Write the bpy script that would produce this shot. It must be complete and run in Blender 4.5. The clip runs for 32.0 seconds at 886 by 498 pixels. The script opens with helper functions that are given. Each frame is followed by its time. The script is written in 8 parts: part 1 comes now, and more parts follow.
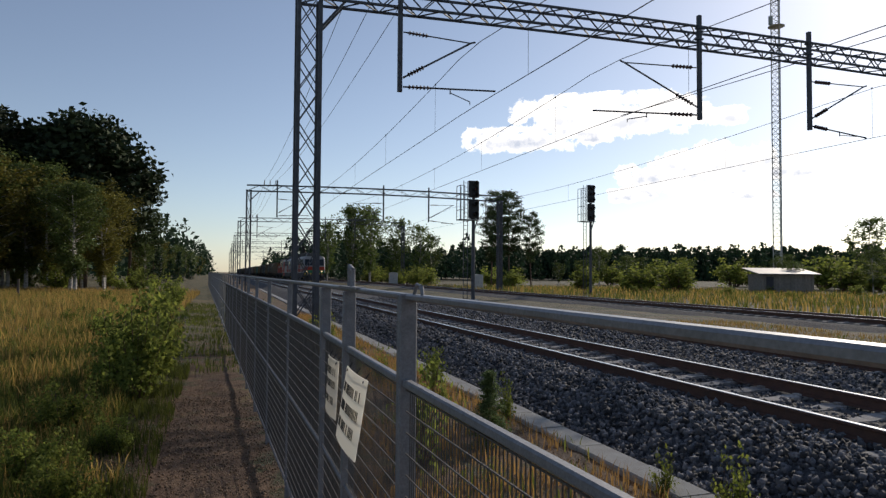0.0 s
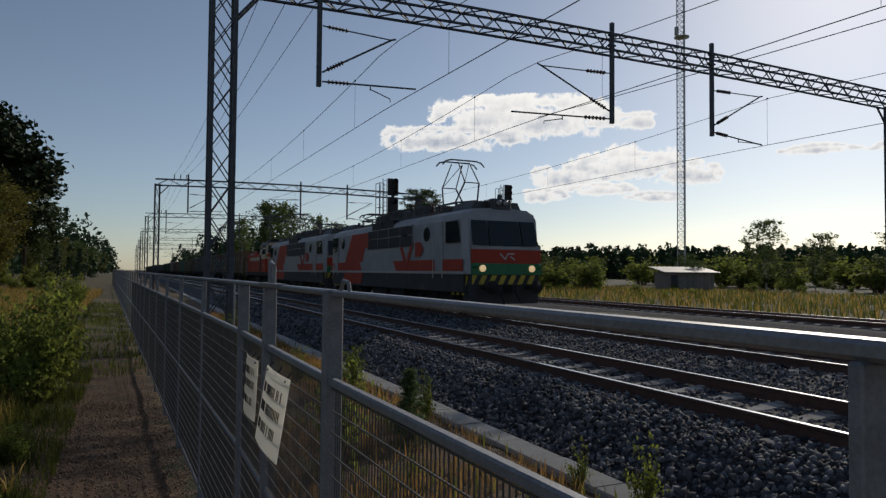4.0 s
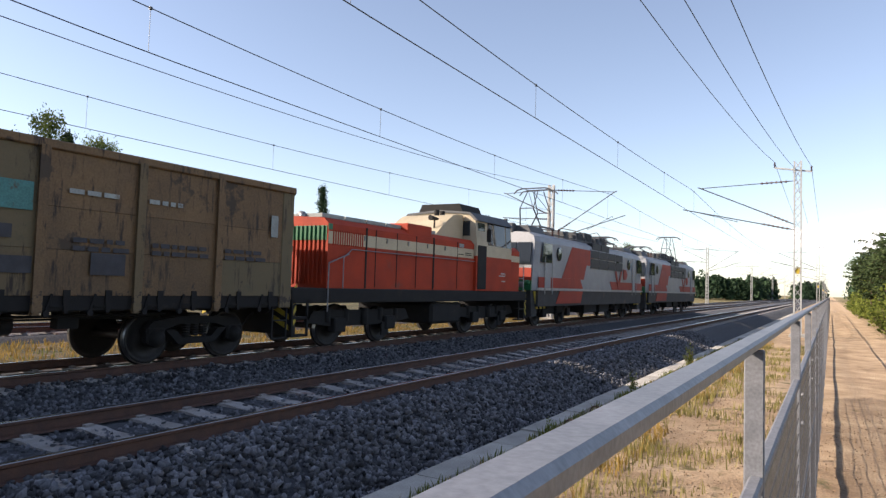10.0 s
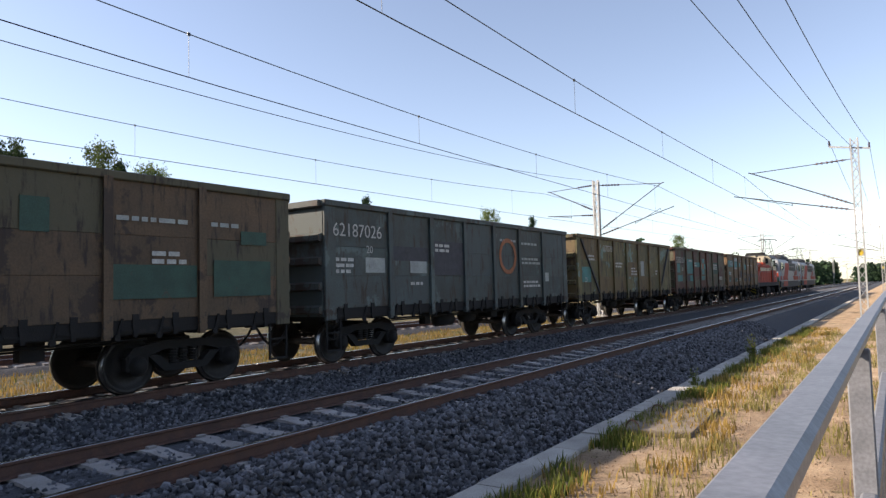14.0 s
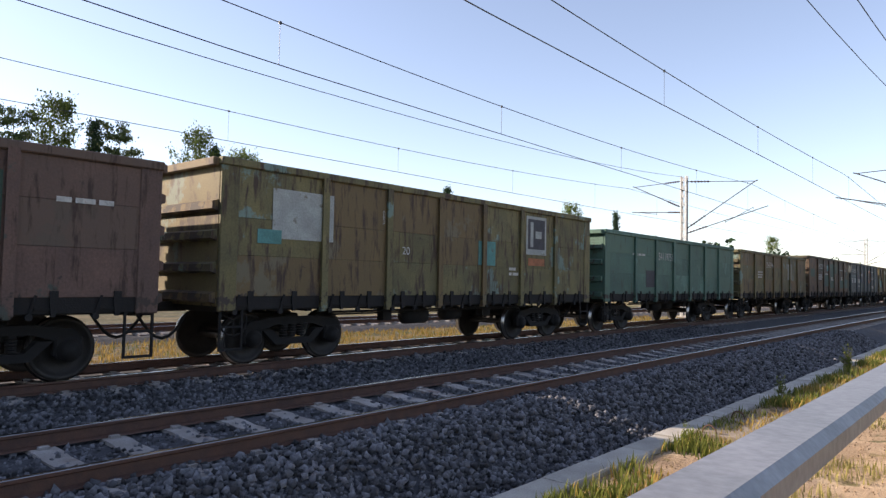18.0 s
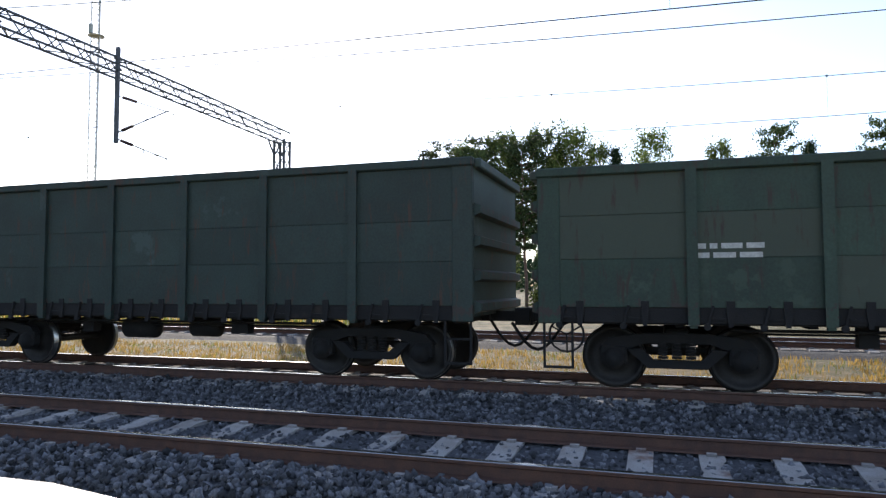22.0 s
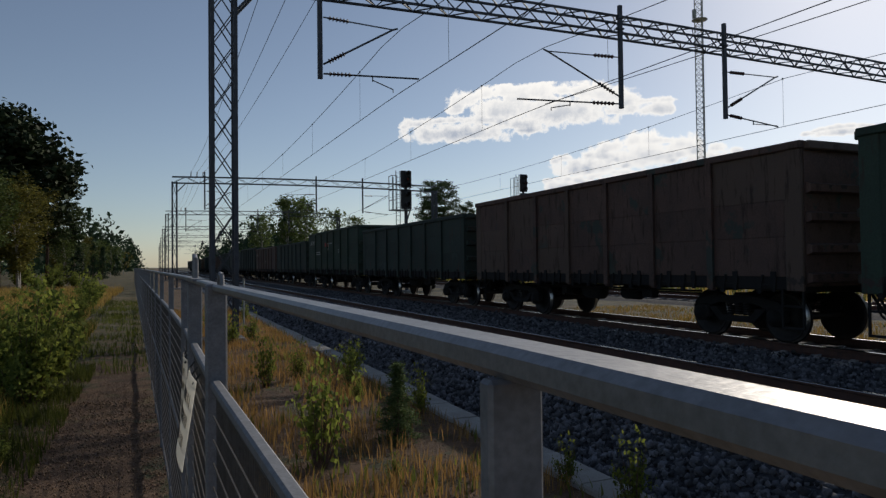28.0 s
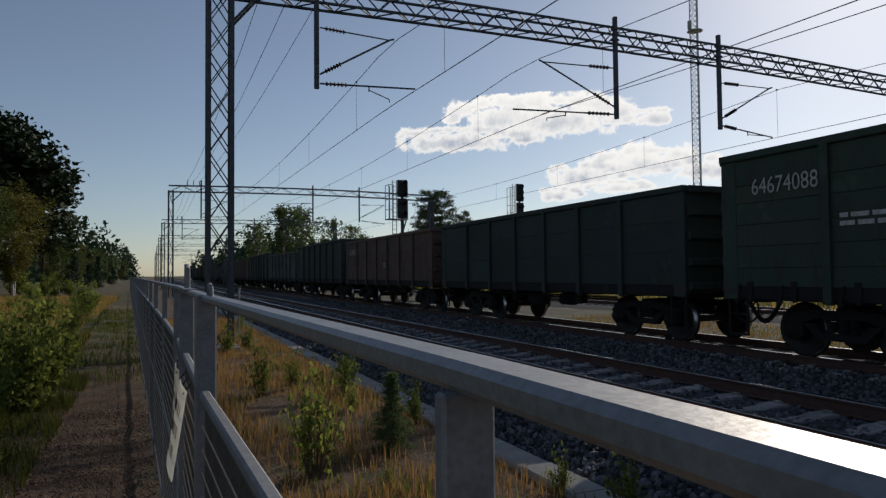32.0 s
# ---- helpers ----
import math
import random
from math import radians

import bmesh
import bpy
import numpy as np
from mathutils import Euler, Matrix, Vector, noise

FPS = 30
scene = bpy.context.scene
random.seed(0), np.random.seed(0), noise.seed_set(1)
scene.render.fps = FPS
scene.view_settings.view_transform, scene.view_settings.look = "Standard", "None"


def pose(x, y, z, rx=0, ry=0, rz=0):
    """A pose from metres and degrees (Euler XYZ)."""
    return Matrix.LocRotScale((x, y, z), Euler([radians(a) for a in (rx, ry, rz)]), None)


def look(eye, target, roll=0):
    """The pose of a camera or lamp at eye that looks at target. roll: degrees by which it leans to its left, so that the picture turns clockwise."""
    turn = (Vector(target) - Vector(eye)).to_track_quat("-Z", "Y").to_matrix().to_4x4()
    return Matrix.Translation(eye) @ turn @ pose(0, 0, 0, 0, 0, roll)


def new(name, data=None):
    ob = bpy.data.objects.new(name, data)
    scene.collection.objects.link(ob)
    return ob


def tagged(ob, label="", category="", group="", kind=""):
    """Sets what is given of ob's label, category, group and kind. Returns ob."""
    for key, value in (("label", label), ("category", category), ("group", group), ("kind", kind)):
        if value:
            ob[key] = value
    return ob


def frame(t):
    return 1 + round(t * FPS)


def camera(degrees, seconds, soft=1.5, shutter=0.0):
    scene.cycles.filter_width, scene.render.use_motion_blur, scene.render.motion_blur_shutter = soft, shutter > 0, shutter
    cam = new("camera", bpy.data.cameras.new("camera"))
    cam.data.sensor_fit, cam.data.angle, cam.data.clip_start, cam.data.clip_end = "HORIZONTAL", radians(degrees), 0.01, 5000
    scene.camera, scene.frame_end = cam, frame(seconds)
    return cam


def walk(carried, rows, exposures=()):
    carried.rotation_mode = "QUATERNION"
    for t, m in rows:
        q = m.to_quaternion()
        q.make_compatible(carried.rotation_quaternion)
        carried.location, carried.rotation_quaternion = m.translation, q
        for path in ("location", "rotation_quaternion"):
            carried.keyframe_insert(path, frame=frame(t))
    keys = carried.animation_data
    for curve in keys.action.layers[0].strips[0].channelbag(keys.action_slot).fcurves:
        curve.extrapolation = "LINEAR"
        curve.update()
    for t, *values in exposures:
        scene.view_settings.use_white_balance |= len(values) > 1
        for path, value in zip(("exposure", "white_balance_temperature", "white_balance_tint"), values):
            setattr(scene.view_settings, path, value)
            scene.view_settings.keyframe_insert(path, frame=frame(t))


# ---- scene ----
cam = camera(66.83, 32.0, 1.35)
# seconds, eye (m), heading right of the track's axis, pitch, lean (degrees)
PATH = [
    (0, -7.339, -0.003, 1.585, 18.06, 2.07, 0.41),
    (0.5, -7.366, 0.056, 1.585, 19.40, 0.34, -0.58),
    (1, -7.380, 0.075, 1.582, 18.96, 1.42, 0.13),
    (1.5, -7.387, 0.039, 1.577, 20.44, 1.78, 0.24),
    (2, -7.392, 0.000, 1.585, 21.56, 1.97, 0.44),
    (2.5, -7.383, 0.013, 1.579, 22.29, 2.03, 0.35),
    (3, -7.370, 0.025, 1.581, 22.44, 2.08, 0.04),
    (3.5, -7.370, 0.018, 1.577, 23.13, 2.21, 0.33),
    (4, -7.361, 0.036, 1.576, 25.02, 1.97, 0.48),
    (4.5, -7.345, 0.051, 1.573, 27.81, 2.31, 0.92),
    (6.5, -7.279, 0.021, 1.577, 33.65, 1.15, 1.17),
    (7, -7.268, 0.007, 1.575, 33.26, 2.01, 1.11),
    (8, -7.253, 0.015, 1.576, 33.79, 2.83, 0.86),
    (8.3, -7.219, 0.032, 1.580, 36.60, 4.20, 1.62),
    (8.6, -7.211, 0.116, 1.583, 63.00, 3.74, 2.13),
    (8.8, -7.155, 0.138, 1.585, 84.60, 2.28, 1.88),
    (9, -7.094, 0.152, 1.602, 104.62, 5.41, 1.63),
    (9.3, -6.945, 0.110, 1.612, 122.88, 4.21, 2.55),
    (9.6, -6.867, 0.093, 1.614, 138.60, 4.74, -0.07),
    (10, -6.847, 0.089, 1.613, 149.93, 3.05, 1.74),
    (10.5, -6.842, 0.090, 1.617, 152.28, 2.15, 0.43),
    (11, -6.835, 0.076, 1.621, 152.49, 2.95, -0.02),
    (11.5, -6.829, 0.068, 1.622, 152.66, 3.30, 0.10),
    (12, -6.827, 0.059, 1.623, 152.59, 3.74, 0.10),
    (12.5, -6.812, 0.046, 1.625, 152.55, 3.96, 0.13),
    (13, -6.796, 0.026, 1.627, 153.28, 4.31, -0.11),
    (13.5, -6.782, 0.016, 1.628, 150.68, 4.65, -0.19),
    (14, -6.768, -0.016, 1.629, 146.02, 3.41, -1.53),
    (14.5, -6.768, -0.023, 1.630, 140.69, 1.78, 0.43),
    (16.5, -6.809, -0.077, 1.599, 138.75, 1.12, 1.48),
    (17, -6.810, -0.074, 1.598, 136.11, 4.26, 0.96),
    (17.5, -6.805, -0.076, 1.601, 136.48, 1.85, 1.81),
    (18, -6.803, -0.078, 1.603, 139.22, 2.69, 1.07),
    (18.5, -6.800, -0.085, 1.603, 142.41, 2.48, 1.00),
    (19, -6.801, -0.088, 1.603, 142.70, 3.02, 0.67),
    (19.5, -6.803, -0.084, 1.603, 142.92, 3.55, 0.89),
    (20, -6.808, -0.072, 1.602, 139.78, 3.82, -0.17),
    (20.5, -6.800, -0.072, 1.606, 138.31, 3.98, 0.32),
    (21, -6.797, -0.075, 1.608, 135.25, 3.46, 0.43),
    (21.3, -6.794, -0.077, 1.609, 130.40, 3.02, 0.50),
    (21.6, -6.790, -0.078, 1.603, 107.88, 4.91, 0.80),
    (22, -6.825, -0.089, 1.585, 72.17, 3.15, -0.15),
    (22.5, -6.827, -0.026, 1.586, 47.13, 2.51, -2.01),
    (22.6, -6.824, -0.016, 1.585, 43.43, 2.97, -0.91),
    (23, -6.869, -0.006, 1.608, 31.75, 3.92, -0.26),
    (23.5, -6.886, 0.022, 1.593, 28.60, 2.50, 1.34),
    (24, -6.849, 0.029, 1.589, 26.04, 1.07, 0.72),
    (24.5, -6.861, 0.030, 1.571, 23.95, 2.21, -0.04),
    (25, -6.828, 0.059, 1.572, 23.89, -0.09, -2.52),
    (25.5, -6.833, 0.064, 1.564, 20.93, 1.03, -1.90),
    (27.5, -6.870, 0.076, 1.555, 22.03, 1.38, -0.35),
    (28, -6.875, 0.074, 1.566, 23.26, 1.27, -0.67),
    (28.5, -6.875, 0.084, 1.570, 24.86, 2.19, 0.01),
    (29, -6.871, 0.078, 1.560, 26.25, 2.53, -0.39),
    (29.5, -6.877, 0.068, 1.570, 25.98, 3.01, 0.04),
    (30, -6.874, 0.050, 1.578, 25.12, 3.59, -0.51),
    (30.5, -6.869, 0.029, 1.573, 25.16, 2.62, -1.09),
    (31, -6.868, 0.029, 1.573, 24.35, 1.50, -0.81),
    (31.5, -6.860, 0.038, 1.571, 23.20, 1.22, -0.60),
    (32, -6.858, 0.038, 1.573, 23.55, 2.05, -0.57),
]
EXPOSURES = [(0, -0.15, 6600, 12), (1, -0.5, 6500, 10), (2, -0.72, 6500, 10), (8, -0.8, 6500, 10), (9, -0.2, 6700, 13), (9.4, 0.4, 6900, 15), (10, 0.92, 6900, 16), (14, 0.97, 6900, 16), (17, 1.12, 7000, 18), (21, 1.12, 7000, 18), (22, 1.4, 6600, 12), (23, 0.45, 6500, 10), (24, 0.12, 6600, 12), (25, 0.05, 6600, 12), (26.2, -0.4, 6500, 10), (27.5, -0.72, 6500, 10), (32, -0.72, 6500, 10)]
walk(cam, [(t, pose(x, y, z, 90 + p, 0, -h) @ pose(0, 0, 0, 0, 0, r)) for t, x, y, z, h, p, r in PATH], EXPOSURES)

# ---- sky and sun: low afternoon sun beyond the tracks ----
SUN_HEADING, SUN_UP = 57.0, 27.0
world = bpy.data.worlds.new("sky")
scene.world = world
world.use_nodes = True
wn, wl = world.node_tree.nodes, world.node_tree.links
wn.clear()
sky = wn.new("ShaderNodeTexSky")
sky.sky_type = 'NISHITA'
sky.sun_disc = False
sky.sun_elevation = radians(SUN_UP)
sky.sun_rotation = radians(SUN_HEADING)
sky.air_density, sky.dust_density, sky.ozone_density = 0.88, 0.42, 2.0
bg = wn.new("ShaderNodeBackground")
bg.inputs["Strength"].default_value = 0.125
wout = wn.new("ShaderNodeOutputWorld")
haze = wn.new("ShaderNodeHueSaturation")
haze.inputs["Saturation"].default_value = 0.85
wl.new(sky.outputs[0], haze.inputs["Color"])
wl.new(haze.outputs[0], bg.inputs[0])
wl.new(bg.outputs[0], wout.inputs[0])
sun_data = bpy.data.lights.new("sun", "SUN")
sun_data.energy, sun_data.angle, sun_data.color = 4.8, radians(0.6), (1.0, 0.9, 0.76)
sun = new("sun", sun_data)
sh, su = radians(SUN_HEADING), radians(SUN_UP)
SUN_DIR = Vector((math.sin(sh) * math.cos(su), math.cos(sh) * math.cos(su), math.sin(su)))
sun.matrix_world = look(SUN_DIR * 200, (0, 0, 0))

# ---- materials ----
def material(name, colour, rough=0.7, metal=0.0, tint=None, scale=6.0, fine=60.0, mix=0.5, bump=0.15, vary=0.0, dirt=None, dirt_scale=1.2, dirt_at=0.55, emit=0.0, coords="Object", dirt_soft=0.09):
    """Two-scale noise over a base colour: tint mottles it, dirt lies in patches, fine noise gives grain and relief."""
    m = bpy.data.materials.new(name)
    m.use_nodes = True
    n, l = m.node_tree.nodes, m.node_tree.links
    b = n["Principled BSDF"]
    b.inputs["Roughness"].default_value = rough
    b.inputs["Metallic"].default_value = metal
    b.inputs["Diffuse Roughness"].default_value = 1.0 if rough > 0.84 else 0.0
    tc = n.new("ShaderNodeTexCoord")
    src = tc.outputs[coords]
    if vary:
        info = n.new("ShaderNodeObjectInfo")
        add = n.new("ShaderNodeVectorMath")
        mul = n.new("ShaderNodeVectorMath")
        mul.operation = 'SCALE'
        mul.inputs["Scale"].default_value = 37.0
        cmb = n.new("ShaderNodeCombineXYZ")
        for k in range(3):
            l.new(info.outputs["Random"], cmb.inputs[k])
        l.new(cmb.outputs[0], mul.inputs[0])
        l.new(src, add.inputs[0])
        l.new(mul.outputs[0], add.inputs[1])
        src = add.outputs[0]
    big = n.new("ShaderNodeTexNoise")
    big.inputs["Scale"].default_value = scale
    big.inputs["Detail"].default_value = 5
    l.new(src, big.inputs["Vector"])
    small = n.new("ShaderNodeTexNoise")
    small.inputs["Scale"].default_value = fine
    small.inputs["Detail"].default_value = 4
    l.new(src, small.inputs["Vector"])
    tint = tint or tuple(c * 0.7 for c in colour)
    ramp = n.new("ShaderNodeValToRGB")
    ramp.color_ramp.elements[0].position, ramp.color_ramp.elements[1].position = 0.5 - 0.2 * mix - 0.05, 0.5 + 0.2 * mix + 0.05
    ramp.color_ramp.elements[0].color, ramp.color_ramp.elements[1].color = (*tint, 1), (*colour, 1)
    l.new(big.outputs["Fac"], ramp.inputs[0])
    out = ramp.outputs[0]
    grain = n.new("ShaderNodeMixRGB")
    grain.blend_type = 'MULTIPLY'
    grain.inputs[0].default_value = 0.45
    l.new(out, grain.inputs[1])
    gr = n.new("ShaderNodeMapRange")
    gr.inputs["From Min"].default_value, gr.inputs["From Max"].default_value = 0.3, 0.7
    gr.inputs["To Min"].default_value, gr.inputs["To Max"].default_value = 0.55, 1.25
    l.new(small.outputs["Fac"], gr.inputs["Value"])
    l.new(gr.outputs[0], grain.inputs[2])
    out = grain.outputs[0]
    if dirt:
        dn = n.new("ShaderNodeTexNoise")
        dn.inputs["Scale"].default_value = dirt_scale
        dn.inputs["Detail"].default_value = 8
        dn.inputs["Roughness"].default_value = 0.65
        l.new(src, dn.inputs["Vector"])
        dr = n.new("ShaderNodeMapRange")
        dr.inputs["From Min"].default_value, dr.inputs["From Max"].default_value = dirt_at, dirt_at + dirt_soft
        l.new(dn.outputs["Fac"], dr.inputs["Value"])
        dm = n.new("ShaderNodeMixRGB")
        dm.inputs[2].default_value = (*dirt, 1)
        l.new(dr.outputs[0], dm.inputs[0])
        l.new(out, dm.inputs[1])
        out = dm.outputs[0]
    if vary:
        hv = n.new("ShaderNodeHueSaturation")
        vr = n.new("ShaderNodeMapRange")
        vr.inputs["To Min"].default_value, vr.inputs["To Max"].default_value = 1 - vary, 1 + vary
        l.new(info.outputs["Random"], vr.inputs["Value"])
        l.new(vr.outputs[0], hv.inputs["Value"])
        l.new(out, hv.inputs["Color"])
        out = hv.outputs[0]
    l.new(out, b.inputs["Base Color"])
    if bump:
        bp = n.new("ShaderNodeBump")
        bp.inputs["Strength"].default_value = bump
        bp.inputs["Distance"].default_value = 0.02
        l.new(small.outputs["Fac"], bp.inputs["Height"])
        l.new(bp.outputs[0], b.inputs["Normal"])
    if emit:
        b.inputs["Emission Color"].default_value = (*colour, 1)
        b.inputs["Emission Strength"].default_value = emit
    return m


def glass_material(name, tint, rough=0.03):
    m = bpy.data.materials.new(name)
    m.use_nodes = True
    b = m.node_tree.nodes["Principled BSDF"]
    b.inputs["Base Color"].default_value = (*tint, 1)
    b.inputs["Roughness"].default_value = rough
    b.inputs["Metallic"].default_value = 0.0
    b.inputs["IOR"].default_value = 1.5
    b.inputs["Specular IOR Level"].default_value = 0.35
    return m


def leaf_material(name, colour, tint, fresh=0.5):
    """Foliage: colour shifts from leaf to leaf and from plant to plant; light passes through the leaves."""
    m = bpy.data.materials.new(name)
    m.use_nodes = True
    n, l = m.node_tree.nodes, m.node_tree.links
    b = n["Principled BSDF"]
    out = n["Material Output"]
    geo = n.new("ShaderNodeNewGeometry")
    info = n.new("ShaderNodeObjectInfo")
    ramp = n.new("ShaderNodeMixRGB")
    ramp.inputs[1].default_value, ramp.inputs[2].default_value = (*tint, 1), (*colour, 1)
    l.new(geo.outputs["Random Per Island"], ramp.inputs[0])
    hv = n.new("ShaderNodeHueSaturation")
    vr = n.new("ShaderNodeMapRange")
    vr.inputs["To Min"].default_value, vr.inputs["To Max"].default_value = 0.7, 1.3
    l.new(info.outputs["Random"], vr.inputs["Value"])
    l.new(vr.outputs[0], hv.inputs["Value"])
    l.new(ramp.outputs[0], hv.inputs["Color"])
    l.new(hv.outputs[0], b.inputs["Base Color"])
    b.inputs["Roughness"].default_value = 0.75
    b.inputs["Specular IOR Level"].default_value = 0.15
    tr = n.new("ShaderNodeBsdfTranslucent")
    l.new(hv.outputs[0], tr.inputs["Color"])
    mx = n.new("ShaderNodeMixShader")
    mx.inputs[0].default_value = fresh
    l.new(b.outputs[0], mx.inputs[1])
    l.new(tr.outputs[0], mx.inputs[2])
    l.new(mx.outputs[0], out.inputs["Surface"])
    return m


GALV = material("galvanised_steel", (0.24, 0.245, 0.26), 0.6, 0.25, (0.17, 0.175, 0.19), 22, 140, 0.8, 0.06, dirt=(0.2, 0.2, 0.21), dirt_scale=9, dirt_at=0.58)
HANDRAIL = material("worn_galvanised_handrail", (0.26, 0.26, 0.275), 0.45, 0.4, (0.19, 0.195, 0.205), 14, 120, 0.7, 0.05, dirt=(0.22, 0.21, 0.21), dirt_scale=7, dirt_at=0.6)
MESHWIRE = material("weathered_mesh_wire", (0.12, 0.115, 0.11), 0.6, 0.4, (0.08, 0.075, 0.07), 10, 80, 0.6, 0.0)
MAST = material("mast_steel", (0.085, 0.094, 0.11), 0.65, 0.2, (0.055, 0.06, 0.07), 5, 60, 0.6, 0.1, dirt=(0.09, 0.066, 0.052), dirt_at=0.66)
MASTLIGHT = material("light_mast_steel", (0.5, 0.5, 0.48), 0.6, 0.3, (0.38, 0.38, 0.37), 5, 60, 0.6, 0.1)
WIRE = material("overhead_wire", (0.06, 0.065, 0.07), 0.5, 0.6, bump=0)
INSUL = material("insulator_porcelain", (0.07, 0.035, 0.03), 0.25, 0, bump=0.02)
RAIL = material("rusty_rail_steel", (0.13, 0.065, 0.045), 0.75, 0.3, (0.09, 0.05, 0.04), 8, 80, 0.6, 0.2)
RAILTOP = material("polished_rail_head", (0.62, 0.6, 0.58), 0.22, 1.0, (0.5, 0.48, 0.46), 6, 60, 0.6, 0.03)
CONC = material("weathered_concrete", (0.42, 0.4, 0.36), 0.9, 0, (0.3, 0.28, 0.25), 3, 70, 0.8, 0.3, vary=0.12, dirt=(0.2, 0.18, 0.13), dirt_at=0.6)
SLEEPER = material("concrete_sleeper", (0.36, 0.34, 0.33), 0.9, 0, (0.25, 0.22, 0.2), 4, 70, 0.8, 0.3, vary=0.12, dirt=(0.16, 0.1, 0.08), dirt_at=0.57)
# darker than the stones: the shade in their gaps is put into the bed's colour
BALLAST = material("granite_ballast", (0.085, 0.088, 0.1), 0.95, 0, (0.025, 0.027, 0.034), 16, 45, 1.0, 0.9)
STONE = material("ballast_stone", (0.135, 0.137, 0.15), 0.86, 0, (0.07, 0.071, 0.08), 30, 140, 0.8, 0.2)


def per_island(m, low, high):
    """Lightens or darkens each loose piece of a joined mesh."""
    n, l = m.node_tree.nodes, m.node_tree.links
    b = n["Principled BSDF"]
    src = b.inputs["Base Color"].links[0].from_socket
    geo = n.new("ShaderNodeNewGeometry")
    mr = n.new("ShaderNodeMapRange")
    mr.inputs["To Min"].default_value, mr.inputs["To Max"].default_value = low, high
    l.new(geo.outputs["Random Per Island"], mr.inputs["Value"])
    mx = n.new("ShaderNodeMixRGB")
    mx.blend_type = 'MULTIPLY'
    mx.inputs[0].default_value = 1.0
    l.new(src, mx.inputs[1])
    l.new(mr.outputs[0], mx.inputs[2])
    l.new(mx.outputs[0], b.inputs["Base Color"])


per_island(STONE, 0.15, 2.0)
GRAVEL = material("earth_clods_and_grit", (0.3, 0.2, 0.12), 0.95, 0, (0.2, 0.13, 0.08), 30, 140, 0.8, 0.2)
per_island(GRAVEL, 0.45, 1.5)

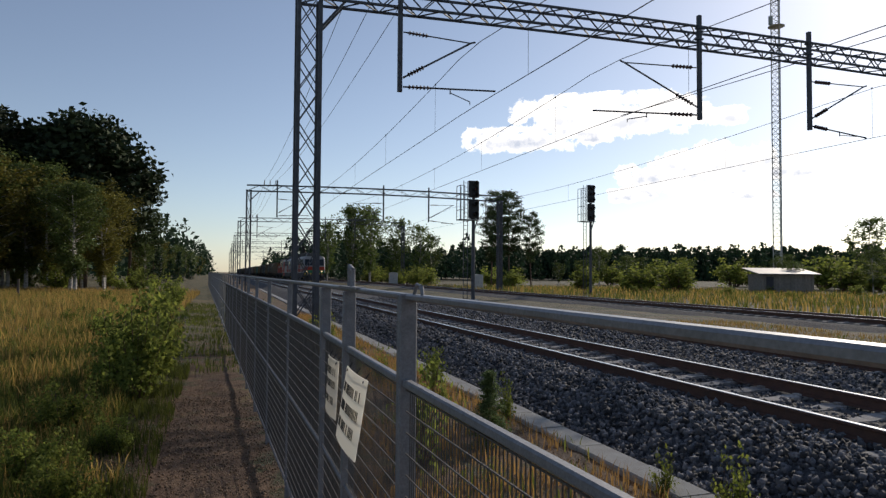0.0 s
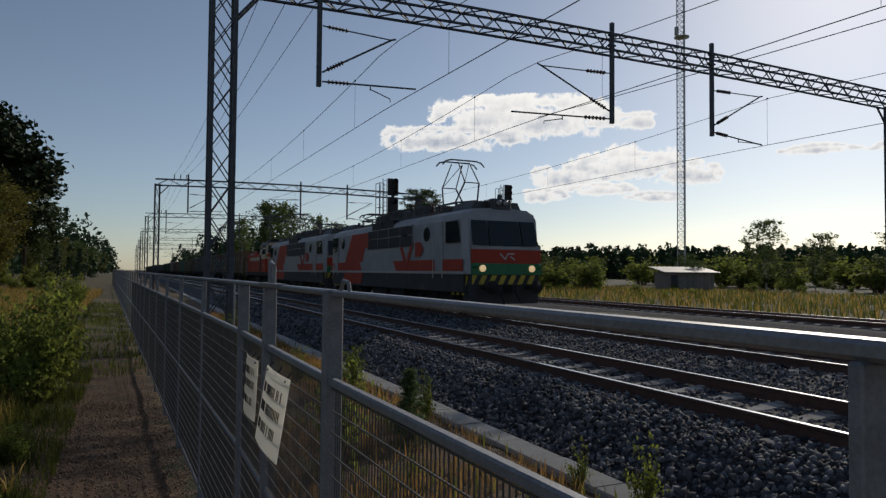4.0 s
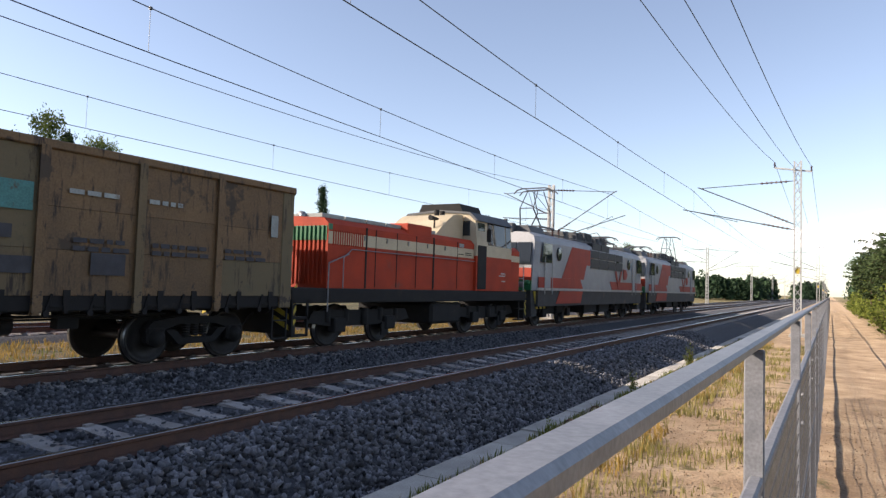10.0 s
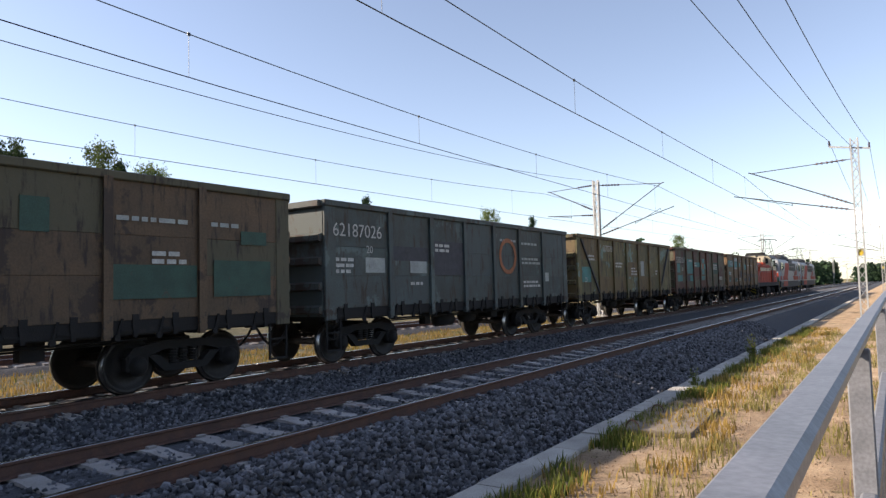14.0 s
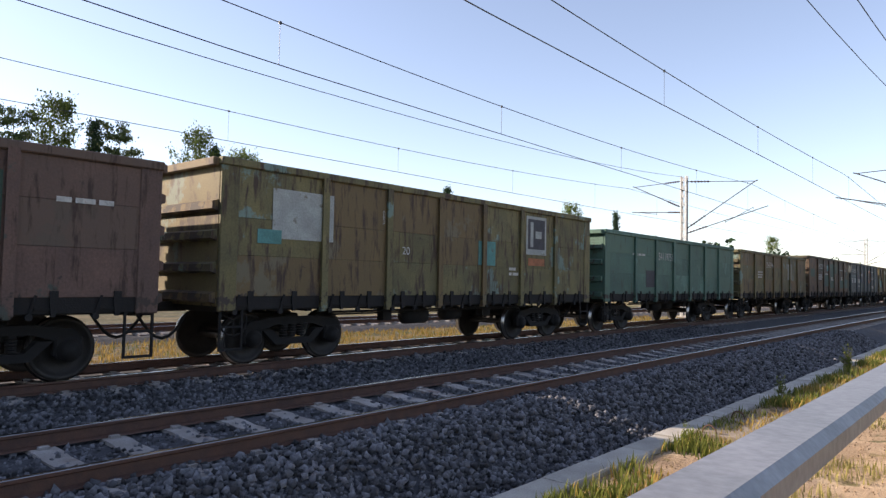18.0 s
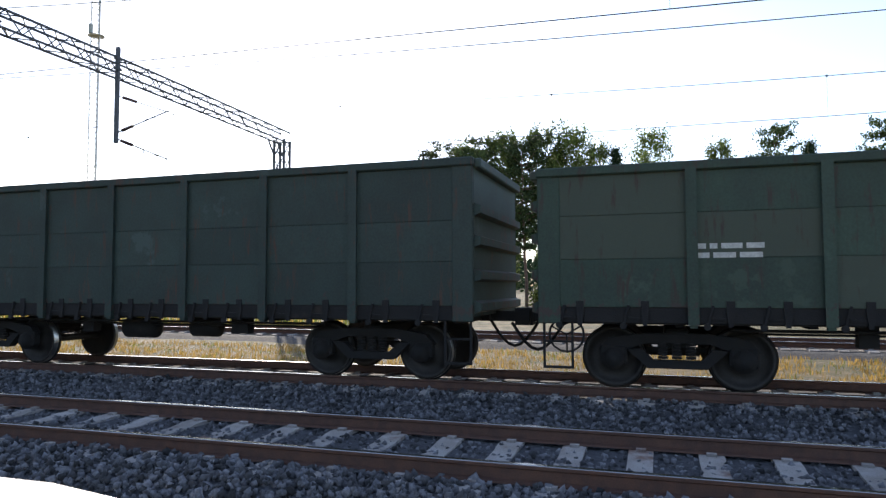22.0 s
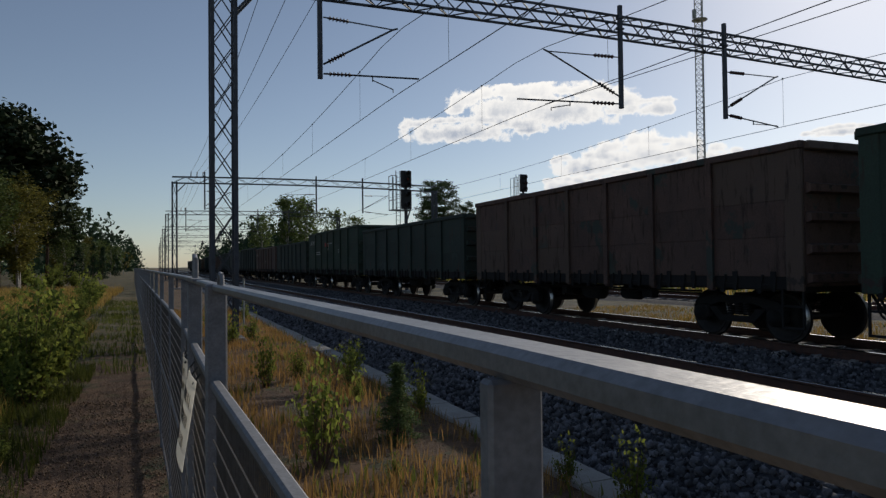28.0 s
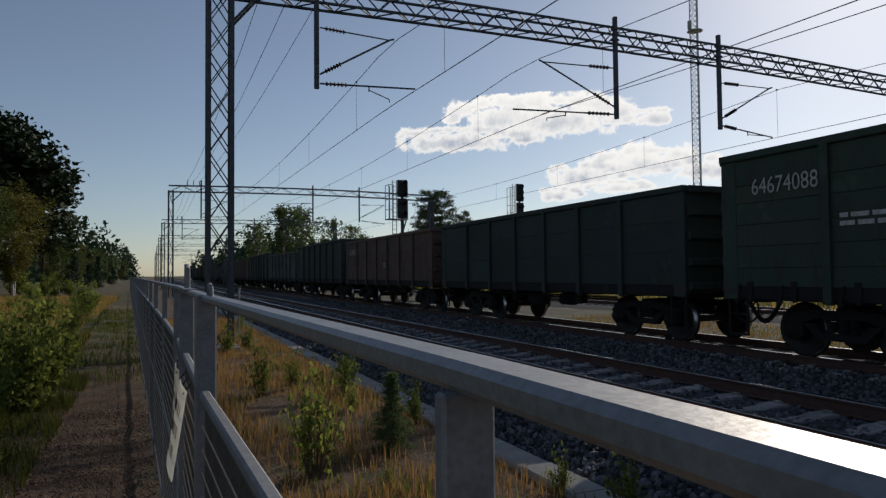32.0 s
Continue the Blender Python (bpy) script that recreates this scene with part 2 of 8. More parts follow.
# ---- mesh helpers ----
class Geo:
    """Collects boxes, bars, tubes and prisms, and becomes one mesh."""

    def __init__(self):
        self.v, self.f, self.s = [], [], []

    def add(self, verts, faces, smooth=False):
        k = len(self.v)
        self.v += [tuple(p) for p in verts]
        self.f += [tuple(i + k for i in face) for face in faces]
        self.s += [smooth] * len(faces)
        return self

    def box(self, x0, y0, z0, x1, y1, z1):
        return self.add([(x0, y0, z0), (x1, y0, z0), (x1, y1, z0), (x0, y1, z0), (x0, y0, z1), (x1, y0, z1), (x1, y1, z1), (x0, y1, z1)],
                        [(3, 2, 1, 0), (4, 5, 6, 7), (0, 1, 5, 4), (1, 2, 6, 5), (2, 3, 7, 6), (3, 0, 4, 7)])

    def soft(self, x0, y0, z0, x1, y1, z1, c=0.01):
        """A box with chamfered edges."""
        bm = bmesh.new()
        bmesh.ops.create_cube(bm, size=1)
        bmesh.ops.scale(bm, vec=(x1 - x0, y1 - y0, z1 - z0), verts=bm.verts)
        bmesh.ops.translate(bm, vec=((x0 + x1) / 2, (y0 + y1) / 2, (z0 + z1) / 2), verts=bm.verts)
        bmesh.ops.bevel(bm, geom=bm.edges[:], offset=c, segments=1, affect='EDGES')
        bm.verts.index_update()
        self.add([v.co[:] for v in bm.verts], [[v.index for v in f.verts] for f in bm.faces])
        bm.free()
        return self

    def tube(self, a, b, r, r2=None, n=8, caps=True):
        a, b = Vector(a), Vector(b)
        r2 = r if r2 is None else r2
        d = (b - a).normalized()
        u = d.orthogonal().normalized()
        w = d.cross(u)
        ring = [(math.cos(2 * math.pi * i / n), math.sin(2 * math.pi * i / n)) for i in range(n)]
        vs = [a + (u * c + w * s) * r for c, s in ring] + [b + (u * c + w * s) * r2 for c, s in ring]
        fs = [(i, (i + 1) % n, n + (i + 1) % n, n + i) for i in range(n)]
        self.add(vs, fs, n > 5)
        if caps:
            self.add(vs[:n][::-1], [tuple(range(n))])
            self.add(vs[n:], [tuple(range(n))])
        return self

    def bar(self, a, b, w=0.05, h=None):
        """A square bar between two points."""
        a, b = Vector(a), Vector(b)
        h = h or w
        d = (b - a).normalized()
        u = d.cross(Vector((0, 0, 1)))
        u = u.normalized() if u.length > 1e-4 else Vector((1, 0, 0))
        t = u.cross(d)
        k = [u * (w / 2) * i + t * (h / 2) * j for i, j in ((-1, -1), (1, -1), (1, 1), (-1, 1))]
        return self.add([a + q for q in k] + [b + q for q in k], [(0, 1, 2, 3), (7, 6, 5, 4), (0, 4, 5, 1), (1, 5, 6, 2), (2, 6, 7, 3), (3, 7, 4, 0)])

    def prism(self, pts, a, b, axis="y"):
        """Extrudes an outline along an axis from a to b."""
        n = len(pts)
        put = {"y": lambda p, t: (p[0], t, p[1]), "x": lambda p, t: (t, p[0], p[1]), "z": lambda p, t: (p[0], p[1], t)}[axis]
        vs = [put(p, a) for p in pts] + [put(p, b) for p in pts]
        fs = [tuple(range(n))[::-1], tuple(range(n, 2 * n))] + [(i, (i + 1) % n, n + (i + 1) % n, n + i) for i in range(n)]
        return self.add(vs, fs)

    def lathe(self, profile, centre, axis="x", n=16):
        """Turns a profile of (along, radius) round an axis."""
        cx, cy, cz = centre
        vs, fs = [], []
        for t, r in profile:
            for i in range(n):
                a = 2 * math.pi * i / n
                c, s = math.cos(a) * r, math.sin(a) * r
                vs.append({"x": (cx + t, cy + c, cz + s), "y": (cx + c, cy + t, cz + s), "z": (cx + c, cy + s, cz + t)}[axis])
        for k in range(len(profile) - 1):
            for i in range(n):
                j = (i + 1) % n
                fs.append((k * n + i, k * n + j, (k + 1) * n + j, (k + 1) * n + i))
        fs.append(tuple(range(n))[::-1])
        fs.append(tuple(range((len(profile) - 1) * n, len(profile) * n)))
        return self.add(vs, fs, n > 10)

    def mesh(self, name, mats):
        me = bpy.data.meshes.new(name)
        me.from_pydata(self.v, [], self.f)
        for m in mats if isinstance(mats, (list, tuple)) else [mats]:
            me.materials.append(m)
        if any(self.s):
            me.polygons.foreach_set("use_smooth", self.s)
        me.update()
        bm = bmesh.new()
        bm.from_mesh(me)
        bmesh.ops.recalc_face_normals(bm, faces=bm.faces)
        bm.to_mesh(me)
        bm.free()
        return me


def part(name, geo, mat, parent, label="", m=None):
    """One mesh object under a thing or a part."""
    me = geo.mesh(name, mat) if isinstance(geo, Geo) else geo
    ob = new(name, me)
    ob.parent = parent
    if m is not None:
        ob.matrix_basis = m
    if label:
        ob["label"] = label
    return ob


def thing(name, label, category, m=None, group="", kind=""):
    ob = new(name)
    ob.empty_display_size = 0.2
    if m is not None:
        ob.matrix_basis = m
    return tagged(ob, label, category, group, kind)


def solo(name, geo, mat, label, category="", group="", kind="", m=None):
    ob = new(name, geo.mesh(name, mat) if isinstance(geo, Geo) else geo)
    if m is not None:
        ob.matrix_basis = m
    return tagged(ob, label, category, group, kind)


def lump(x, y, s=1.0):
    return noise.noise(Vector((x * s, y * s, 3.7)))

# ---- ground ----
T1, T2 = 0.0, 4.956          # centre lines of the two straight tracks
HALF_GAUGE = 0.815
KERB_X = -2.94


def track3_x(y):
    """The far track: parallel beside the portals, drawing in towards the others further on."""
    return 16.3 if y >= 15 else max(9.6, 16.3 - 0.066 * (15 - y))


def ground_z(x, y):
    pts = ((-400, 0.6), (-60, 0.2), (-14, -0.35), (-9.5, -0.5), (-8, -0.55), (-6.6, -0.53), (-4.2, -0.58), (-2.9, -0.62), (-1.5, -0.8), (6.3, -0.8), (7.6, -0.42), (10, -0.4), (13.5, -0.4), (19, -0.45), (26, -0.5), (60, -0.6), (400, 1.5))
    z = pts[-1][1]
    for (xa, za), (xb, zb) in zip(pts, pts[1:]):
        if x <= xb:
            z = za + (zb - za) * max(0, (x - xa) / (xb - xa))
            break
    k = min(1.0, max(0.0, (abs(x - 2) - 8.2) / 10.0))
    return z + (0.02 + 0.12 * k) * lump(x, y, 0.35) + (0.03 * lump(x, y, 1.9) if abs(x) < 40 else 0)


def ground_material():
    m = bpy.data.materials.new("meadow_and_bare_earth")
    m.use_nodes = True
    n, l = m.node_tree.nodes, m.node_tree.links
    b = n["Principled BSDF"]
    b.inputs["Roughness"].default_value = 0.95
    b.inputs["Diffuse Roughness"].default_value = 1.0
    tc = n.new("ShaderNodeTexCoord")
    at = n.new("ShaderNodeAttribute")
    at.attribute_name = "bare"

    def nz(scale, detail=6):
        q = n.new("ShaderNodeTexNoise")
        q.inputs["Scale"].default_value, q.inputs["Detail"].default_value = scale, detail
        q.inputs["Roughness"].default_value = 0.6
        l.new(tc.outputs["Object"], q.inputs["Vector"])
        return q.outputs["Fac"]

    def ramp(src, *stops):
        r = n.new("ShaderNodeValToRGB")
        e = r.color_ramp.elements
        e[0].position, e[0].color = stops[0][0], (*stops[0][1], 1)
        e[1].position, e[1].color = stops[-1][0], (*stops[-1][1], 1)
        for p, c in stops[1:-1]:
            e.new(p).color = (*c, 1)
        l.new(src, r.inputs[0])
        return r.outputs[0]

    grass = ramp(nz(0.55), (0.35, (0.07, 0.075, 0.022)), (0.5, (0.13, 0.11, 0.04)), (0.65, (0.26, 0.18, 0.07)))
    earth = ramp(nz(1.3), (0.32, (0.26, 0.175, 0.105)), (0.5, (0.4, 0.285, 0.18)), (0.68, (0.53, 0.4, 0.265)))
    # bare soil is pale below y = -1.5 and dark above y = 2.5
    pale_soil = n.new("ShaderNodeAttribute")
    pale_soil.attribute_name = "pale_soil"
    dark_soil = ramp(nz(1.7), (0.32, (0.1, 0.052, 0.026)), (0.5, (0.2, 0.108, 0.055)), (0.68, (0.32, 0.19, 0.1)))
    soil = n.new("ShaderNodeMixRGB")
    l.new(pale_soil.outputs["Fac"], soil.inputs[0])
    l.new(dark_soil, soil.inputs[1])
    l.new(earth, soil.inputs[2])
    earth = soil.outputs[0]
    mx = n.new("ShaderNodeMixRGB")
    add = n.new("ShaderNodeMath")
    add.operation = 'ADD'
    l.new(at.outputs["Fac"], add.inputs[0])
    sc = n.new("ShaderNodeMapRange")
    sc.inputs["From Min"].default_value, sc.inputs["From Max"].default_value = 0.3, 0.7
    sc.inputs["To Min"].default_value, sc.inputs["To Max"].default_value = -0.55, 0.55
    l.new(nz(2.4), sc.inputs["Value"])
    l.new(sc.outputs[0], add.inputs[1])
    st = n.new("ShaderNodeMapRange")
    st.inputs["From Min"].default_value, st.inputs["From Max"].default_value = 0.35, 0.65
    l.new(add.outputs[0], st.inputs["Value"])
    l.new(st.outputs[0], mx.inputs[0])
    l.new(grass, mx.inputs[1])
    l.new(earth, mx.inputs[2])
    fine = n.new("ShaderNodeMixRGB")
    fine.blend_type = 'MULTIPLY'
    fine.inputs[0].default_value = 0.55
    l.new(mx.outputs[0], fine.inputs[1])
    l.new(ramp(nz(38, 8), (0.3, (0.45, 0.42, 0.4)), (0.7, (1.25, 1.25, 1.25))), fine.inputs[2])
    l.new(fine.outputs[0], b.inputs["Base Color"])
    bp = n.new("ShaderNodeBump")
    bp.inputs["Strength"].default_value, bp.inputs["Distance"].default_value = 0.9, 0.06
    l.new(nz(30, 8), bp.inputs["Height"])
    l.new(bp.outputs[0], b.inputs["Normal"])
    return m


def steps(*spans):
    out = []
    for a, b, s in spans:
        k = max(1, round((b - a) / s))
        out += [a + (b - a) * i / k for i in range(k)]
    return out + [spans[-1][1]]


def bareness(x, y):
    """1 on trodden earth, 0 in the grass."""
    if -9.6 < x < -6.4:
        w = 1 - abs(x + (7.5 if y > 1 else 7.85) - 0.2 * lump(0, y, 0.2)) / (0.85 if y > 1 else 2.1)
        return max(0.0, min(1.0, 0.3 + 1.3 * w)) * (1.0 if y < 8 else max(0.25, 1 - (y - 8) / 22))
    if -6.4 <= x < -2.6:
        return 0.8 if y < 2 else 0.68
    if -14 < x <= -9.6 and y < -3:
        return 0.3
    if 7.4 < x < 12.5:
        return 0.18
    return 0.05


gx = steps((-2600, -300, 400), (-300, -60, 40), (-60, -16, 6), (-16, -9.5, 1), (-9.5, -2.4, 0.22), (-2.4, 7.6, 1.2), (7.6, 27, 0.9), (27, 80, 8), (80, 300, 40), (300, 2600, 400))
gy = steps((-2600, -300, 400), (-300, -60, 30), (-60, -14, 2.5), (-14, 16, 0.3), (16, 60, 1.5), (60, 300, 30), (300, 2600, 400))
gv = [(x, y, ground_z(x, y)) for y in gy for x in gx]
gm = bpy.data.meshes.new("ground")
nx = len(gx)
gm.from_pydata(gv, [], [(j * nx + i, j * nx + i + 1, (j + 1) * nx + i + 1, (j + 1) * nx + i) for j in range(len(gy) - 1) for i in range(nx - 1)])
ga = gm.attributes.new("bare", 'FLOAT', 'POINT')
ga.data.foreach_set("value", [bareness(v[0], v[1]) for v in gv])
gs = gm.attributes.new("pale_soil", 'FLOAT', 'POINT')
gs.data.foreach_set("value", [max(0.0, min(1.0, (2.5 - v[1] + 1.5 * lump(v[0], v[1], 0.5)) / 4)) for v in gv])
gm.polygons.foreach_set("use_smooth", [True] * len(gm.polygons))
gm.materials.append(ground_material())
ground = tagged(new("ground", gm), "dry summer meadow with a trodden earth path", "ground", kind="structure")


# ---- ballast beds ----
def bed(name, profile, ys, centre, label):
    """A ballast bed: a cross-section swept along a line, roughened."""
    vs, fs = [], []
    n = len(profile)
    for y in ys:
        for x, z in profile:
            vs.append((centre(y) + x + 0.03 * lump(x * 7, y * 3), y, z + 0.02 * lump(x * 9 + 5, y * 4)))
    for j in range(len(ys) - 1):
        for i in range(n - 1):
            fs.append((j * n + i, j * n + i + 1, (j + 1) * n + i + 1, (j + 1) * n + i))
    me = bpy.data.meshes.new(name)
    me.from_pydata(vs, [], fs)
    me.materials.append(BALLAST)
    me.polygons.foreach_set("use_smooth", [True] * len(me.polygons))
    return tagged(new(name, me), label, "ballast", kind="structure")


by = steps((-700, -80, 20), (-80, -26, 3), (-26, 22, 0.5), (22, 80, 3), (80, 700, 20))
bed("ballast", [(-2.76, -0.74), (-2.35, -0.58), (-1.8, -0.31), (-1.5, -0.21), (-0.8, -0.21), (0, -0.22), (0.8, -0.21), (1.5, -0.21), (2.0, -0.27), (2.5, -0.3), (3.0, -0.27), (3.5, -0.21), (4.2, -0.21), (4.96, -0.22), (5.8, -0.21), (6.45, -0.21), (6.9, -0.33), (7.6, -0.55)],
    by, lambda y: 0.0, "grey crushed-granite ballast bed under two tracks")
bed("ballast", [(-2.4, -0.6), (-1.6, -0.28), (-1.4, -0.23), (0, -0.24), (1.4, -0.23), (1.6, -0.28), (2.4, -0.6)],
    by, track3_x, "grey crushed-granite ballast bed under the far track")


# ---- tracks ----
RAIL_SHAPE = [(-0.075, -0.17), (0.075, -0.17), (0.07, -0.155), (0.012, -0.14), (0.01, -0.05), (0.036, -0.035), (0.036, -0.006), (0.03, 0.0), (-0.03, 0.0), (-0.036, -0.006), (-0.036, -0.035), (-0.01, -0.05), (-0.012, -0.14), (-0.07, -0.155)]


def rail_geo(xs, ys):
    g = Geo()
    n = len(RAIL_SHAPE)
    vs = [(x + px, y, pz) for x, y in zip(xs, ys) for px, pz in RAIL_SHAPE]
    fs, top = [], []
    for j in range(len(ys) - 1):
        for i in range(n):
            k = (i + 1) % n
            fs.append((j * n + i, j * n + k, (j + 1) * n + k, (j + 1) * n + i))
            top.append(i in (6, 7, 8))
    g.add(vs, fs)
    me = g.mesh("rail", [RAIL, RAILTOP])
    me.polygons.foreach_set("material_index", [int(t) for t in top])
    return me


SL = Geo()
SL.prism([(-1.29, -0.4), (1.29, -0.4), (1.29, -0.2), (1.2, -0.175), (0.55, -0.175), (0.35, -0.2), (-0.35, -0.2), (-0.55, -0.175), (-1.2, -0.175), (-1.29, -0.2)], -0.125, 0.125, "y")
for s in (-1, 1):
    for q in (-1, 1):
        SL.box(s * HALF_GAUGE + q * 0.11 - 0.035, -0.05, -0.18, s * HALF_GAUGE + q * 0.11 + 0.035, 0.05, -0.145)
SLEEPER_MESH = SL.mesh("sleeper", SLEEPER)


def track(name, centre, label, near):
    ob = thing(name, label, "railway track", kind="structure")
    ys = steps((-800, -100, 50), (-100, 40, 5), (40, 800, 50))
    for s in (-1, 1):
        part("rail", rail_geo([centre(y) + s * HALF_GAUGE for y in ys], ys), None, ob, "rusty steel rail with a polished head")
    sv, sf = SL.v, SL.f
    rest = Geo()
    for k in range(-230, 230):
        y = 0.7 * k + 0.13
        if near[0] <= y <= near[1]:
            part("sleeper", SLEEPER_MESH, None, ob, m=pose(centre(y) + 0.012 * lump(k, 1), y, 0.006 * lump(k, 9), 0, 0, 0.6 * lump(k, 5)))
        else:
            rest.add([(a + centre(y), c + y, d) for a, c, d in sv[:20]], sf[:12])
    tagged(part("sleeper", rest, SLEEPER, ob), kind="stuff")


track("track_1", lambda y: T1, "straight railway track on concrete sleepers", (-60, 48))
track("track_2", lambda y: T2, "straight railway track that the freight train runs on", (-40, 30))
track("track_3", track3_x, "far railway track drawing in at a slight angle", (-30, 50))

# ---- loose ballast stones ----
def stones(name, count, x0, x1, y0, y1, size, surf, label, mat=None):
    rs = np.random.RandomState(7)
    base = np.array([(1, 0, 0), (-1, 0, 0), (0, 1, 0), (0, -1, 0), (0, 0, 1), (0, 0, -1)], float)
    tri = np.array([(0, 2, 4), (2, 1, 4), (1, 3, 4), (3, 0, 4), (2, 0, 5), (1, 2, 5), (3, 1, 5), (0, 3, 5)])
    px = rs.uniform(x0, x1, count)
    py = rs.uniform(y0, y1, count)
    sz = size * rs.uniform(0.55, 1.25, count)
    ax = rs.normal(size=(count, 3, 3))
    q, _ = np.linalg.qr(ax)
    shape = base[None] * rs.uniform(0.6, 1.2, (count, 6, 1)) * rs.uniform(0.6, 1.1, (count, 1, 3))
    v = np.einsum("nij,nkj->nki", q, shape) * sz[:, None, None]
    v[:, :, 0] += px[:, None]
    v[:, :, 1] += py[:, None]
    v[:, :, 2] += (surf(px, py) + rs.uniform(-0.45, 1.05, count) * sz)[:, None]
    f = (tri[None] + 6 * np.arange(count)[:, None, None]).reshape(-1, 3)
    me = bpy.data.meshes.new(name)
    me.vertices.add(count * 6)
    me.vertices.foreach_set("co", v.reshape(-1))
    me.loops.add(len(f) * 3)
    me.loops.foreach_set("vertex_index", f.reshape(-1).astype(np.int32))
    me.polygons.add(len(f))
    me.polygons.foreach_set("loop_start", np.arange(0, len(f) * 3, 3, dtype=np.int32))
    me.polygons.foreach_set("loop_total", np.full(len(f), 3, dtype=np.int32))
    me.materials.append(mat or STONE)
    me.update(calc_edges=True)
    return tagged(new(name, me), label, "stones", kind="stuff")


PX = np.array([-2.76, -2.35, -1.8, -1.5, 1.5, 2.0, 2.5, 3.0, 3.5, 6.45, 6.9, 7.6])
PZ = np.array([-0.74, -0.58, -0.31, -0.21, -0.21, -0.27, -0.3, -0.27, -0.21, -0.21, -0.33, -0.55])
stones("ballast_stones", 48000, -2.7, -0.86, -32, 16, 0.054, lambda x, y: np.interp(x, PX, PZ), "loose crushed granite on the ballast shoulder")
stones("ballast_stones", 16000, -0.76, 0.76, -26, 16, 0.042, lambda x, y: np.interp(x, PX, PZ) - 0.028, "loose crushed granite between the near rails")
stones("ballast_stones", 30000, 0.88, 4.1, -30, 16, 0.05, lambda x, y: np.interp(x, PX, PZ), "loose crushed granite between the two tracks")
stones("ballast_stones", 14000, -2.7, -0.86, 16, 48, 0.07, lambda x, y: np.interp(x, PX, PZ), "loose crushed granite farther along the shoulder")
stones("ballast_stones", 7000, -0.76, 0.76, 16, 48, 0.05, lambda x, y: np.interp(x, PX, PZ) - 0.028, "loose crushed granite farther between the near rails")
stones("ballast_stones", 16000, 0.88, 4.1, 16, 48, 0.068, lambda x, y: np.interp(x, PX, PZ), "loose crushed granite farther between the two tracks")
stones("path_grit", 8000, -9.2, -6.5, -16, 14, 0.013, lambda x, y: np.array([ground_z(a, b) for a, b in zip(x, y)]), "small clods and grit on the earth path", GRAVEL)
stones("path_litter", 9000, -8.7, -6.6, 1.5, 12, 0.017, lambda x, y: np.array([ground_z(a, b) for a, b in zip(x, y)]), "twigs and clods littering the earth path", GRAVEL)
stones("verge_grit", 9000, -6.5, -3.18, -16, 14, 0.015, lambda x, y: np.array([ground_z(a, b) for a, b in zip(x, y)]), "small stones and clods on the verge", GRAVEL)

# ---- concrete kerb (cable trough) along the ballast ----
kg = Geo().prism([(-0.2, -0.78), (0.2, -0.78), (0.2, -0.57), (0.18, -0.55), (-0.18, -0.55), (-0.2, -0.57)], -0.495, 0.495, "y")
kerb_mesh = kg.mesh("kerb_stone", CONC)
kerb = thing("kerb", "low pale concrete kerb between ballast and verge", "kerb", kind="structure")
krest = Geo()
for k in range(-90, 90):
    y = 1.0 * k
    if -42 < y < 30:
        part("kerb_stone", kerb_mesh, None, kerb, m=pose(KERB_X + 0.02 * lump(k, 2), y, 0.025 * lump(k, 7), 0.6 * lump(k, 3), 0, 0.7 * lump(k, 4)))
    else:
        krest.add([(a + KERB_X, c + y, d) for a, c, d in kg.v], kg.f)
tagged(part("kerb_stone", krest, CONC, kerb), kind="stuff")

# ---- concrete slab beside the kerb, with its two lifting loops ----
SLABC = material("earth_stained_concrete", (0.24, 0.2, 0.16), 0.92, 0, (0.17, 0.135, 0.1), 3, 70, 0.8, 0.3, dirt=(0.14, 0.1, 0.06), dirt_scale=2.5, dirt_at=0.52)
slab = thing("cover_slab", "weathered concrete cover slab with two steel lifting loops", "concrete slab", pose(-3.62, -11.0, -0.58, 0, 0, 2))
part("slab", Geo().soft(-0.55, -1.2, -0.1, 0.55, 1.0, 0.05, 0.015), SLABC, slab)
for ly in (-0.5, 0.95):
    loop = Geo()
    for i in range(8):
        a, b = math.pi * i / 8, math.pi * (i + 1) / 8
        loop.tube((0.3 + 0.1 * math.cos(a), ly, 0.04 + 0.13 * math.sin(a)), (0.3 + 0.1 * math.cos(b), ly, 0.04 + 0.13 * math.sin(b)), 0.011, n=6, caps=False)
    part("lifting_loop", loop, RAIL, slab, "rusty bent-steel lifting loop")

# ---- fence ----
FX, FTOP = -6.64, 1.508


def fence_x(y):
    """Straight past the bystander, then drawing away from the tracks in a slight angle."""
    return FX - 0.052 * max(0.0, min(1.0, (0.14 - y) / 0.26)) - (0.025 * (min(y, 2.62) - 0.5) if y > 0.5 else 0.0) - (0.028 * (y - 4.9) if y > 4.9 else 0.0)


def panel_mesh(length, z0, z1):
    """Welded wire: thin uprights with level wires across."""
    g = Geo()
    k = int(length / 0.024)
    for i in range(1, k):
        t = length * i / k
        g.bar((0.004, t, z0), (0.004, t, z1), 0.0032)
    h = int((z1 - z0) / 0.075)
    for i in range(h + 1):
        z = z0 + (z1 - z0) * i / h
        g.bar((-0.004, 0, z), (-0.004, length, z), 0.0045)
    return g


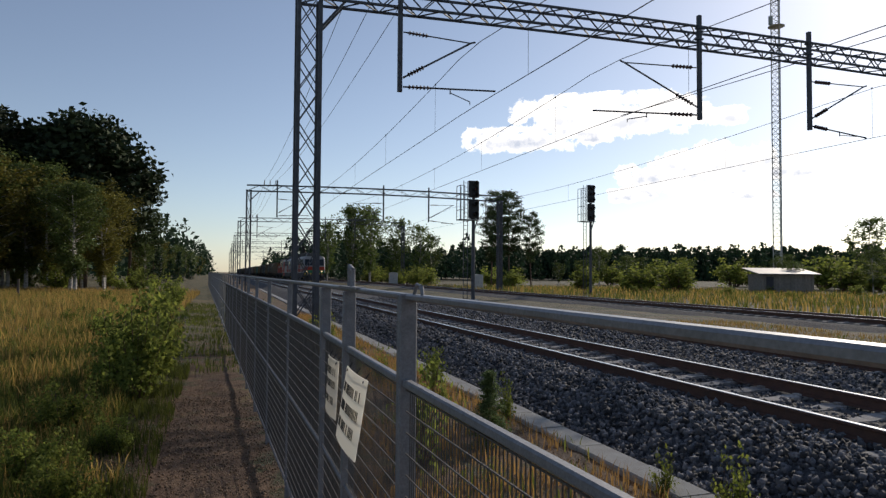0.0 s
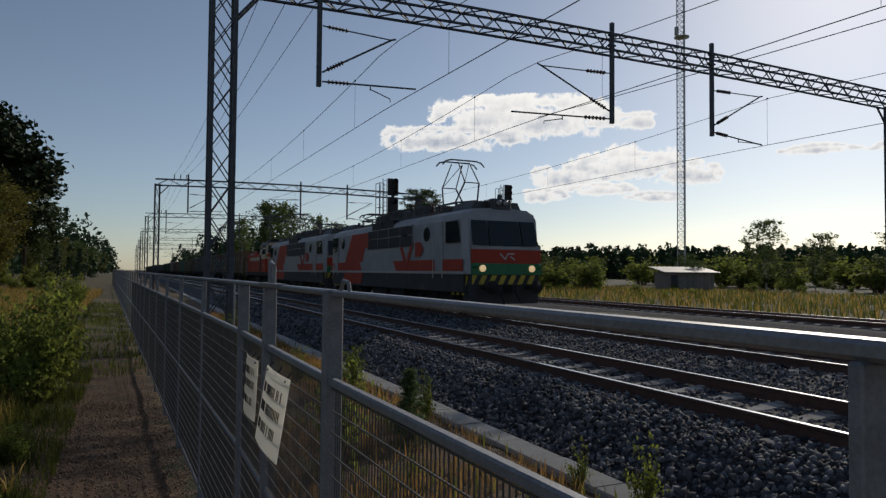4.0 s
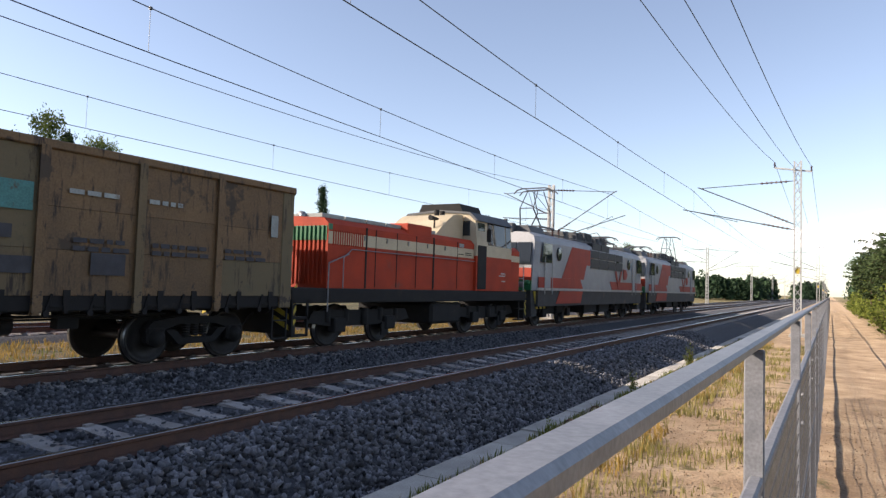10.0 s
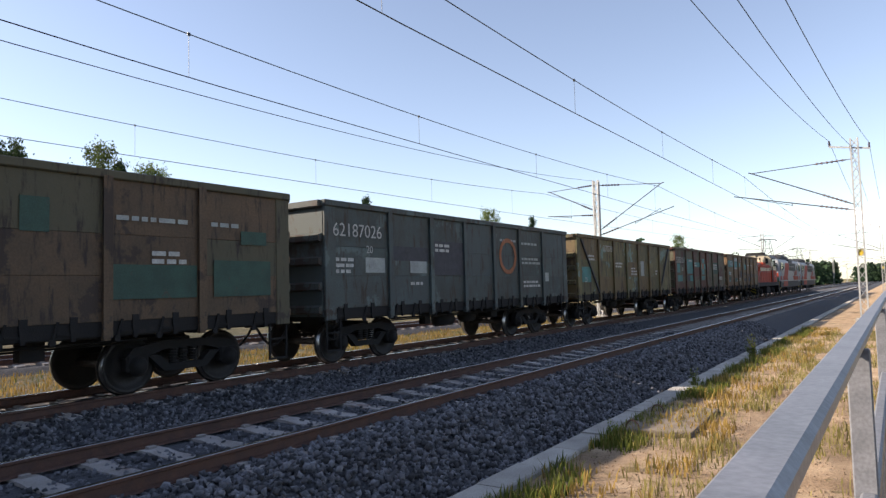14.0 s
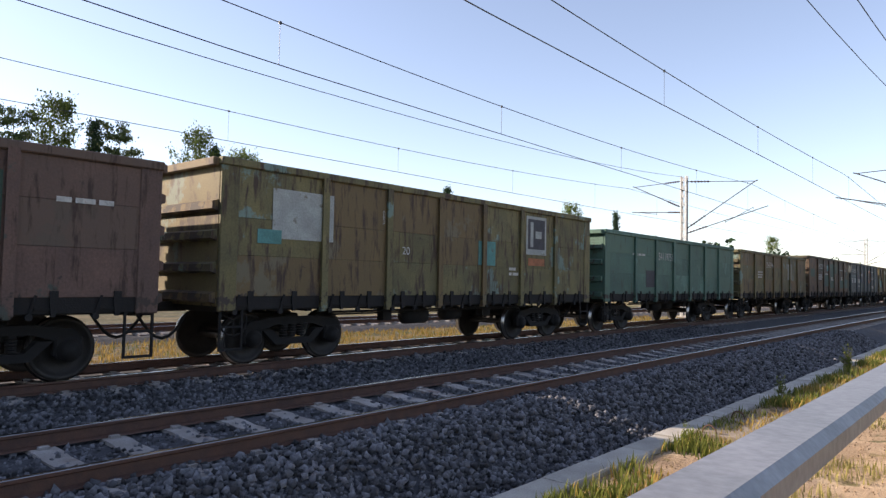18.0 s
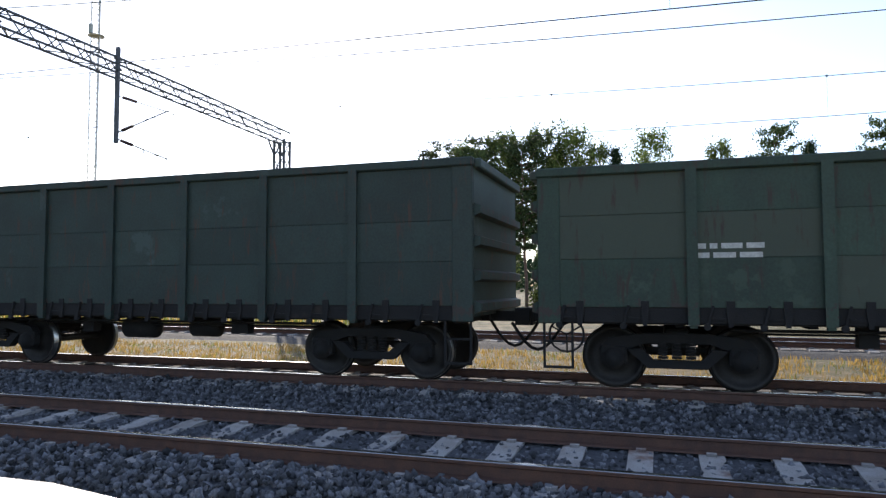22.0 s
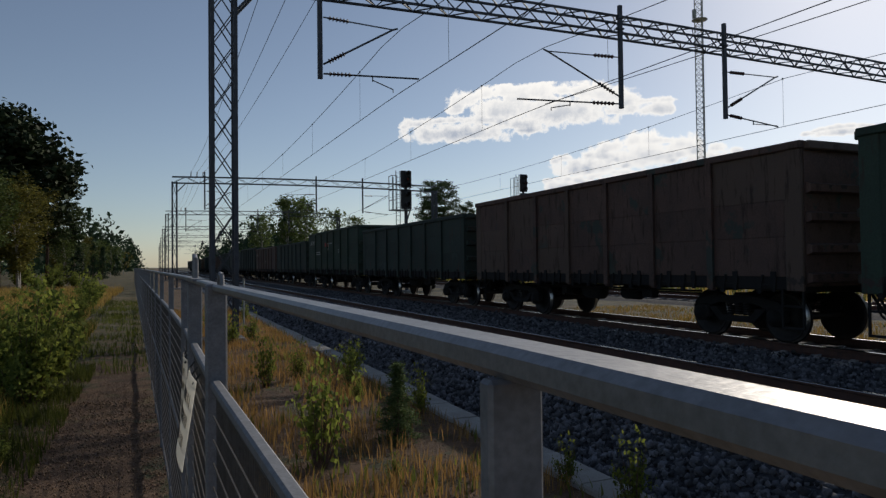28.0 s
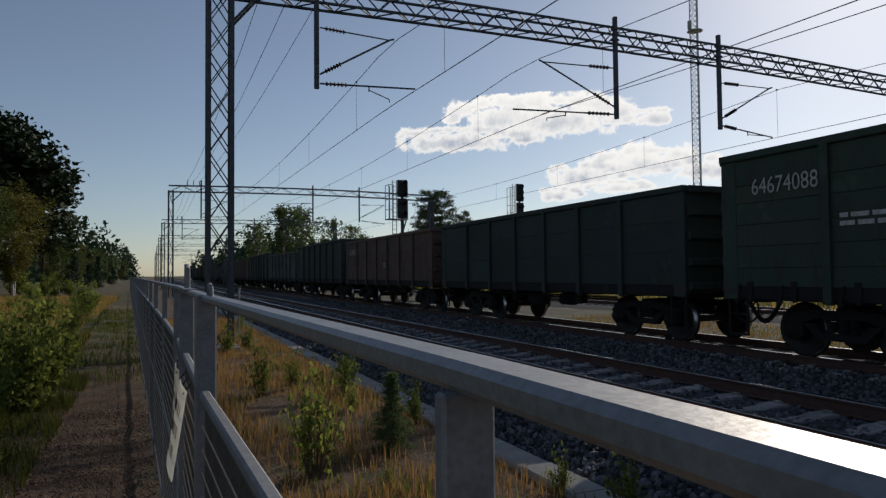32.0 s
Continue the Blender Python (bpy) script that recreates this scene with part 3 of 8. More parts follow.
def build_fence():
    fence = thing("fence", "galvanised steel fence with a handrail and wire-mesh panels", "fence", kind="structure")
    gate = Geo().soft(-0.034, -0.02, -0.55, 0.034, 0.02, FTOP - 0.024, 0.005).mesh("post", GALV)
    posts = [2.42, 0.5] + [-1.65 - 2.1 * i for i in range(48)]
    ups = [4.47 + 2.05 * i for i in range(48)]
    post = Geo().soft(-0.022, -0.009, -0.55, 0.022, 0.009, FTOP - 0.024, 0.003).mesh("post", GALV)
    wide = Geo().soft(-0.034, -0.025, -0.55, 0.034, 0.025, FTOP - 0.0, 0.006).mesh("post", GALV)
    bolt = Geo().lathe([(0, 0.011), (0.008, 0.011), (0.012, 0.006)], (-0.036, 0, 0), "x", 8).mesh("bolt", GALV)
    meshes = {}

    def span(ya, yb, detailed):
        xa, xb = fence_x(ya), fence_x(yb)
        lo, hi = min(ya, yb), max(ya, yb)
        for nm, z, w, h in (("handrail", FTOP - 0.012, 0.044, 0.024), ("top_rail", 1.18, 0.032, 0.03), ("middle_rail", 0.45, 0.03, 0.028), ("bottom_rail", -0.38, 0.032, 0.03)):
            g = Geo()
            off = -0.005 if nm != "handrail" else 0.008
            c = 0.006 if nm == "handrail" else 0.006
            sec = [(-w / 2 + c, -h / 2), (w / 2 - c, -h / 2), (w / 2, -h / 2 + c), (w / 2, h / 2 - c), (w / 2 - c, h / 2), (-w / 2 + c, h / 2), (-w / 2, h / 2 - c), (-w / 2, -h / 2 + c)]
            a, b = (lo, fence_x(lo)), (hi, fence_x(hi))
            inset = 0.012 if nm != "handrail" else 0.0
            vs = [(a[1] + off + p, a[0] + inset, z + q) for p, q in sec] + [(b[1] + off + p, b[0] - inset, z + q) for p, q in sec]
            fs = [tuple(range(8)), tuple(range(8, 16))] + [(i, (i + 1) % 8, 8 + (i + 1) % 8, 8 + i) for i in range(8)]
            g.add(vs, fs)
            part(nm, g, HANDRAIL if nm == "handrail" else GALV, fence)
        if detailed:
            L = round(hi - lo - 0.1, 2)
            if L not in meshes:
                meshes[L] = panel_mesh(L, -0.36, 1.16).mesh("wire_mesh", MESHWIRE)
            part("wire_mesh", meshes[L], None, fence, m=pose(fence_x(lo) - 0.012, lo + 0.05, 0, 0, 0, math.degrees(math.atan2(-(fence_x(hi) - fence_x(lo)), hi - lo))))

    seq = posts[::-1] + [3.6] + ups
    bends = sorted(seq + [0.14, -0.12])
    for ya, yb in zip(bends, bends[1:]):
        span(ya, yb, -18 < ya < 24)
    for y in seq:
        w = abs(y - 2.42) < 0.01
        p = part("post", wide if w else gate if 3 < y < 6 else post, None, fence, m=pose(fence_x(y), y, 0))
        if -8 < y < 12:
            part("bolt", bolt, None, p, "steel bolt", m=pose(0, 0, 1.12))
            part("bolt", bolt, None, p, "steel bolt", m=pose(0, 0, 0.98))
    # latch over the gate post
    latch = part("latch", Geo().box(-0.025, -0.32, 1.5, 0.025, 0.2, 1.512).tube((0, 0, 1.5), (0, 0, 1.63), 0.012).tube((0, -0.1, 1.5), (0, -0.1, 1.6), 0.012).tube((0, -0.1, 1.6), (0, 0.0, 1.62), 0.012), GALV, fence, "bright steel gate latch with a locking loop", m=pose(fence_x(3.6), 3.6, 0))
    part("cap_loop", Geo().tube((0, -0.08, 1.5), (0, -0.06, 1.55), 0.007).tube((0, -0.06, 1.55), (0, 0.0, 1.555), 0.007).tube((0, 0, 1.555), (0, 0.05, 1.5), 0.007), GALV, fence, m=pose(fence_x(2.3), 2.3, -0.012))
    return fence


build_fence()
PAPER = leaf_material("weathered_paper_in_plastic", (0.78, 0.76, 0.7), (0.7, 0.68, 0.62), 0.55)
INK = material("black_print", (0.03, 0.03, 0.03), 0.6, 0, bump=0)


def notice(y0, y1, z0, z1, lines, lean, label, hang=0.02):
    """A laminated notice tied to the wire mesh; its lettering cannot be read."""
    s = thing("notice_sign", label, "sign", pose(fence_x(y0) - 0.03, y0, z0, lean, 0, 0))
    w, h = y1 - y0, z1 - z0
    sheet = Geo()
    n = 6
    vs = [(-0.012 * math.sin(3.1 * i / n) - hang * (1 - j), w * i / n, h * j) for j in (0, 1) for i in range(n + 1)]
    sheet.add(vs + [(x + 0.003, y, z) for x, y, z in vs], [(i, i + 1, n + 2 + i, n + 1 + i) for i in range(n)] + [(i + 14, i + 21, i + 22, i + 15) for i in range(n)])
    part("sheet", sheet, PAPER, s)
    rs = random.Random(len(lines))
    for k, z in enumerate(lines):
        x = w * 0.1
        while x < w * 0.86:
            q = w * rs.uniform(0.024, 0.036)
            y = w - x - q
            low, up = (-0.003 - 0.012 * math.sin(3.1 * y / w) - hang * (1 - f) for f in (z, z + 0.13))
            part("print_bar", Geo().prism([(low - 0.0006, h * z), (up - 0.0006, h * z + h * 0.13), (up, h * z + h * 0.13), (low, h * z)], y, y + q, "y"), INK, s)
            x += q + w * (0.015 if rs.random() > 0.13 else 0.06)
    for q in (0.12, 0.5, 0.9):
        part("tie", Geo().tube((-0.01, w * q, h - 0.02), (0.02, w * q + 0.01, h + 0.02), 0.004, n=5), INK, s, "black cable tie")
    return s


notice(2.95, 3.47, 0.75, 1.105, (0.68, 0.44, 0.2), 0, "white laminated notice with black capitals tied to the gate", 0.055)
notice(3.74, 4.12, 0.765, 1.09, (0.72, 0.5, 0.22), 0, "white laminated notice tied beside the gate post", 0.015)

# ---- overhead line: portals, masts, wires ----
PORTAL_Y = 19.9


def lattice(g, x, y, z0, z1, w, chord=0.1, pitch=0.95, brace=0.045, d=None):
    """A square lattice mast: four corner angles laced with diagonals."""
    h, e = w / 2, (d or w) / 2
    for sx in (-1, 1):
        for sy in (-1, 1):
            g.bar((x + sx * h, y + sy * e, z0), (x + sx * h, y + sy * e, z1), chord)
    n = max(1, round((z1 - z0) / pitch))
    for i in range(n):
        a, b = z0 + (z1 - z0) * i / n, z0 + (z1 - z0) * (i + 1) / n
        for s in (-1, 1):
            g.bar((x - h, y + s * e, a), (x + h, y + s * e, b), brace, brace * 0.6)
            g.bar((x + h, y + s * e, a), (x - h, y + s * e, b), brace, brace * 0.6)
            g.bar((x + s * h, y - e, a if s > 0 else b), (x + s * h, y + e, b if s > 0 else a), brace, brace * 0.6)
    return g


def truss(g, x0, x1, y, z, h=0.6, d=0.6, chord=0.07, brace=0.035, pitch=0.62, camber=0.18):
    n = round((x1 - x0) / pitch)

    def at(i, sy, top):
        x = x0 + (x1 - x0) * i / n
        return (x, y + sy * d / 2, z + camber * math.sin(math.pi * i / n) + (h if top else 0))
    for i in range(0, n, 2):
        j = min(n, i + 2)
        for sy in (-1, 1):
            for top in (0, 1):
                g.bar(at(i, sy, top), at(j, sy, top), chord)
    for i in range(n):
        for sy in (-1, 1):
            g.bar(at(i, sy, i % 2), at(i + 1, sy, (i + 1) % 2), brace, brace)
        g.bar(at(i, -1 if i % 2 else 1, 0), at(i + 1, 1 if i % 2 else -1, 0), brace, brace)
        g.bar(at(i, 1 if i % 2 else -1, 1), at(i + 1, -1 if i % 2 else 1, 1), brace, brace)
    return g


def insulator(g, a, b, r=0.075, n=6):
    a, b = Vector(a), Vector(b)
    g.tube(a, b, 0.03, n=8)
    for i in range(n):
        p = a.lerp(b, (i + 0.6) / (n + 0.2))
        q = a.lerp(b, (i + 1.0) / (n + 0.2))
        g.tube(p, q, r, r * 0.55, n=10)
    return g


def cantilever(parent, s, x, y, top, tip, low, arm_end, steady):
    """Bracket arms on a post at x: s is the side it reaches to."""
    tx, tz = tip
    lx, lz = arm_end
    ins = []
    hx = x + s * 0.1
    a = Vector((hx, y, top))
    b = Vector((tx, y, tz))
    ins.append(insulator(Geo(), a.lerp(b, 0.06), a.lerp(b, 0.36)))
    c = Vector((hx, y, low))
    ins.append(insulator(Geo(), c.lerp(b, 0.06), c.lerp(b, 0.3)))
    d = Vector((hx, y, low - 0.28))
    e = Vector((lx, y, lz))
    ins.append(insulator(Geo(), d.lerp(e, 0.04), d.lerp(e, 0.28)))
    arms = Geo()
    arms.tube(a, b, 0.022).tube(c, b, 0.03).tube(d, e, 0.028)
    k = d.lerp(e, 0.5)
    q = Vector((steady[0], y + 0.05, steady[1]))
    arms.tube(k, k - Vector((0, 0, 0.16)), 0.02).tube(k - Vector((0, 0, 0.12)), q + Vector((0, 0, 0.1)), 0.017).tube(q + Vector((0, 0, 0.1)), q, 0.014)
    arms.tube(b, b + Vector((s * 0.15, 0, 0.05)), 0.03)
    ob = part("cantilever", arms, MAST, parent)
    for g in ins:
        part("insulator", g, INSUL, ob, "dark ribbed porcelain insulator")
    return ob


def portal(y, xl, xr, drops, near):
    p = thing("catenary_portal", "dark steel lattice portal carrying the overhead wires across three tracks", "catenary portal", pose(0, y, 0), "catenary portals")
    w = 0.62 if near else 0.4
    for x, g in ((xl, Geo()), (xr, Geo())):
        lattice(g, x, 0, -0.7, 9.75, w, 0.11 if near else 0.14, 0.92 if near else 1.6, 0.045)
        part("lattice_leg", g, MAST, p)
        s = 1 if x < 5 else -1
        part("knee_brace", Geo().bar((x + s * w / 2, -0.25, 8.75), (x + s * 1.05, -0.25, 9.66), 0.07).bar((x + s * w / 2, 0.25, 8.75), (x + s * 1.05, 0.25, 9.66), 0.07), MAST, p)
        part("footing", Geo().soft(x - 0.55, -0.55, -0.95, x + 0.55, 0.55, -0.42, 0.04), CONC, p)
    whole = truss(Geo(), xl - w / 2, xr + w / 2, 0, 9.62, pitch=0.62 if near else 1.2, camber=0.2)
    if near:
        head = None
        for i in range(len(whole.v) // 8):
            bar = Geo().add(whole.v[8 * i:8 * i + 8], [tuple(q - 8 * i for q in f) for f in whole.f[6 * i:6 * i + 6]])
            if head is None:
                head = part("truss", bar, MAST, p, "shallow lattice girder")
            else:
                part("truss_bar", bar, MAST, head)
    else:
        tagged(part("truss", whole, MAST, p, "shallow lattice girder"), kind="stuff")
    for x in ((-1.7, -2.7, -3.6) if near else (-2.5, -3.05, -3.6)):
        part("post_insulator", insulator(Geo(), (x, 0, 10.25), (x, 0, 10.8), 0.06, 4), INSUL, p)
    for s, x, tip, arm_end, steady in drops:
        d = part("drop_post", Geo().bar((x, -0.36, 7.06), (x, -0.36, 10.78), 0.13).box(x - 0.12, -0.45, 9.9, x + 0.12, -0.27, 9.96).box(x - 0.12, -0.45, 10.3, x + 0.12, -0.27, 10.36), MAST, p)
        cantilever(d, s, x, -0.36, 8.9, tip, 7.5, arm_end, steady)
    return p


DROPS = ((1, -2.38, (-0.1, 8.8), (0.74, 7.36), (-0.1, 6.86)), (-1, 8.52, (5.45, 8.78), (4.25, 7.04), (5.6, 6.76)), (1, 13.49, (16.2, 8.95), (16.3, 6.95), (16.3, 6.9)))
portal(PORTAL_Y, -5.08, 25.9, DROPS, True)
PORTALS = (69.3, 112, 156, 201, 247, 295)
for y in PORTALS:
    portal(y, -5.1, 21.9, DROPS[:2] + ((1, 13.49, (16.2, 8.95), (16.3, 6.95), (16.3, 6.9)),), False)


def near_mast(y):
    m = thing("catenary_mast", "pale slender lattice mast with one bracket over the near track", "catenary mast", pose(0, y, 0), "catenary masts")
    x = -5.32
    part("lattice_mast", lattice(Geo(), x, 0, -0.7, 8.75, 0.32, 0.07, 0.45, 0.03, 0.22), MASTLIGHT, m)
    part("footing", Geo().soft(x - 0.4, -0.4, -0.95, x + 0.4, 0.4, -0.4, 0.03), CONC, m)
    part("cross_arm", Geo().bar((-4.2, 0, 8.45), (-6.0, 0, 8.15), 0.08), MASTLIGHT, m)
    for xx, z in ((-4.22, 8.55), (-5.15, 8.2), (-5.96, 8.25)):
        part("insulator", insulator(Geo(), (xx, 0, z - 0.1), (xx, 0, z + 0.2), 0.07, 4), INSUL, m)
    part("number_plate", Geo().soft(x - 0.12, -0.15, 2.75, x + 0.12, -0.12, 3.1, 0.01), material("yellow_plate", (0.7, 0.5, 0.05), 0.5, bump=0), m)
    cantilever(m, 1, x, 0, 7.7, (-0.44, 7.5), 5.35, (0.5, 6.32), (0.25, 6.18))
    return m


def double_mast(y):
    m = thing("catenary_mast", "pale lattice mast with brackets over two tracks", "catenary mast", pose(0, y, 0), "catenary masts")
    x = 9.22
    part("lattice_mast", lattice(Geo(), x, 0, -0.7, 8.45, 0.32, 0.08, 0.5, 0.035, 0.24), MASTLIGHT, m)
    part("footing", Geo().soft(x - 0.4, -0.4, -0.95, x + 0.4, 0.4, -0.35, 0.03), CONC, m)
    cantilever(m, 1, x, 0, 8.15, (12.5, 8.0), 6.45, (12.7, 6.35), (12.2, 6.2))
    cantilever(m, -1, x, 0, 8.1, (5.0, 7.8), 5.1, (4.3, 6.3), (5.1, 6.15))
    return m


MASTS = (-39.9, -105, -170, -235, -300, -365)
for y in MASTS:
    near_mast(y)
    double_mast(y - 1.9)


def wire(path, r=0.011):
    """One unbroken strand along a path that runs mostly level."""
    g = Geo()
    n = 5
    d = (Vector(path[-1]) - Vector(path[0])).normalized()
    u = d.cross(Vector((0, 0, 1))).normalized()
    w = u.cross(d)
    vs = [Vector(p) + (u * math.cos(2 * math.pi * j / n) + w * math.sin(2 * math.pi * j / n)) * r for p in path for j in range(n)]
    return g.add(vs, [(n * i + j, n * i + (j + 1) % n, n * i + n + (j + 1) % n, n * i + n + j) for i in range(len(path) - 1) for j in range(n)])


def catenary(x_at, label, phase, low, high):
    """Carrier wire in sagging spans, contact wire below it, droppers between; low and high give
    the heights of both wires in the long span past the bystander, as (place, height)."""
    c = thing("overhead_line", label, "overhead wires")
    sup = [y for y in PORTALS[::-1]] + [PORTAL_Y] + list(MASTS)
    carrier, contact = [], []
    curve = np.polyfit([q[0] for q in high], [q[1] for q in high], 3)

    def contact_z(y):
        return float(np.interp(y, [q[0] for q in low], [q[1] for q in low]))

    def carrier_z(y):
        if high[0][0] <= y <= high[-1][0]:
            return float(np.polyval(curve, y))
        for a, b in zip(sup, sup[1:]):
            if b <= y <= a:
                za, zb = (8.78 if q > 0 else float(np.polyval(curve, high[0][0])) for q in (a, b))
                t = (a - y) / (a - b)
                return za + (zb - za) * t - (0.75 if a > 60 else 0.63) * 4 * t * (1 - t)
        return 8.0
    ys = [sup[0] - 2.0 * i for i in range(int((sup[0] - sup[-1]) / 2.0) + 1)]
    for y in ys:
        carrier.append((x_at(y), y, carrier_z(y)))
        contact.append((x_at(y), y, contact_z(y)))
    part("carrier_wire", wire(carrier, 0.012), WIRE, c)
    part("contact_wire", wire(contact, 0.012), WIRE, c)
    y = phase + 8.0 * 8
    while y > -130:
        g = Geo().tube((x_at(y), y, contact_z(y)), (x_at(y), y, carrier_z(y)), 0.0055, n=4).box(x_at(y) - 0.02, y - 0.03, carrier_z(y) - 0.03, x_at(y) + 0.02, y + 0.03, carrier_z(y) + 0.03)
        part("dropper", g, WIRE, c)
        y -= 8.0
    return c


def t3_wire(y):
    return 16.25 if y > 19.9 else max(9.6, 16.25 - 0.0615 * (19.9 - y))


catenary(lambda y: 0.0, "carrier and contact wires above the near track", -0.45, ((-40, 6.12), (-24, 6.14), (-16, 6.14), (-8, 6.17), (19.9, 6.8)), ((-39.9, 7.45), (-33, 7.23), (-24.5, 7.11), (-16.5, 7.03), (-10, 7.07), (19.9, 8.78)))
catenary(lambda y: 5.0, "carrier and contact wires above the freight train's track", -0.35, ((-40, 5.95), (-24, 6.0), (-16, 6.04), (-8, 6.08), (19.9, 6.8)), ((-41.8, 7.6), (-31, 7.05), (-24, 6.94), (-16, 6.93), (-8, 6.96), (19.9, 8.78)))
catenary(t3_wire, "carrier and contact wires above the far track", -4.8, ((-40, 6.18), (-29, 6.23), (-21, 6.29), (-12.8, 6.36), (-5, 6.43), (19.9, 6.9)), ((-41.8, 7.85), (-38.8, 7.72), (-29, 7.4), (-20.8, 7.33), (-12.8, 7.43), (-6.2, 7.56), (19.9, 8.85)))
FEED = ((-4.22, -1.7, -2.5, 8.75), (-5.15, -2.7, -3.05, 8.4), (-5.96, -3.6, -3.6, 8.45))
for xm, xp, xq, zm in FEED:
    path = []
    sup = [(xq, y, 10.75) for y in PORTALS[::-1]] + [(xp, PORTAL_Y, 10.9)] + [(xm, y, zm) for y in MASTS]
    for a, b in zip(sup, sup[1:]):
        for i in range(14):
            t = i / 14
            p = Vector(a).lerp(Vector(b), t)
            p.z -= (1.6 if a[1] == PORTAL_Y else 0.7) * 4 * t * (1 - t)
            path.append(tuple(p))
    solo("feeder_wire", wire(path + [sup[-1]], 0.011), WIRE, "bare feeder wire strung along the mast tops", "overhead wires", "feeder wires")
# a slack wire drawing over from the freight track to the mast between the tracks
cross = []
for i in range(25):
    y = 19.5 - 61.3 * i / 24
    cross.append((5.3 + 3.92 * i / 24, y, 6.5 + (0.0008 if y > -4 else 0.00133) * (y + 4) ** 2))
solo("crossing_wire", wire(cross), WIRE, "slack wire crossing between two tracks", "overhead wires")

# ---- freight train ----
BOGIE = material("black_bogie_iron", (0.013, 0.0115, 0.011), 0.85, 0.0, (0.009, 0.008, 0.008), 5, 50, 0.8, 0.3, dirt=(0.032, 0.023, 0.017), dirt_at=0.62)
WHEEL = material("wheel_steel", (0.05, 0.045, 0.042), 0.6, 0.6, (0.03, 0.027, 0.025), 4, 40, 0.8, 0.1)
TREAD = material("bright_wheel_rim", (0.5, 0.48, 0.46), 0.3, 1.0, bump=0.02)
WHITE = material("stencil_white", (0.55, 0.55, 0.52), 0.7, 0, (0.3, 0.3, 0.28), 9, 40, 0.9, 0.0, dirt=(0.12, 0.1, 0.08), dirt_scale=6, dirt_at=0.62)
INNER = material("rusty_steel_inside", (0.12, 0.07, 0.05), 0.85, 0.1, (0.07, 0.045, 0.035), 3, 30, 0.9, 0.3)


def wagon_paint(name, colour, tint, patch, rust=(0.065, 0.032, 0.02), patch_at=0.55, rust_at=0.6, alt=None, share=0.0):
    """Old wagon paint: two tones, repainted patches with hard edges, rust runs and a sooty foot."""
    m = material(name, colour, 0.72, 0.05, tint, 1.6, 30, 0.7, 0.12, vary=0.18, dirt=patch, dirt_scale=0.9, dirt_at=patch_at, dirt_soft=0.035)
    n, l = m.node_tree.nodes, m.node_tree.links
    b = n["Principled BSDF"]
    src = b.inputs["Base Color"].links[0].from_socket
    tc = n.new("ShaderNodeTexCoord")
    mp = n.new("ShaderNodeMapping")
    mp.inputs["Scale"].default_value = (1, 3.6, 0.6)
    l.new(tc.outputs["Object"], mp.inputs["Vector"])
    nz = n.new("ShaderNodeTexNoise")
    nz.inputs["Scale"].default_value, nz.inputs["Detail"].default_value, nz.inputs["Roughness"].default_value = 1.7, 9, 0.7
    l.new(mp.outputs[0], nz.inputs["Vector"])
    mr = n.new("ShaderNodeMapRange")
    mr.inputs["From Min"].default_value, mr.inputs["From Max"].default_value = rust_at, rust_at + 0.1
    l.new(nz.outputs["Fac"], mr.inputs["Value"])
    if alt:
        # some plates were repainted on their own
        info = n.new("ShaderNodeObjectInfo")
        pick = n.new("ShaderNodeMapRange")
        pick.inputs["From Min"].default_value, pick.inputs["From Max"].default_value = 1 - share, 1 - share + 0.08
        pick.inputs["To Max"].default_value = 0.8
        l.new(info.outputs["Random"], pick.inputs["Value"])
        over = n.new("ShaderNodeMixRGB")
        over.inputs[2].default_value = (*alt, 1)
        l.new(pick.outputs[0], over.inputs[0])
        l.new(src, over.inputs[1])
        src = over.outputs[0]
    mx = n.new("ShaderNodeMixRGB")
    mx.inputs[2].default_value = (*rust, 1)
    l.new(mr.outputs[0], mx.inputs[0])
    l.new(src, mx.inputs[1])
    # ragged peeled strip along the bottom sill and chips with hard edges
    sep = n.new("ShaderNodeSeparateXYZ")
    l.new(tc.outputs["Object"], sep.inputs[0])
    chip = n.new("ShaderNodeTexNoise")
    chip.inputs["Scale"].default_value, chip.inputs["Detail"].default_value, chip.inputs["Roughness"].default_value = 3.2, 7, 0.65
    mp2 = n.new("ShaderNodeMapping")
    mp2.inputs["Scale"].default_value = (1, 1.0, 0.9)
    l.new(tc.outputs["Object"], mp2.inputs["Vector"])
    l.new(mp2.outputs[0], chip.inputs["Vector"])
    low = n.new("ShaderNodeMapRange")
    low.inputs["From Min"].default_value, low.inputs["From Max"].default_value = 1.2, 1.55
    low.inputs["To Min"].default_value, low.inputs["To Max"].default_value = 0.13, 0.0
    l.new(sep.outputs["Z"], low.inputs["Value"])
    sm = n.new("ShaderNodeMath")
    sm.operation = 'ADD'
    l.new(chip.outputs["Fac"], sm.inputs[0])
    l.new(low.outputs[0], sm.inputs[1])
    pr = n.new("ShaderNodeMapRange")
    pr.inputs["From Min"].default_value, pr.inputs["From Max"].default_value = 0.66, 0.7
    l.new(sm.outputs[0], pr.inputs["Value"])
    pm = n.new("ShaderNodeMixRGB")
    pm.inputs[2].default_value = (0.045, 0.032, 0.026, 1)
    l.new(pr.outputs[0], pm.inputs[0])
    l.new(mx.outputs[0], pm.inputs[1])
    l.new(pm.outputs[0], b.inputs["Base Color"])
    return m


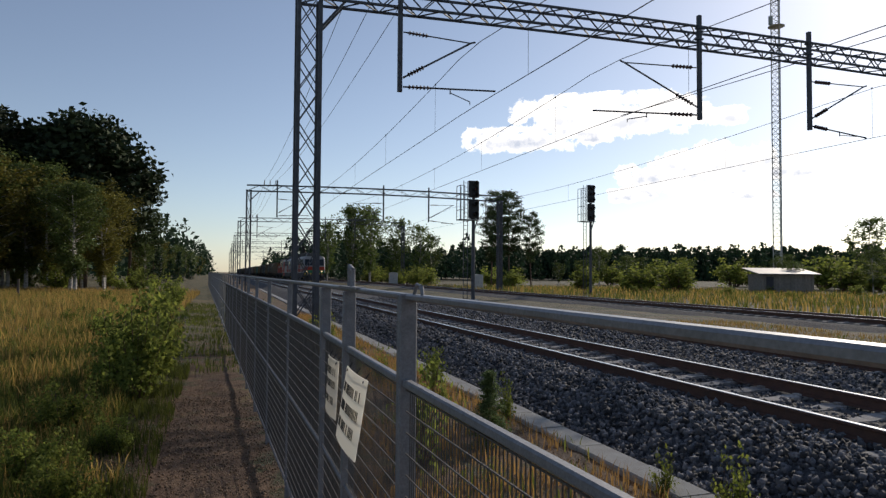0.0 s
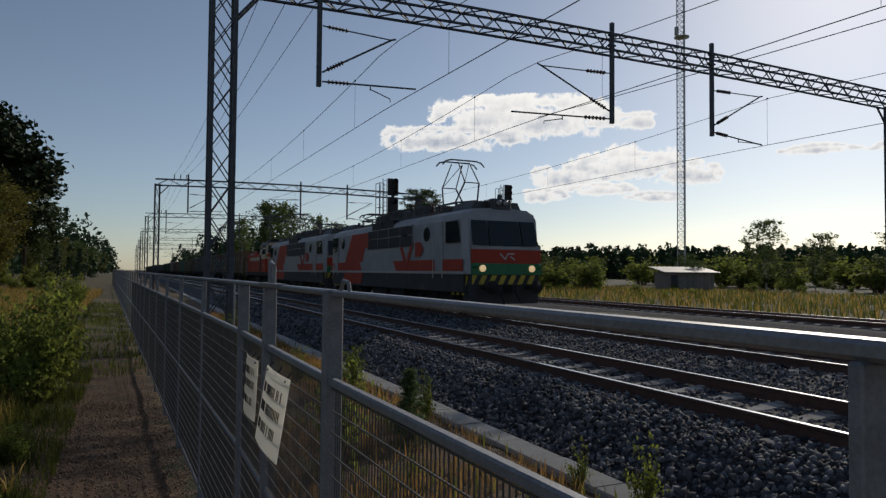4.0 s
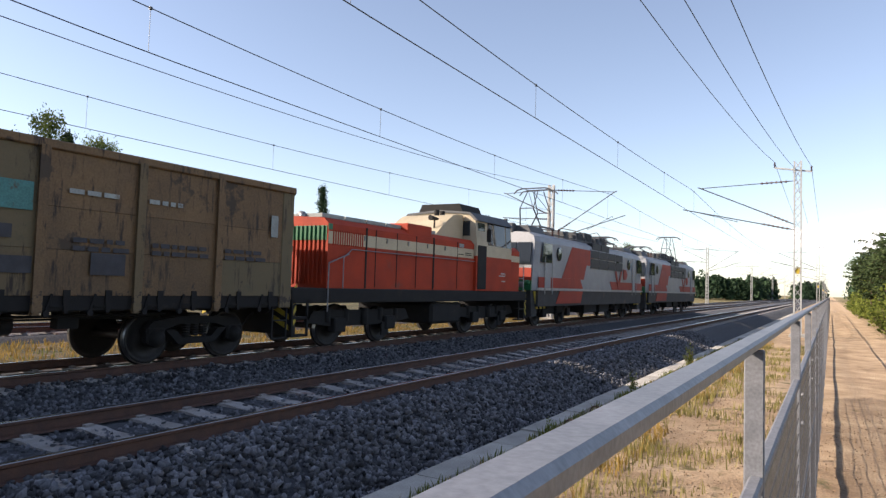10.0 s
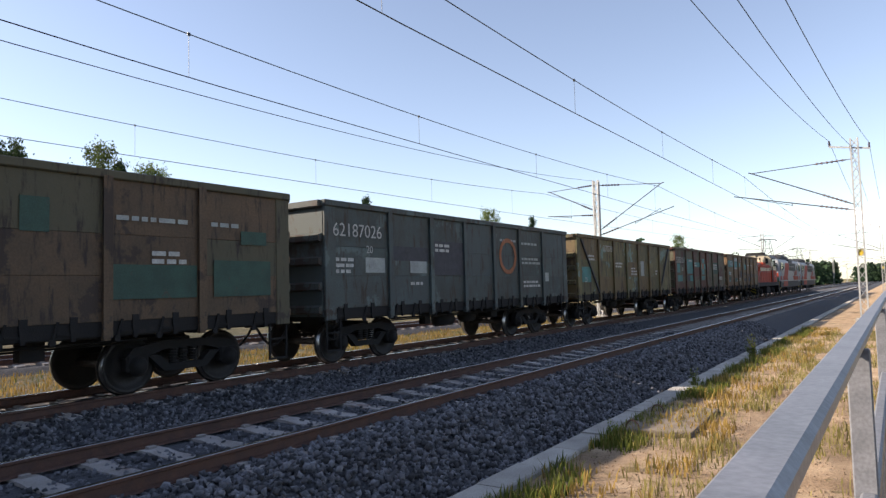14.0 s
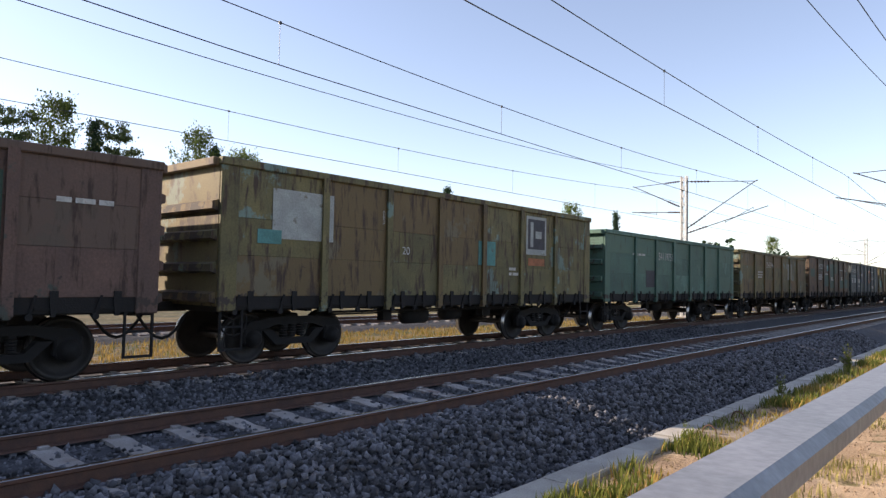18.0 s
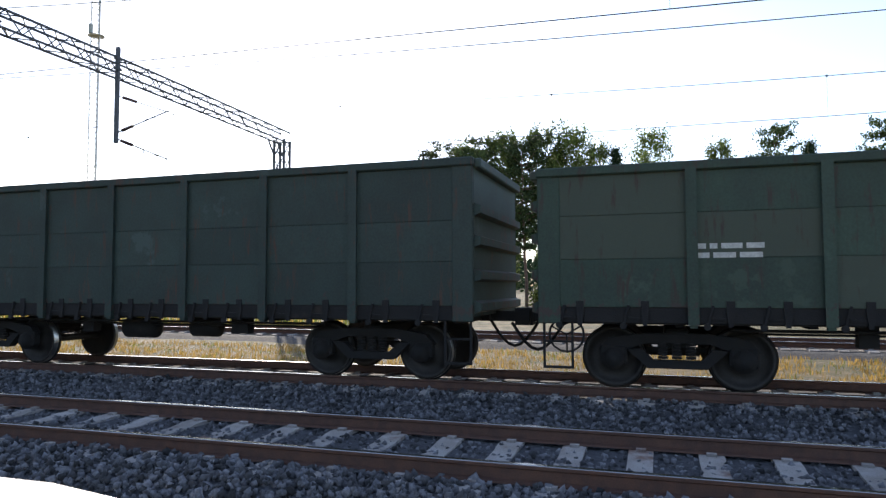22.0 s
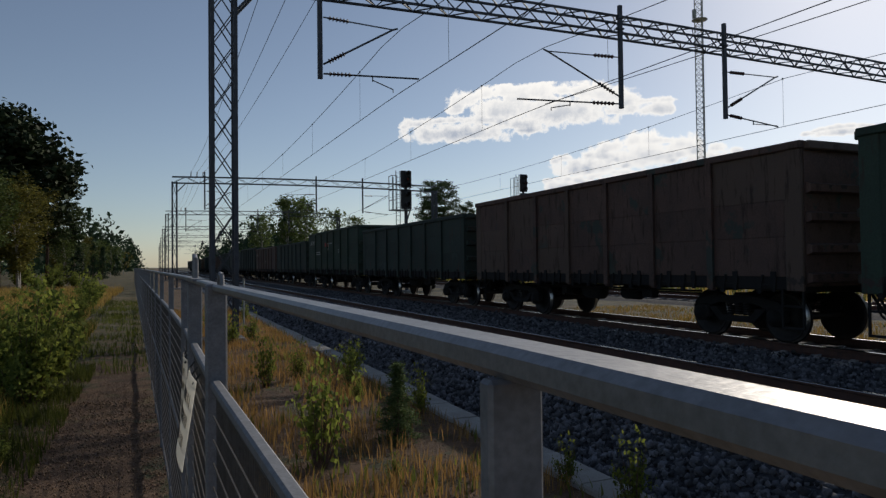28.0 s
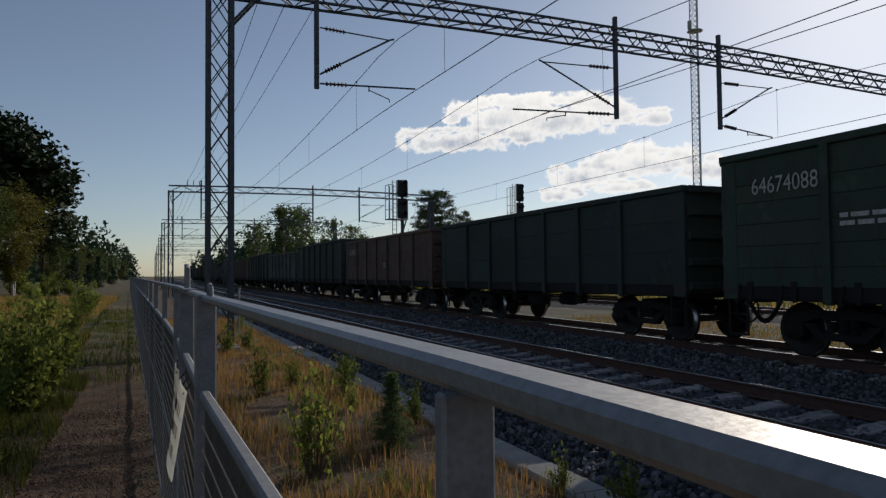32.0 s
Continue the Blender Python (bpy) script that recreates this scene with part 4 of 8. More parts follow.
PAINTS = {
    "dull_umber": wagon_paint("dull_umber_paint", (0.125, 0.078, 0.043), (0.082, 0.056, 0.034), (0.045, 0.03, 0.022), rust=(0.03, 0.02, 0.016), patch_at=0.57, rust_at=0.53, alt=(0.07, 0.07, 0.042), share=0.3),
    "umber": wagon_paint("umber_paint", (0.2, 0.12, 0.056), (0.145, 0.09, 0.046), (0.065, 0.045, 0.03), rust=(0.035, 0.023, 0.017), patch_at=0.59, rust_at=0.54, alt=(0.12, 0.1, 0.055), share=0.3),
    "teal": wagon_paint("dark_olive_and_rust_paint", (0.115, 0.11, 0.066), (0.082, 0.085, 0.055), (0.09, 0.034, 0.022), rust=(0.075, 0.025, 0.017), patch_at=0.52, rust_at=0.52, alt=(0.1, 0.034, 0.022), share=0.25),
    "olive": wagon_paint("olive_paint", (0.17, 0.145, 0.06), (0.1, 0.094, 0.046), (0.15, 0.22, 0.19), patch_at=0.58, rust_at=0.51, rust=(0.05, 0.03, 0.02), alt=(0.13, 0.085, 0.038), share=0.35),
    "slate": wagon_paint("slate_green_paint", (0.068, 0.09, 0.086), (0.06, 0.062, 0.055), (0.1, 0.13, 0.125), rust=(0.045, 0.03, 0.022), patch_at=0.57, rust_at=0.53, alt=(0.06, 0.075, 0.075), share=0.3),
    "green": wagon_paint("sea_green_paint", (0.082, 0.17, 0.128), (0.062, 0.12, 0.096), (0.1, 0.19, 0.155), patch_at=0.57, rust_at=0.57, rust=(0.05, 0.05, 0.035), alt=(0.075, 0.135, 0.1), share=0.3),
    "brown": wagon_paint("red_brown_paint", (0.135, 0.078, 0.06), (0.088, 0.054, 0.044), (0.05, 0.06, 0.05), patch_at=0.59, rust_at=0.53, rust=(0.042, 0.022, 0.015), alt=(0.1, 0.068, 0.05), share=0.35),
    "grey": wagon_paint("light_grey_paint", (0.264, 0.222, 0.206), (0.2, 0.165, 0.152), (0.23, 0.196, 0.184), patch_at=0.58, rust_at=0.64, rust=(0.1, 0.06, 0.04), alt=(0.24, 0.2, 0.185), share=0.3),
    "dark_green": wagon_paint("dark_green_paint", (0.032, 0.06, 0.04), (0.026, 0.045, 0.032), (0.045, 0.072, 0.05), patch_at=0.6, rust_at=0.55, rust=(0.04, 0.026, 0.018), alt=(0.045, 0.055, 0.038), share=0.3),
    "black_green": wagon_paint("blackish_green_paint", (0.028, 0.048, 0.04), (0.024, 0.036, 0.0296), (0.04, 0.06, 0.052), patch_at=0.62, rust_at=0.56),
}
YELLOW = material("stripe_yellow", (0.55, 0.33, 0.025), 0.65, 0, (0.42, 0.24, 0.02), 3, 40, 0.6, 0.08, dirt=(0.2, 0.12, 0.06), dirt_at=0.66)
TURQ = material("turquoise_patch", (0.07, 0.24, 0.23), 0.7, 0, (0.05, 0.16, 0.15), 2.5, 40, 0.6, 0.05, dirt=(0.09, 0.07, 0.05), dirt_scale=3.5, dirt_at=0.6)
GREENP = material("bottle_green_panel", (0.03, 0.08, 0.058), 0.7, 0, (0.022, 0.055, 0.042), 3, 40, 0.6, 0.05, dirt=(0.06, 0.045, 0.035), dirt_scale=3.5, dirt_at=0.6)
BOTTLE = material("bright_bottle_green", (0.03, 0.135, 0.088), 0.65, 0, (0.026, 0.1, 0.068), 2.5, 40, 0.6, 0.05, dirt=(0.05, 0.05, 0.035), dirt_scale=3, dirt_at=0.58)
RUSTP = material("rusty_repaint", (0.09, 0.04, 0.026), 0.75, 0, (0.06, 0.03, 0.022), 3, 40, 0.6, 0.08, dirt=(0.03, 0.045, 0.035), dirt_scale=4, dirt_at=0.56)
PALE = material("pale_patch", (0.34, 0.37, 0.35), 0.7, 0, (0.25, 0.27, 0.26), 3, 40, 0.6, 0.05, dirt=(0.12, 0.1, 0.07), dirt_scale=3.5, dirt_at=0.6)
DARKP = material("dark_patch", (0.05, 0.05, 0.06), 0.7, 0, bump=0.05)
REDP = material("red_patch", (0.5, 0.04, 0.03), 0.7, 0, bump=0.05)
ORANGE = material("orange_patch", (0.36, 0.13, 0.055), 0.7, 0, bump=0.05)

PITCH, BODY, HW = 13.64, 12.62, 1.62


def text_mesh(body, size, mat):
    cu = bpy.data.curves.new("lettering", "FONT")
    cu.body, cu.size, cu.extrude = body, size, 0.0
    ob = bpy.data.objects.new("lettering", cu)
    scene.collection.objects.link(ob)
    me = bpy.data.meshes.new_from_object(ob.evaluated_get(bpy.context.evaluated_depsgraph_get()))
    bpy.data.objects.remove(ob)
    me.materials.clear()
    me.materials.append(mat)
    return me


def wheel_geo():
    g = Geo()
    for s in (-1, 1):
        x = s * HALF_GAUGE
        prof = [(-0.07, 0.12), (-0.07, 0.4), (-0.09, 0.41), (-0.09, 0.5), (-0.06, 0.505), (-0.045, 0.478), (0.055, 0.47), (0.055, 0.41), (0.02, 0.39), (0.0, 0.2), (0.07, 0.14), (0.07, 0.06)]
        g.lathe([(a * s, r) for a, r in prof], (x, 0, 0.475), "x", 28)
    g.tube((-1.1, 0, 0.475), (1.1, 0, 0.475), 0.075, n=10)
    return g


WHEELSET = wheel_geo().mesh("wheelset", [WHEEL, TREAD])
WHEELSET.polygons.foreach_set("material_index", [int(0.455 < math.hypot(p.center.y, p.center.z - 0.475) < 0.49 and abs(p.normal.x) < 0.5) for p in WHEELSET.polygons])


def side_frame_geo():
    """Cast bogie side frame with its spring window and axle boxes."""
    g = Geo()
    for y in (-0.925, 0.925):
        g.lathe([(-0.12, 0.17), (0.1, 0.17), (0.13, 0.12), (0.15, 0.12)], (1.06, y, 0.475), "x", 14)
        g.soft(0.95, y - 0.2, 0.38, 1.14, y + 0.2, 0.68, 0.03)
    g.prism([(-1.15, 0.6), (-1.0, 0.78), (-0.45, 0.86), (0.45, 0.86), (1.0, 0.78), (1.15, 0.6), (0.75, 0.62), (0.42, 0.72), (-0.42, 0.72), (-0.75, 0.62)], 0.95, 1.12, "x")
    g.prism([(-0.72, 0.62), (-0.42, 0.34), (0.42, 0.34), (0.72, 0.62), (0.5, 0.62), (0.34, 0.46), (-0.34, 0.46), (-0.5, 0.62)], 0.95, 1.12, "x")
    for y in (-0.2, 0, 0.2):
        for k in range(5):
            g.lathe([(0, 0.075), (0.035, 0.075)], (1.03, y, 0.48 + 0.05 * k), "z", 10)
    return g


SIDE_FRAME = side_frame_geo().mesh("side_frame", BOGIE)
BOLSTER = Geo().soft(-1.0, -0.18, 0.62, 1.0, 0.18, 0.92, 0.03).box(-0.7, -0.95, 0.55, -0.62, 0.95, 0.62).box(0.62, -0.95, 0.55, 0.7, 0.95, 0.62).mesh("bolster", BOGIE)


def bogie(parent, y):
    b = part("bogie", BOLSTER, None, parent, m=pose(0, y, 0))
    for d in (-0.925, 0.925):
        part("wheelset", WHEELSET, None, b, m=pose(0, d, 0))
    part("side_frame", SIDE_FRAME, None, b)
    part("side_frame", SIDE_FRAME, None, b, m=pose(0, 0, 0, 0, 0, 180))
    return b


def coupler_geo():
    g = Geo()
    g.box(-0.09, -0.42, 0.96, 0.09, 0.3, 1.14)
    g.prism([(-0.2, -0.62), (0.06, -0.66), (0.2, -0.5), (0.12, -0.36), (-0.2, -0.36)], 0.9, 1.2, "z")
    for i in range(8):
        a, b = i / 8, (i + 1) / 8
        q = [(0.35 - 0.1 * t, 0.2 - 0.9 * t, 0.95 - 0.45 * math.sin(math.pi * t)) for t in (a, b)]
        g.tube(q[0], q[1], 0.028, n=6)
    return g


COUPLER = coupler_geo().mesh("coupler", BOGIE)
HANDWHEEL = Geo()
for i in range(16):
    a, b = 2 * math.pi * i / 16, 2 * math.pi * (i + 1) / 16
    HANDWHEEL.tube((0, 0.26 * math.cos(a), 0.26 * math.sin(a)), (0, 0.26 * math.cos(b), 0.26 * math.sin(b)), 0.018, n=6)
for i in range(3):
    a = 2 * math.pi * i / 3 + 0.5
    HANDWHEEL.tube((0, 0, 0), (0, 0.26 * math.cos(a), 0.26 * math.sin(a)), 0.014, n=6)
HANDWHEEL_MESH = HANDWHEEL.mesh("handbrake_wheel", BOGIE)
LADDER = Geo().bar((0, 0, 0.35), (0, 0, 1.3), 0.035).bar((0, 0.42, 0.35), (0, 0.42, 1.3), 0.035).bar((0, 0, 0.37), (0, 0.42, 0.37), 0.04).bar((0, 0, 0.75), (0, 0.42, 0.75), 0.03).bar((0, 0, 1.1), (0, 0.42, 1.1), 0.03)
LADDER_MESH = LADDER.mesh("step", BOGIE)


def underframe_geo():
    g = Geo()
    g.box(-0.18, 0.1, 0.98, 0.18, BODY - 0.1, 1.22)
    for s in (-1, 1):
        g.box(s * 1.52 - 0.06, 0.05, 1.02, s * 1.52 + 0.06, BODY - 0.05, 1.16)
    for i in range(8):
        y = 0.3 + (BODY - 0.6) * i / 7
        g.box(-1.5, y - 0.06, 0.98, 1.5, y + 0.06, 1.14)
    # brake cylinder, reservoirs, hopper catches, pipes
    g.lathe([(0, 0.18), (0.55, 0.18), (0.6, 0.1)], (-0.75, 5.3, 0.8), "y", 14)
    g.lathe([(0, 0.06), (0.08, 0.2), (0.75, 0.2), (0.83, 0.06)], (-0.85, 6.6, 0.78), "y", 14)
    g.box(-1.15, 4.4, 0.72, -0.95, 4.75, 1.0).box(-1.1, 8.0, 0.7, -0.9, 8.25, 1.0)
    g.tube((-1.2, 2.8, 0.93), (-1.2, 9.9, 0.93), 0.025).tube((-1.0, 3.0, 0.87), (-1.0, 9.6, 0.87), 0.018)
    return g


UNDER = underframe_geo().mesh("underframe", BOGIE)
HATCH_MESH = Geo().prism([(-0.06, 1.36), (0.05, 1.36), (0.05, 1.2), (0.025, 1.0), (-0.03, 1.0), (-0.06, 1.2)], -0.05, -0.005, "x").bar((-0.04, 0.22, 1.3), (-0.02, 0.3, 0.98), 0.035).bar((-0.02, 0.0, 1.1), (-0.03, 0.24, 1.12), 0.03).lathe([(0, 0.05), (0.05, 0.05)], (-0.06, 0.3, 1.0), "x", 8).mesh("hatch_catch", BOGIE)
BAYS = 7
RIBS = (0.0, 2.05, 3.75, 5.4, 7.05, 8.7, 10.42, BODY)


def wagon_shell(top):
    """Meshes of an open wagon body: side wall, end wall, rib, rim and floor."""
    d = {}
    d["side_wall"] = Geo().box(-0.01, 0.02, 1.15, 0.03, BODY - 0.02, top - 0.1)
    for i in range(BAYS):
        y0, y1 = RIBS[i] + 0.03, RIBS[i + 1] - 0.03
        rows = ((1.27, 1.97), (1.974, 2.62), (2.624, top - 0.14)) if top < 3.63 else ((1.27, 1.6), (1.61, 2.0), (2.01, 2.4), (2.41, 2.8), (2.81, 3.13), (3.14, top - 0.14))
        for k, (za, zb) in enumerate(rows):
            d["plate%d%d" % (i, k)] = Geo().soft(-0.03, y0, za, 0.02, y1, zb, 0.004 if top < 3.63 else 0.008)
    d["rib"] = Geo().prism([(-0.1, -0.075), (0.0, -0.055), (0.0, 0.055), (-0.1, 0.075)], 1.02, top - 0.1, "z").box(-0.08, -0.05, 0.98, 0.02, 0.05, 1.14)
    d["corner_post"] = Geo().soft(-0.05, 0, 1.02, 0.02, 0.34, top - 0.1, 0.015)
    d["rim"] = Geo().soft(-0.09, -0.02, top - 0.14, 0.07, BODY + 0.02, top, 0.02)
    end = Geo().box(-HW + 0.03, 0, 1.1, HW - 0.03, 0.05, top - 0.12)
    d["end_wall"] = end
    d["end_rib"] = Geo().prism([(0.0, -0.1), (-0.11, -0.06), (-0.11, 0.06), (0.0, 0.1)], -HW + 0.05, HW - 0.05, "x")
    d["end_rim"] = Geo().soft(-HW + 0.03, -0.12, top - 0.16, HW - 0.03, 0.06, top - 0.01, 0.02)
    d["sill"] = Geo().soft(-0.012, 0.04, 1.04, 0.03, BODY - 0.04, 1.29, 0.008)
    d["floor"] = Geo().box(-HW + 0.05, 0.05, 1.14, HW - 0.05, BODY - 0.05, 1.2)
    return d


SHELLS = {h: wagon_shell(h) for h in (3.36, 3.62, 3.64, 3.76)}
SHELL_MESHES = {}


def shell_mesh(top, nm, paint):
    key = (top, nm, paint)
    if key not in SHELL_MESHES:
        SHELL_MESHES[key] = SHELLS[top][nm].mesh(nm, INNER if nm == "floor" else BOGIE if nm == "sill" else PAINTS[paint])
    return SHELL_MESHES[key]


def wagon(k, paint, top, label, marks=(), brace=False):
    w = thing("gondola_wagon", label, "freight wagon", group="wagons of the train")
    for s in (-1, 1):
        r = pose(s * HW, 0, 0) if s < 0 else pose(HW, BODY, 0, 0, 0, 180)
        wall = part("side_wall", shell_mesh(top, "side_wall", paint), None, w, m=r)
        for i in range(1, BAYS):
            part("rib", shell_mesh(top, "rib", paint), None, wall, m=pose(0, RIBS[i], 0))
        for i in range(BAYS):
            for q in range(3 if top < 3.63 else 6):
                if s < 0 and k < 22:
                    part("plate", shell_mesh(top, "plate%d%d" % (i, q), paint), None, wall)
        part("corner_post", shell_mesh(top, "corner_post", paint), None, wall)
        part("corner_post", shell_mesh(top, "corner_post", paint), None, wall, m=pose(0, BODY - 0.34, 0))
        part("sill", shell_mesh(top, "sill", "dull_umber"), None, wall, "sooty side sill")
        part("rim", shell_mesh(top, "rim", paint), None, w, m=r)
        if brace:
            part("diagonal_brace", Geo().bar((-0.05, 0.35, top - 0.2), (-0.05, RIBS[1] - 0.05, 1.3), 0.09, 0.06), DARKP, wall)
            part("diagonal_brace", Geo().bar((-0.05, BODY - 0.35, top - 0.2), (-0.05, RIBS[6] + 0.05, 1.3), 0.09, 0.06), DARKP, wall)
    for em in (pose(0, 0, 0), pose(0, BODY, 0, 0, 0, 180)):
        end = part("end_wall", shell_mesh(top, "end_wall", paint), None, w, m=em)
        part("end_rim", shell_mesh(top, "end_rim", paint), None, end)
        for z in (1.25, 1.75, 2.3, 2.8):
            part("end_rib", shell_mesh(top, "end_rib", paint), None, end, m=pose(0, 0, z))
    part("floor", shell_mesh(top, "floor", paint), None, w)
    part("underframe", UNDER, None, w)
    for i in range(14 if k < 20 else 0):
        part("hatch_catch", HATCH_MESH, None, w, m=pose(-HW, RIBS[i // 2] + (RIBS[i // 2 + 1] - RIBS[i // 2]) * (0.3 if i % 2 == 0 else 0.72), 0))
    bogie(w, 1.98)
    bogie(w, BODY - 1.98)
    part("coupler", COUPLER, None, w)
    part("coupler", COUPLER, None, w, m=pose(0, BODY, 0, 0, 0, 180))
    part("handbrake_wheel", HANDWHEEL_MESH, None, w, m=pose(-1.5, BODY - 0.4, 0.85))
    part("step", LADDER_MESH, None, w, m=pose(-HW + 0.02, 0.05, 0))
    part("step", LADDER_MESH, None, w, m=pose(-HW + 0.02, BODY - 0.5, 0))
    for i, mk in enumerate(marks):
        mark(w, i + (20 if mk[0] == "text" else 0), *mk)
    return w


def room(y):
    """Free width between a mark's start and the next rib."""
    return y - max(r for r in RIBS if r < y - 0.2) - 0.13


def mark(w, layer, kind, y, z, a, b=0.0, mat=None):
    """Stencilled numbers and painted patches on the near side; y runs from the wagon's front end."""
    x = -HW - 0.034 - 0.0015 * layer
    if kind == "text":
        me = text_mesh(a, b, mat or WHITE)
        wide = max(v.co.x for v in me.vertices)
        k = min(1.0, room(y) / wide)
        part("lettering", me, None, w, m=pose(x, y, z) @ pose(0, 0, 0, 90, 0, -90) @ Matrix.Diagonal((k, 1, 1, 1)))
    elif kind == "bars":
        rs = random.Random(int(y * 97 + z * 31))
        a = min(a, room(y) - 0.25)
        for r in range(int(b)):
            q = 0.0
            while q < a:
                s = rs.uniform(0.1, 0.3)
                part("stencil_bar", Geo().box(x - 0.001, y - q - s, z - r * 0.13, x, y - q, z - r * 0.13 + 0.075), mat or WHITE, w)
                q += s + 0.05
    elif kind == "patch":
        part("paint_patch", Geo().box(x, y - a, z, x + 0.004, y, z + b), mat, w)
    elif kind == "slope":
        part("paint_patch", Geo().prism([(y, z), (y, z + b), (y - a, z + b + 0.95), (y - a, z + 1.0)], x, x + 0.004, "x"), mat, w)
    elif kind == "ring":
        g = Geo()
        for i in range(16):
            p, q = (2 * math.pi * j / 16 for j in (i, i + 1))
            g.bar((x, y + a * math.cos(p), z + a * math.sin(p)), (x, y + a * math.cos(q), z + a * math.sin(q)), 0.006, b)
        part("emblem", g, mat or WHITE, w)

# ---- locomotives ----
LGREY = material("loco_light_grey", (0.32, 0.328, 0.34), 0.5, 0.0, (0.26, 0.265, 0.275), 1.5, 40, 0.6, 0.04, dirt=(0.3, 0.28, 0.26), dirt_scale=0.8, dirt_at=0.64)
LRED = material("loco_red", (0.38, 0.036, 0.012), 0.65, 0.0, (0.3, 0.03, 0.012), 1.5, 40, 0.6, 0.04, dirt=(0.25, 0.06, 0.04), dirt_scale=1.1, dirt_at=0.64)
LGREEN = material("loco_green", (0.02, 0.17, 0.07), 0.5, 0, (0.018, 0.13, 0.055), 2, 40, 0.6, 0.04)
LSKIRT = material("loco_dark_skirt", (0.05, 0.05, 0.052), 0.7, 0.1, (0.032, 0.032, 0.034), 2, 40, 0.7, 0.1, dirt=(0.1, 0.07, 0.05), dirt_at=0.6)
LROOF = material("loco_roof_grey", (0.1, 0.105, 0.11), 0.65, 0.2, (0.065, 0.068, 0.072), 2, 40, 0.7, 0.1)
DARKGL = glass_material("dark_window_glass", (0.02, 0.025, 0.03))
GRILLE = material("grille_black", (0.025, 0.025, 0.028), 0.6, 0.3, bump=0.05)
HAZARD = material("hazard_yellow", (0.55, 0.42, 0.05), 0.6, 0, (0.4, 0.3, 0.04), 3, 40, 0.6, 0.05)
LAMP = material("headlamp_glow", (1.0, 0.7, 0.38), 0.3, 0, (1.0, 0.7, 0.38), emit=0.8, bump=0)
LAMPRIM = material("lamp_rim", (0.3, 0.3, 0.3), 0.35, 0.8, bump=0)
COPPER = material("roof_conductor", (0.22, 0.13, 0.07), 0.45, 0.8, bump=0)
DRED = material("diesel_red", (0.42, 0.036, 0.004), 0.75, 0, (0.31, 0.027, 0.004), 1.4, 40, 0.6, 0.05, dirt=(0.2, 0.05, 0.03), dirt_scale=0.9, dirt_at=0.66)
CREAM = material("diesel_cream", (0.52, 0.44, 0.3), 0.5, 0, (0.42, 0.35, 0.24), 1.6, 40, 0.6, 0.05, dirt=(0.3, 0.24, 0.17), dirt_at=0.66)
SOOT = material("sooty_frame", (0.016, 0.0145, 0.014), 0.85, 0.0, (0.01, 0.0095, 0.0095), 3, 40, 0.7, 0.2, dirt=(0.036, 0.027, 0.02), dirt_at=0.62)
LW = 1.58


def slab(pts, x, t=0.012):
    """A flat shape on the near side wall, outline in (y, z)."""
    g = Geo().prism(pts, x - t, x, "x")
    return g


def pantograph(parent, y, raised):
    g = Geo()
    z0, zt = 4.35, (6.15 if raised else 4.7)
    for s in (-1, 1):
        g.bar((s * 0.55, y - 0.9, z0), (s * 0.55, y + 0.9, z0), 0.07)
    g.bar((-0.6, y - 0.9, z0), (0.6, y - 0.9, z0), 0.06).bar((-0.6, y + 0.9, z0), (0.6, y + 0.9, z0), 0.06)
    if raised:
        for d in (-1, 1):
            for s in (-1, 1):
                g.tube((s * 0.5, y + d * 0.55, z0), (s * 0.32, y + d * 1.05, 5.15), 0.035)
                g.tube((s * 0.32, y + d * 1.05, 5.15), (s * 0.25, y + d * 0.32, zt - 0.08), 0.024)
            g.tube((-0.32, y + d * 1.05, 5.15), (0.32, y + d * 1.05, 5.15), 0.022)
            g.tube((-0.32, y + d * 1.05, 5.15), (0.25, y + d * 0.32, zt - 0.08), 0.015)
    else:
        for s in (-1, 1):
            g.tube((s * 0.5, y - 0.6, z0), (s * 0.4, y + 1.1, z0 + 0.18), 0.035).tube((s * 0.4, y + 1.1, z0 + 0.18), (s * 0.25, y - 0.3, z0 + 0.3), 0.025)
    for d in (-0.32, 0.32):
        q = [(-0.95, zt - 0.22), (-0.8, zt - 0.06), (-0.55, zt), (0.55, zt), (0.8, zt - 0.06), (0.95, zt - 0.22)]
        for a, b in zip(q, q[1:]):
            g.tube((a[0], y + d, a[1]), (b[0], y + d, b[1]), 0.03)
    p = part("pantograph", g, MAST, parent, "raised diamond pantograph" if raised else "folded pantograph")
    i = Geo()
    for s in (-1, 1):
        for d in (-0.8, 0.8):
            insulator(i, (s * 0.55, y + d, 3.98), (s * 0.55, y + d, z0 - 0.03), 0.09, 4)
    part("insulators", i, INSUL, p)


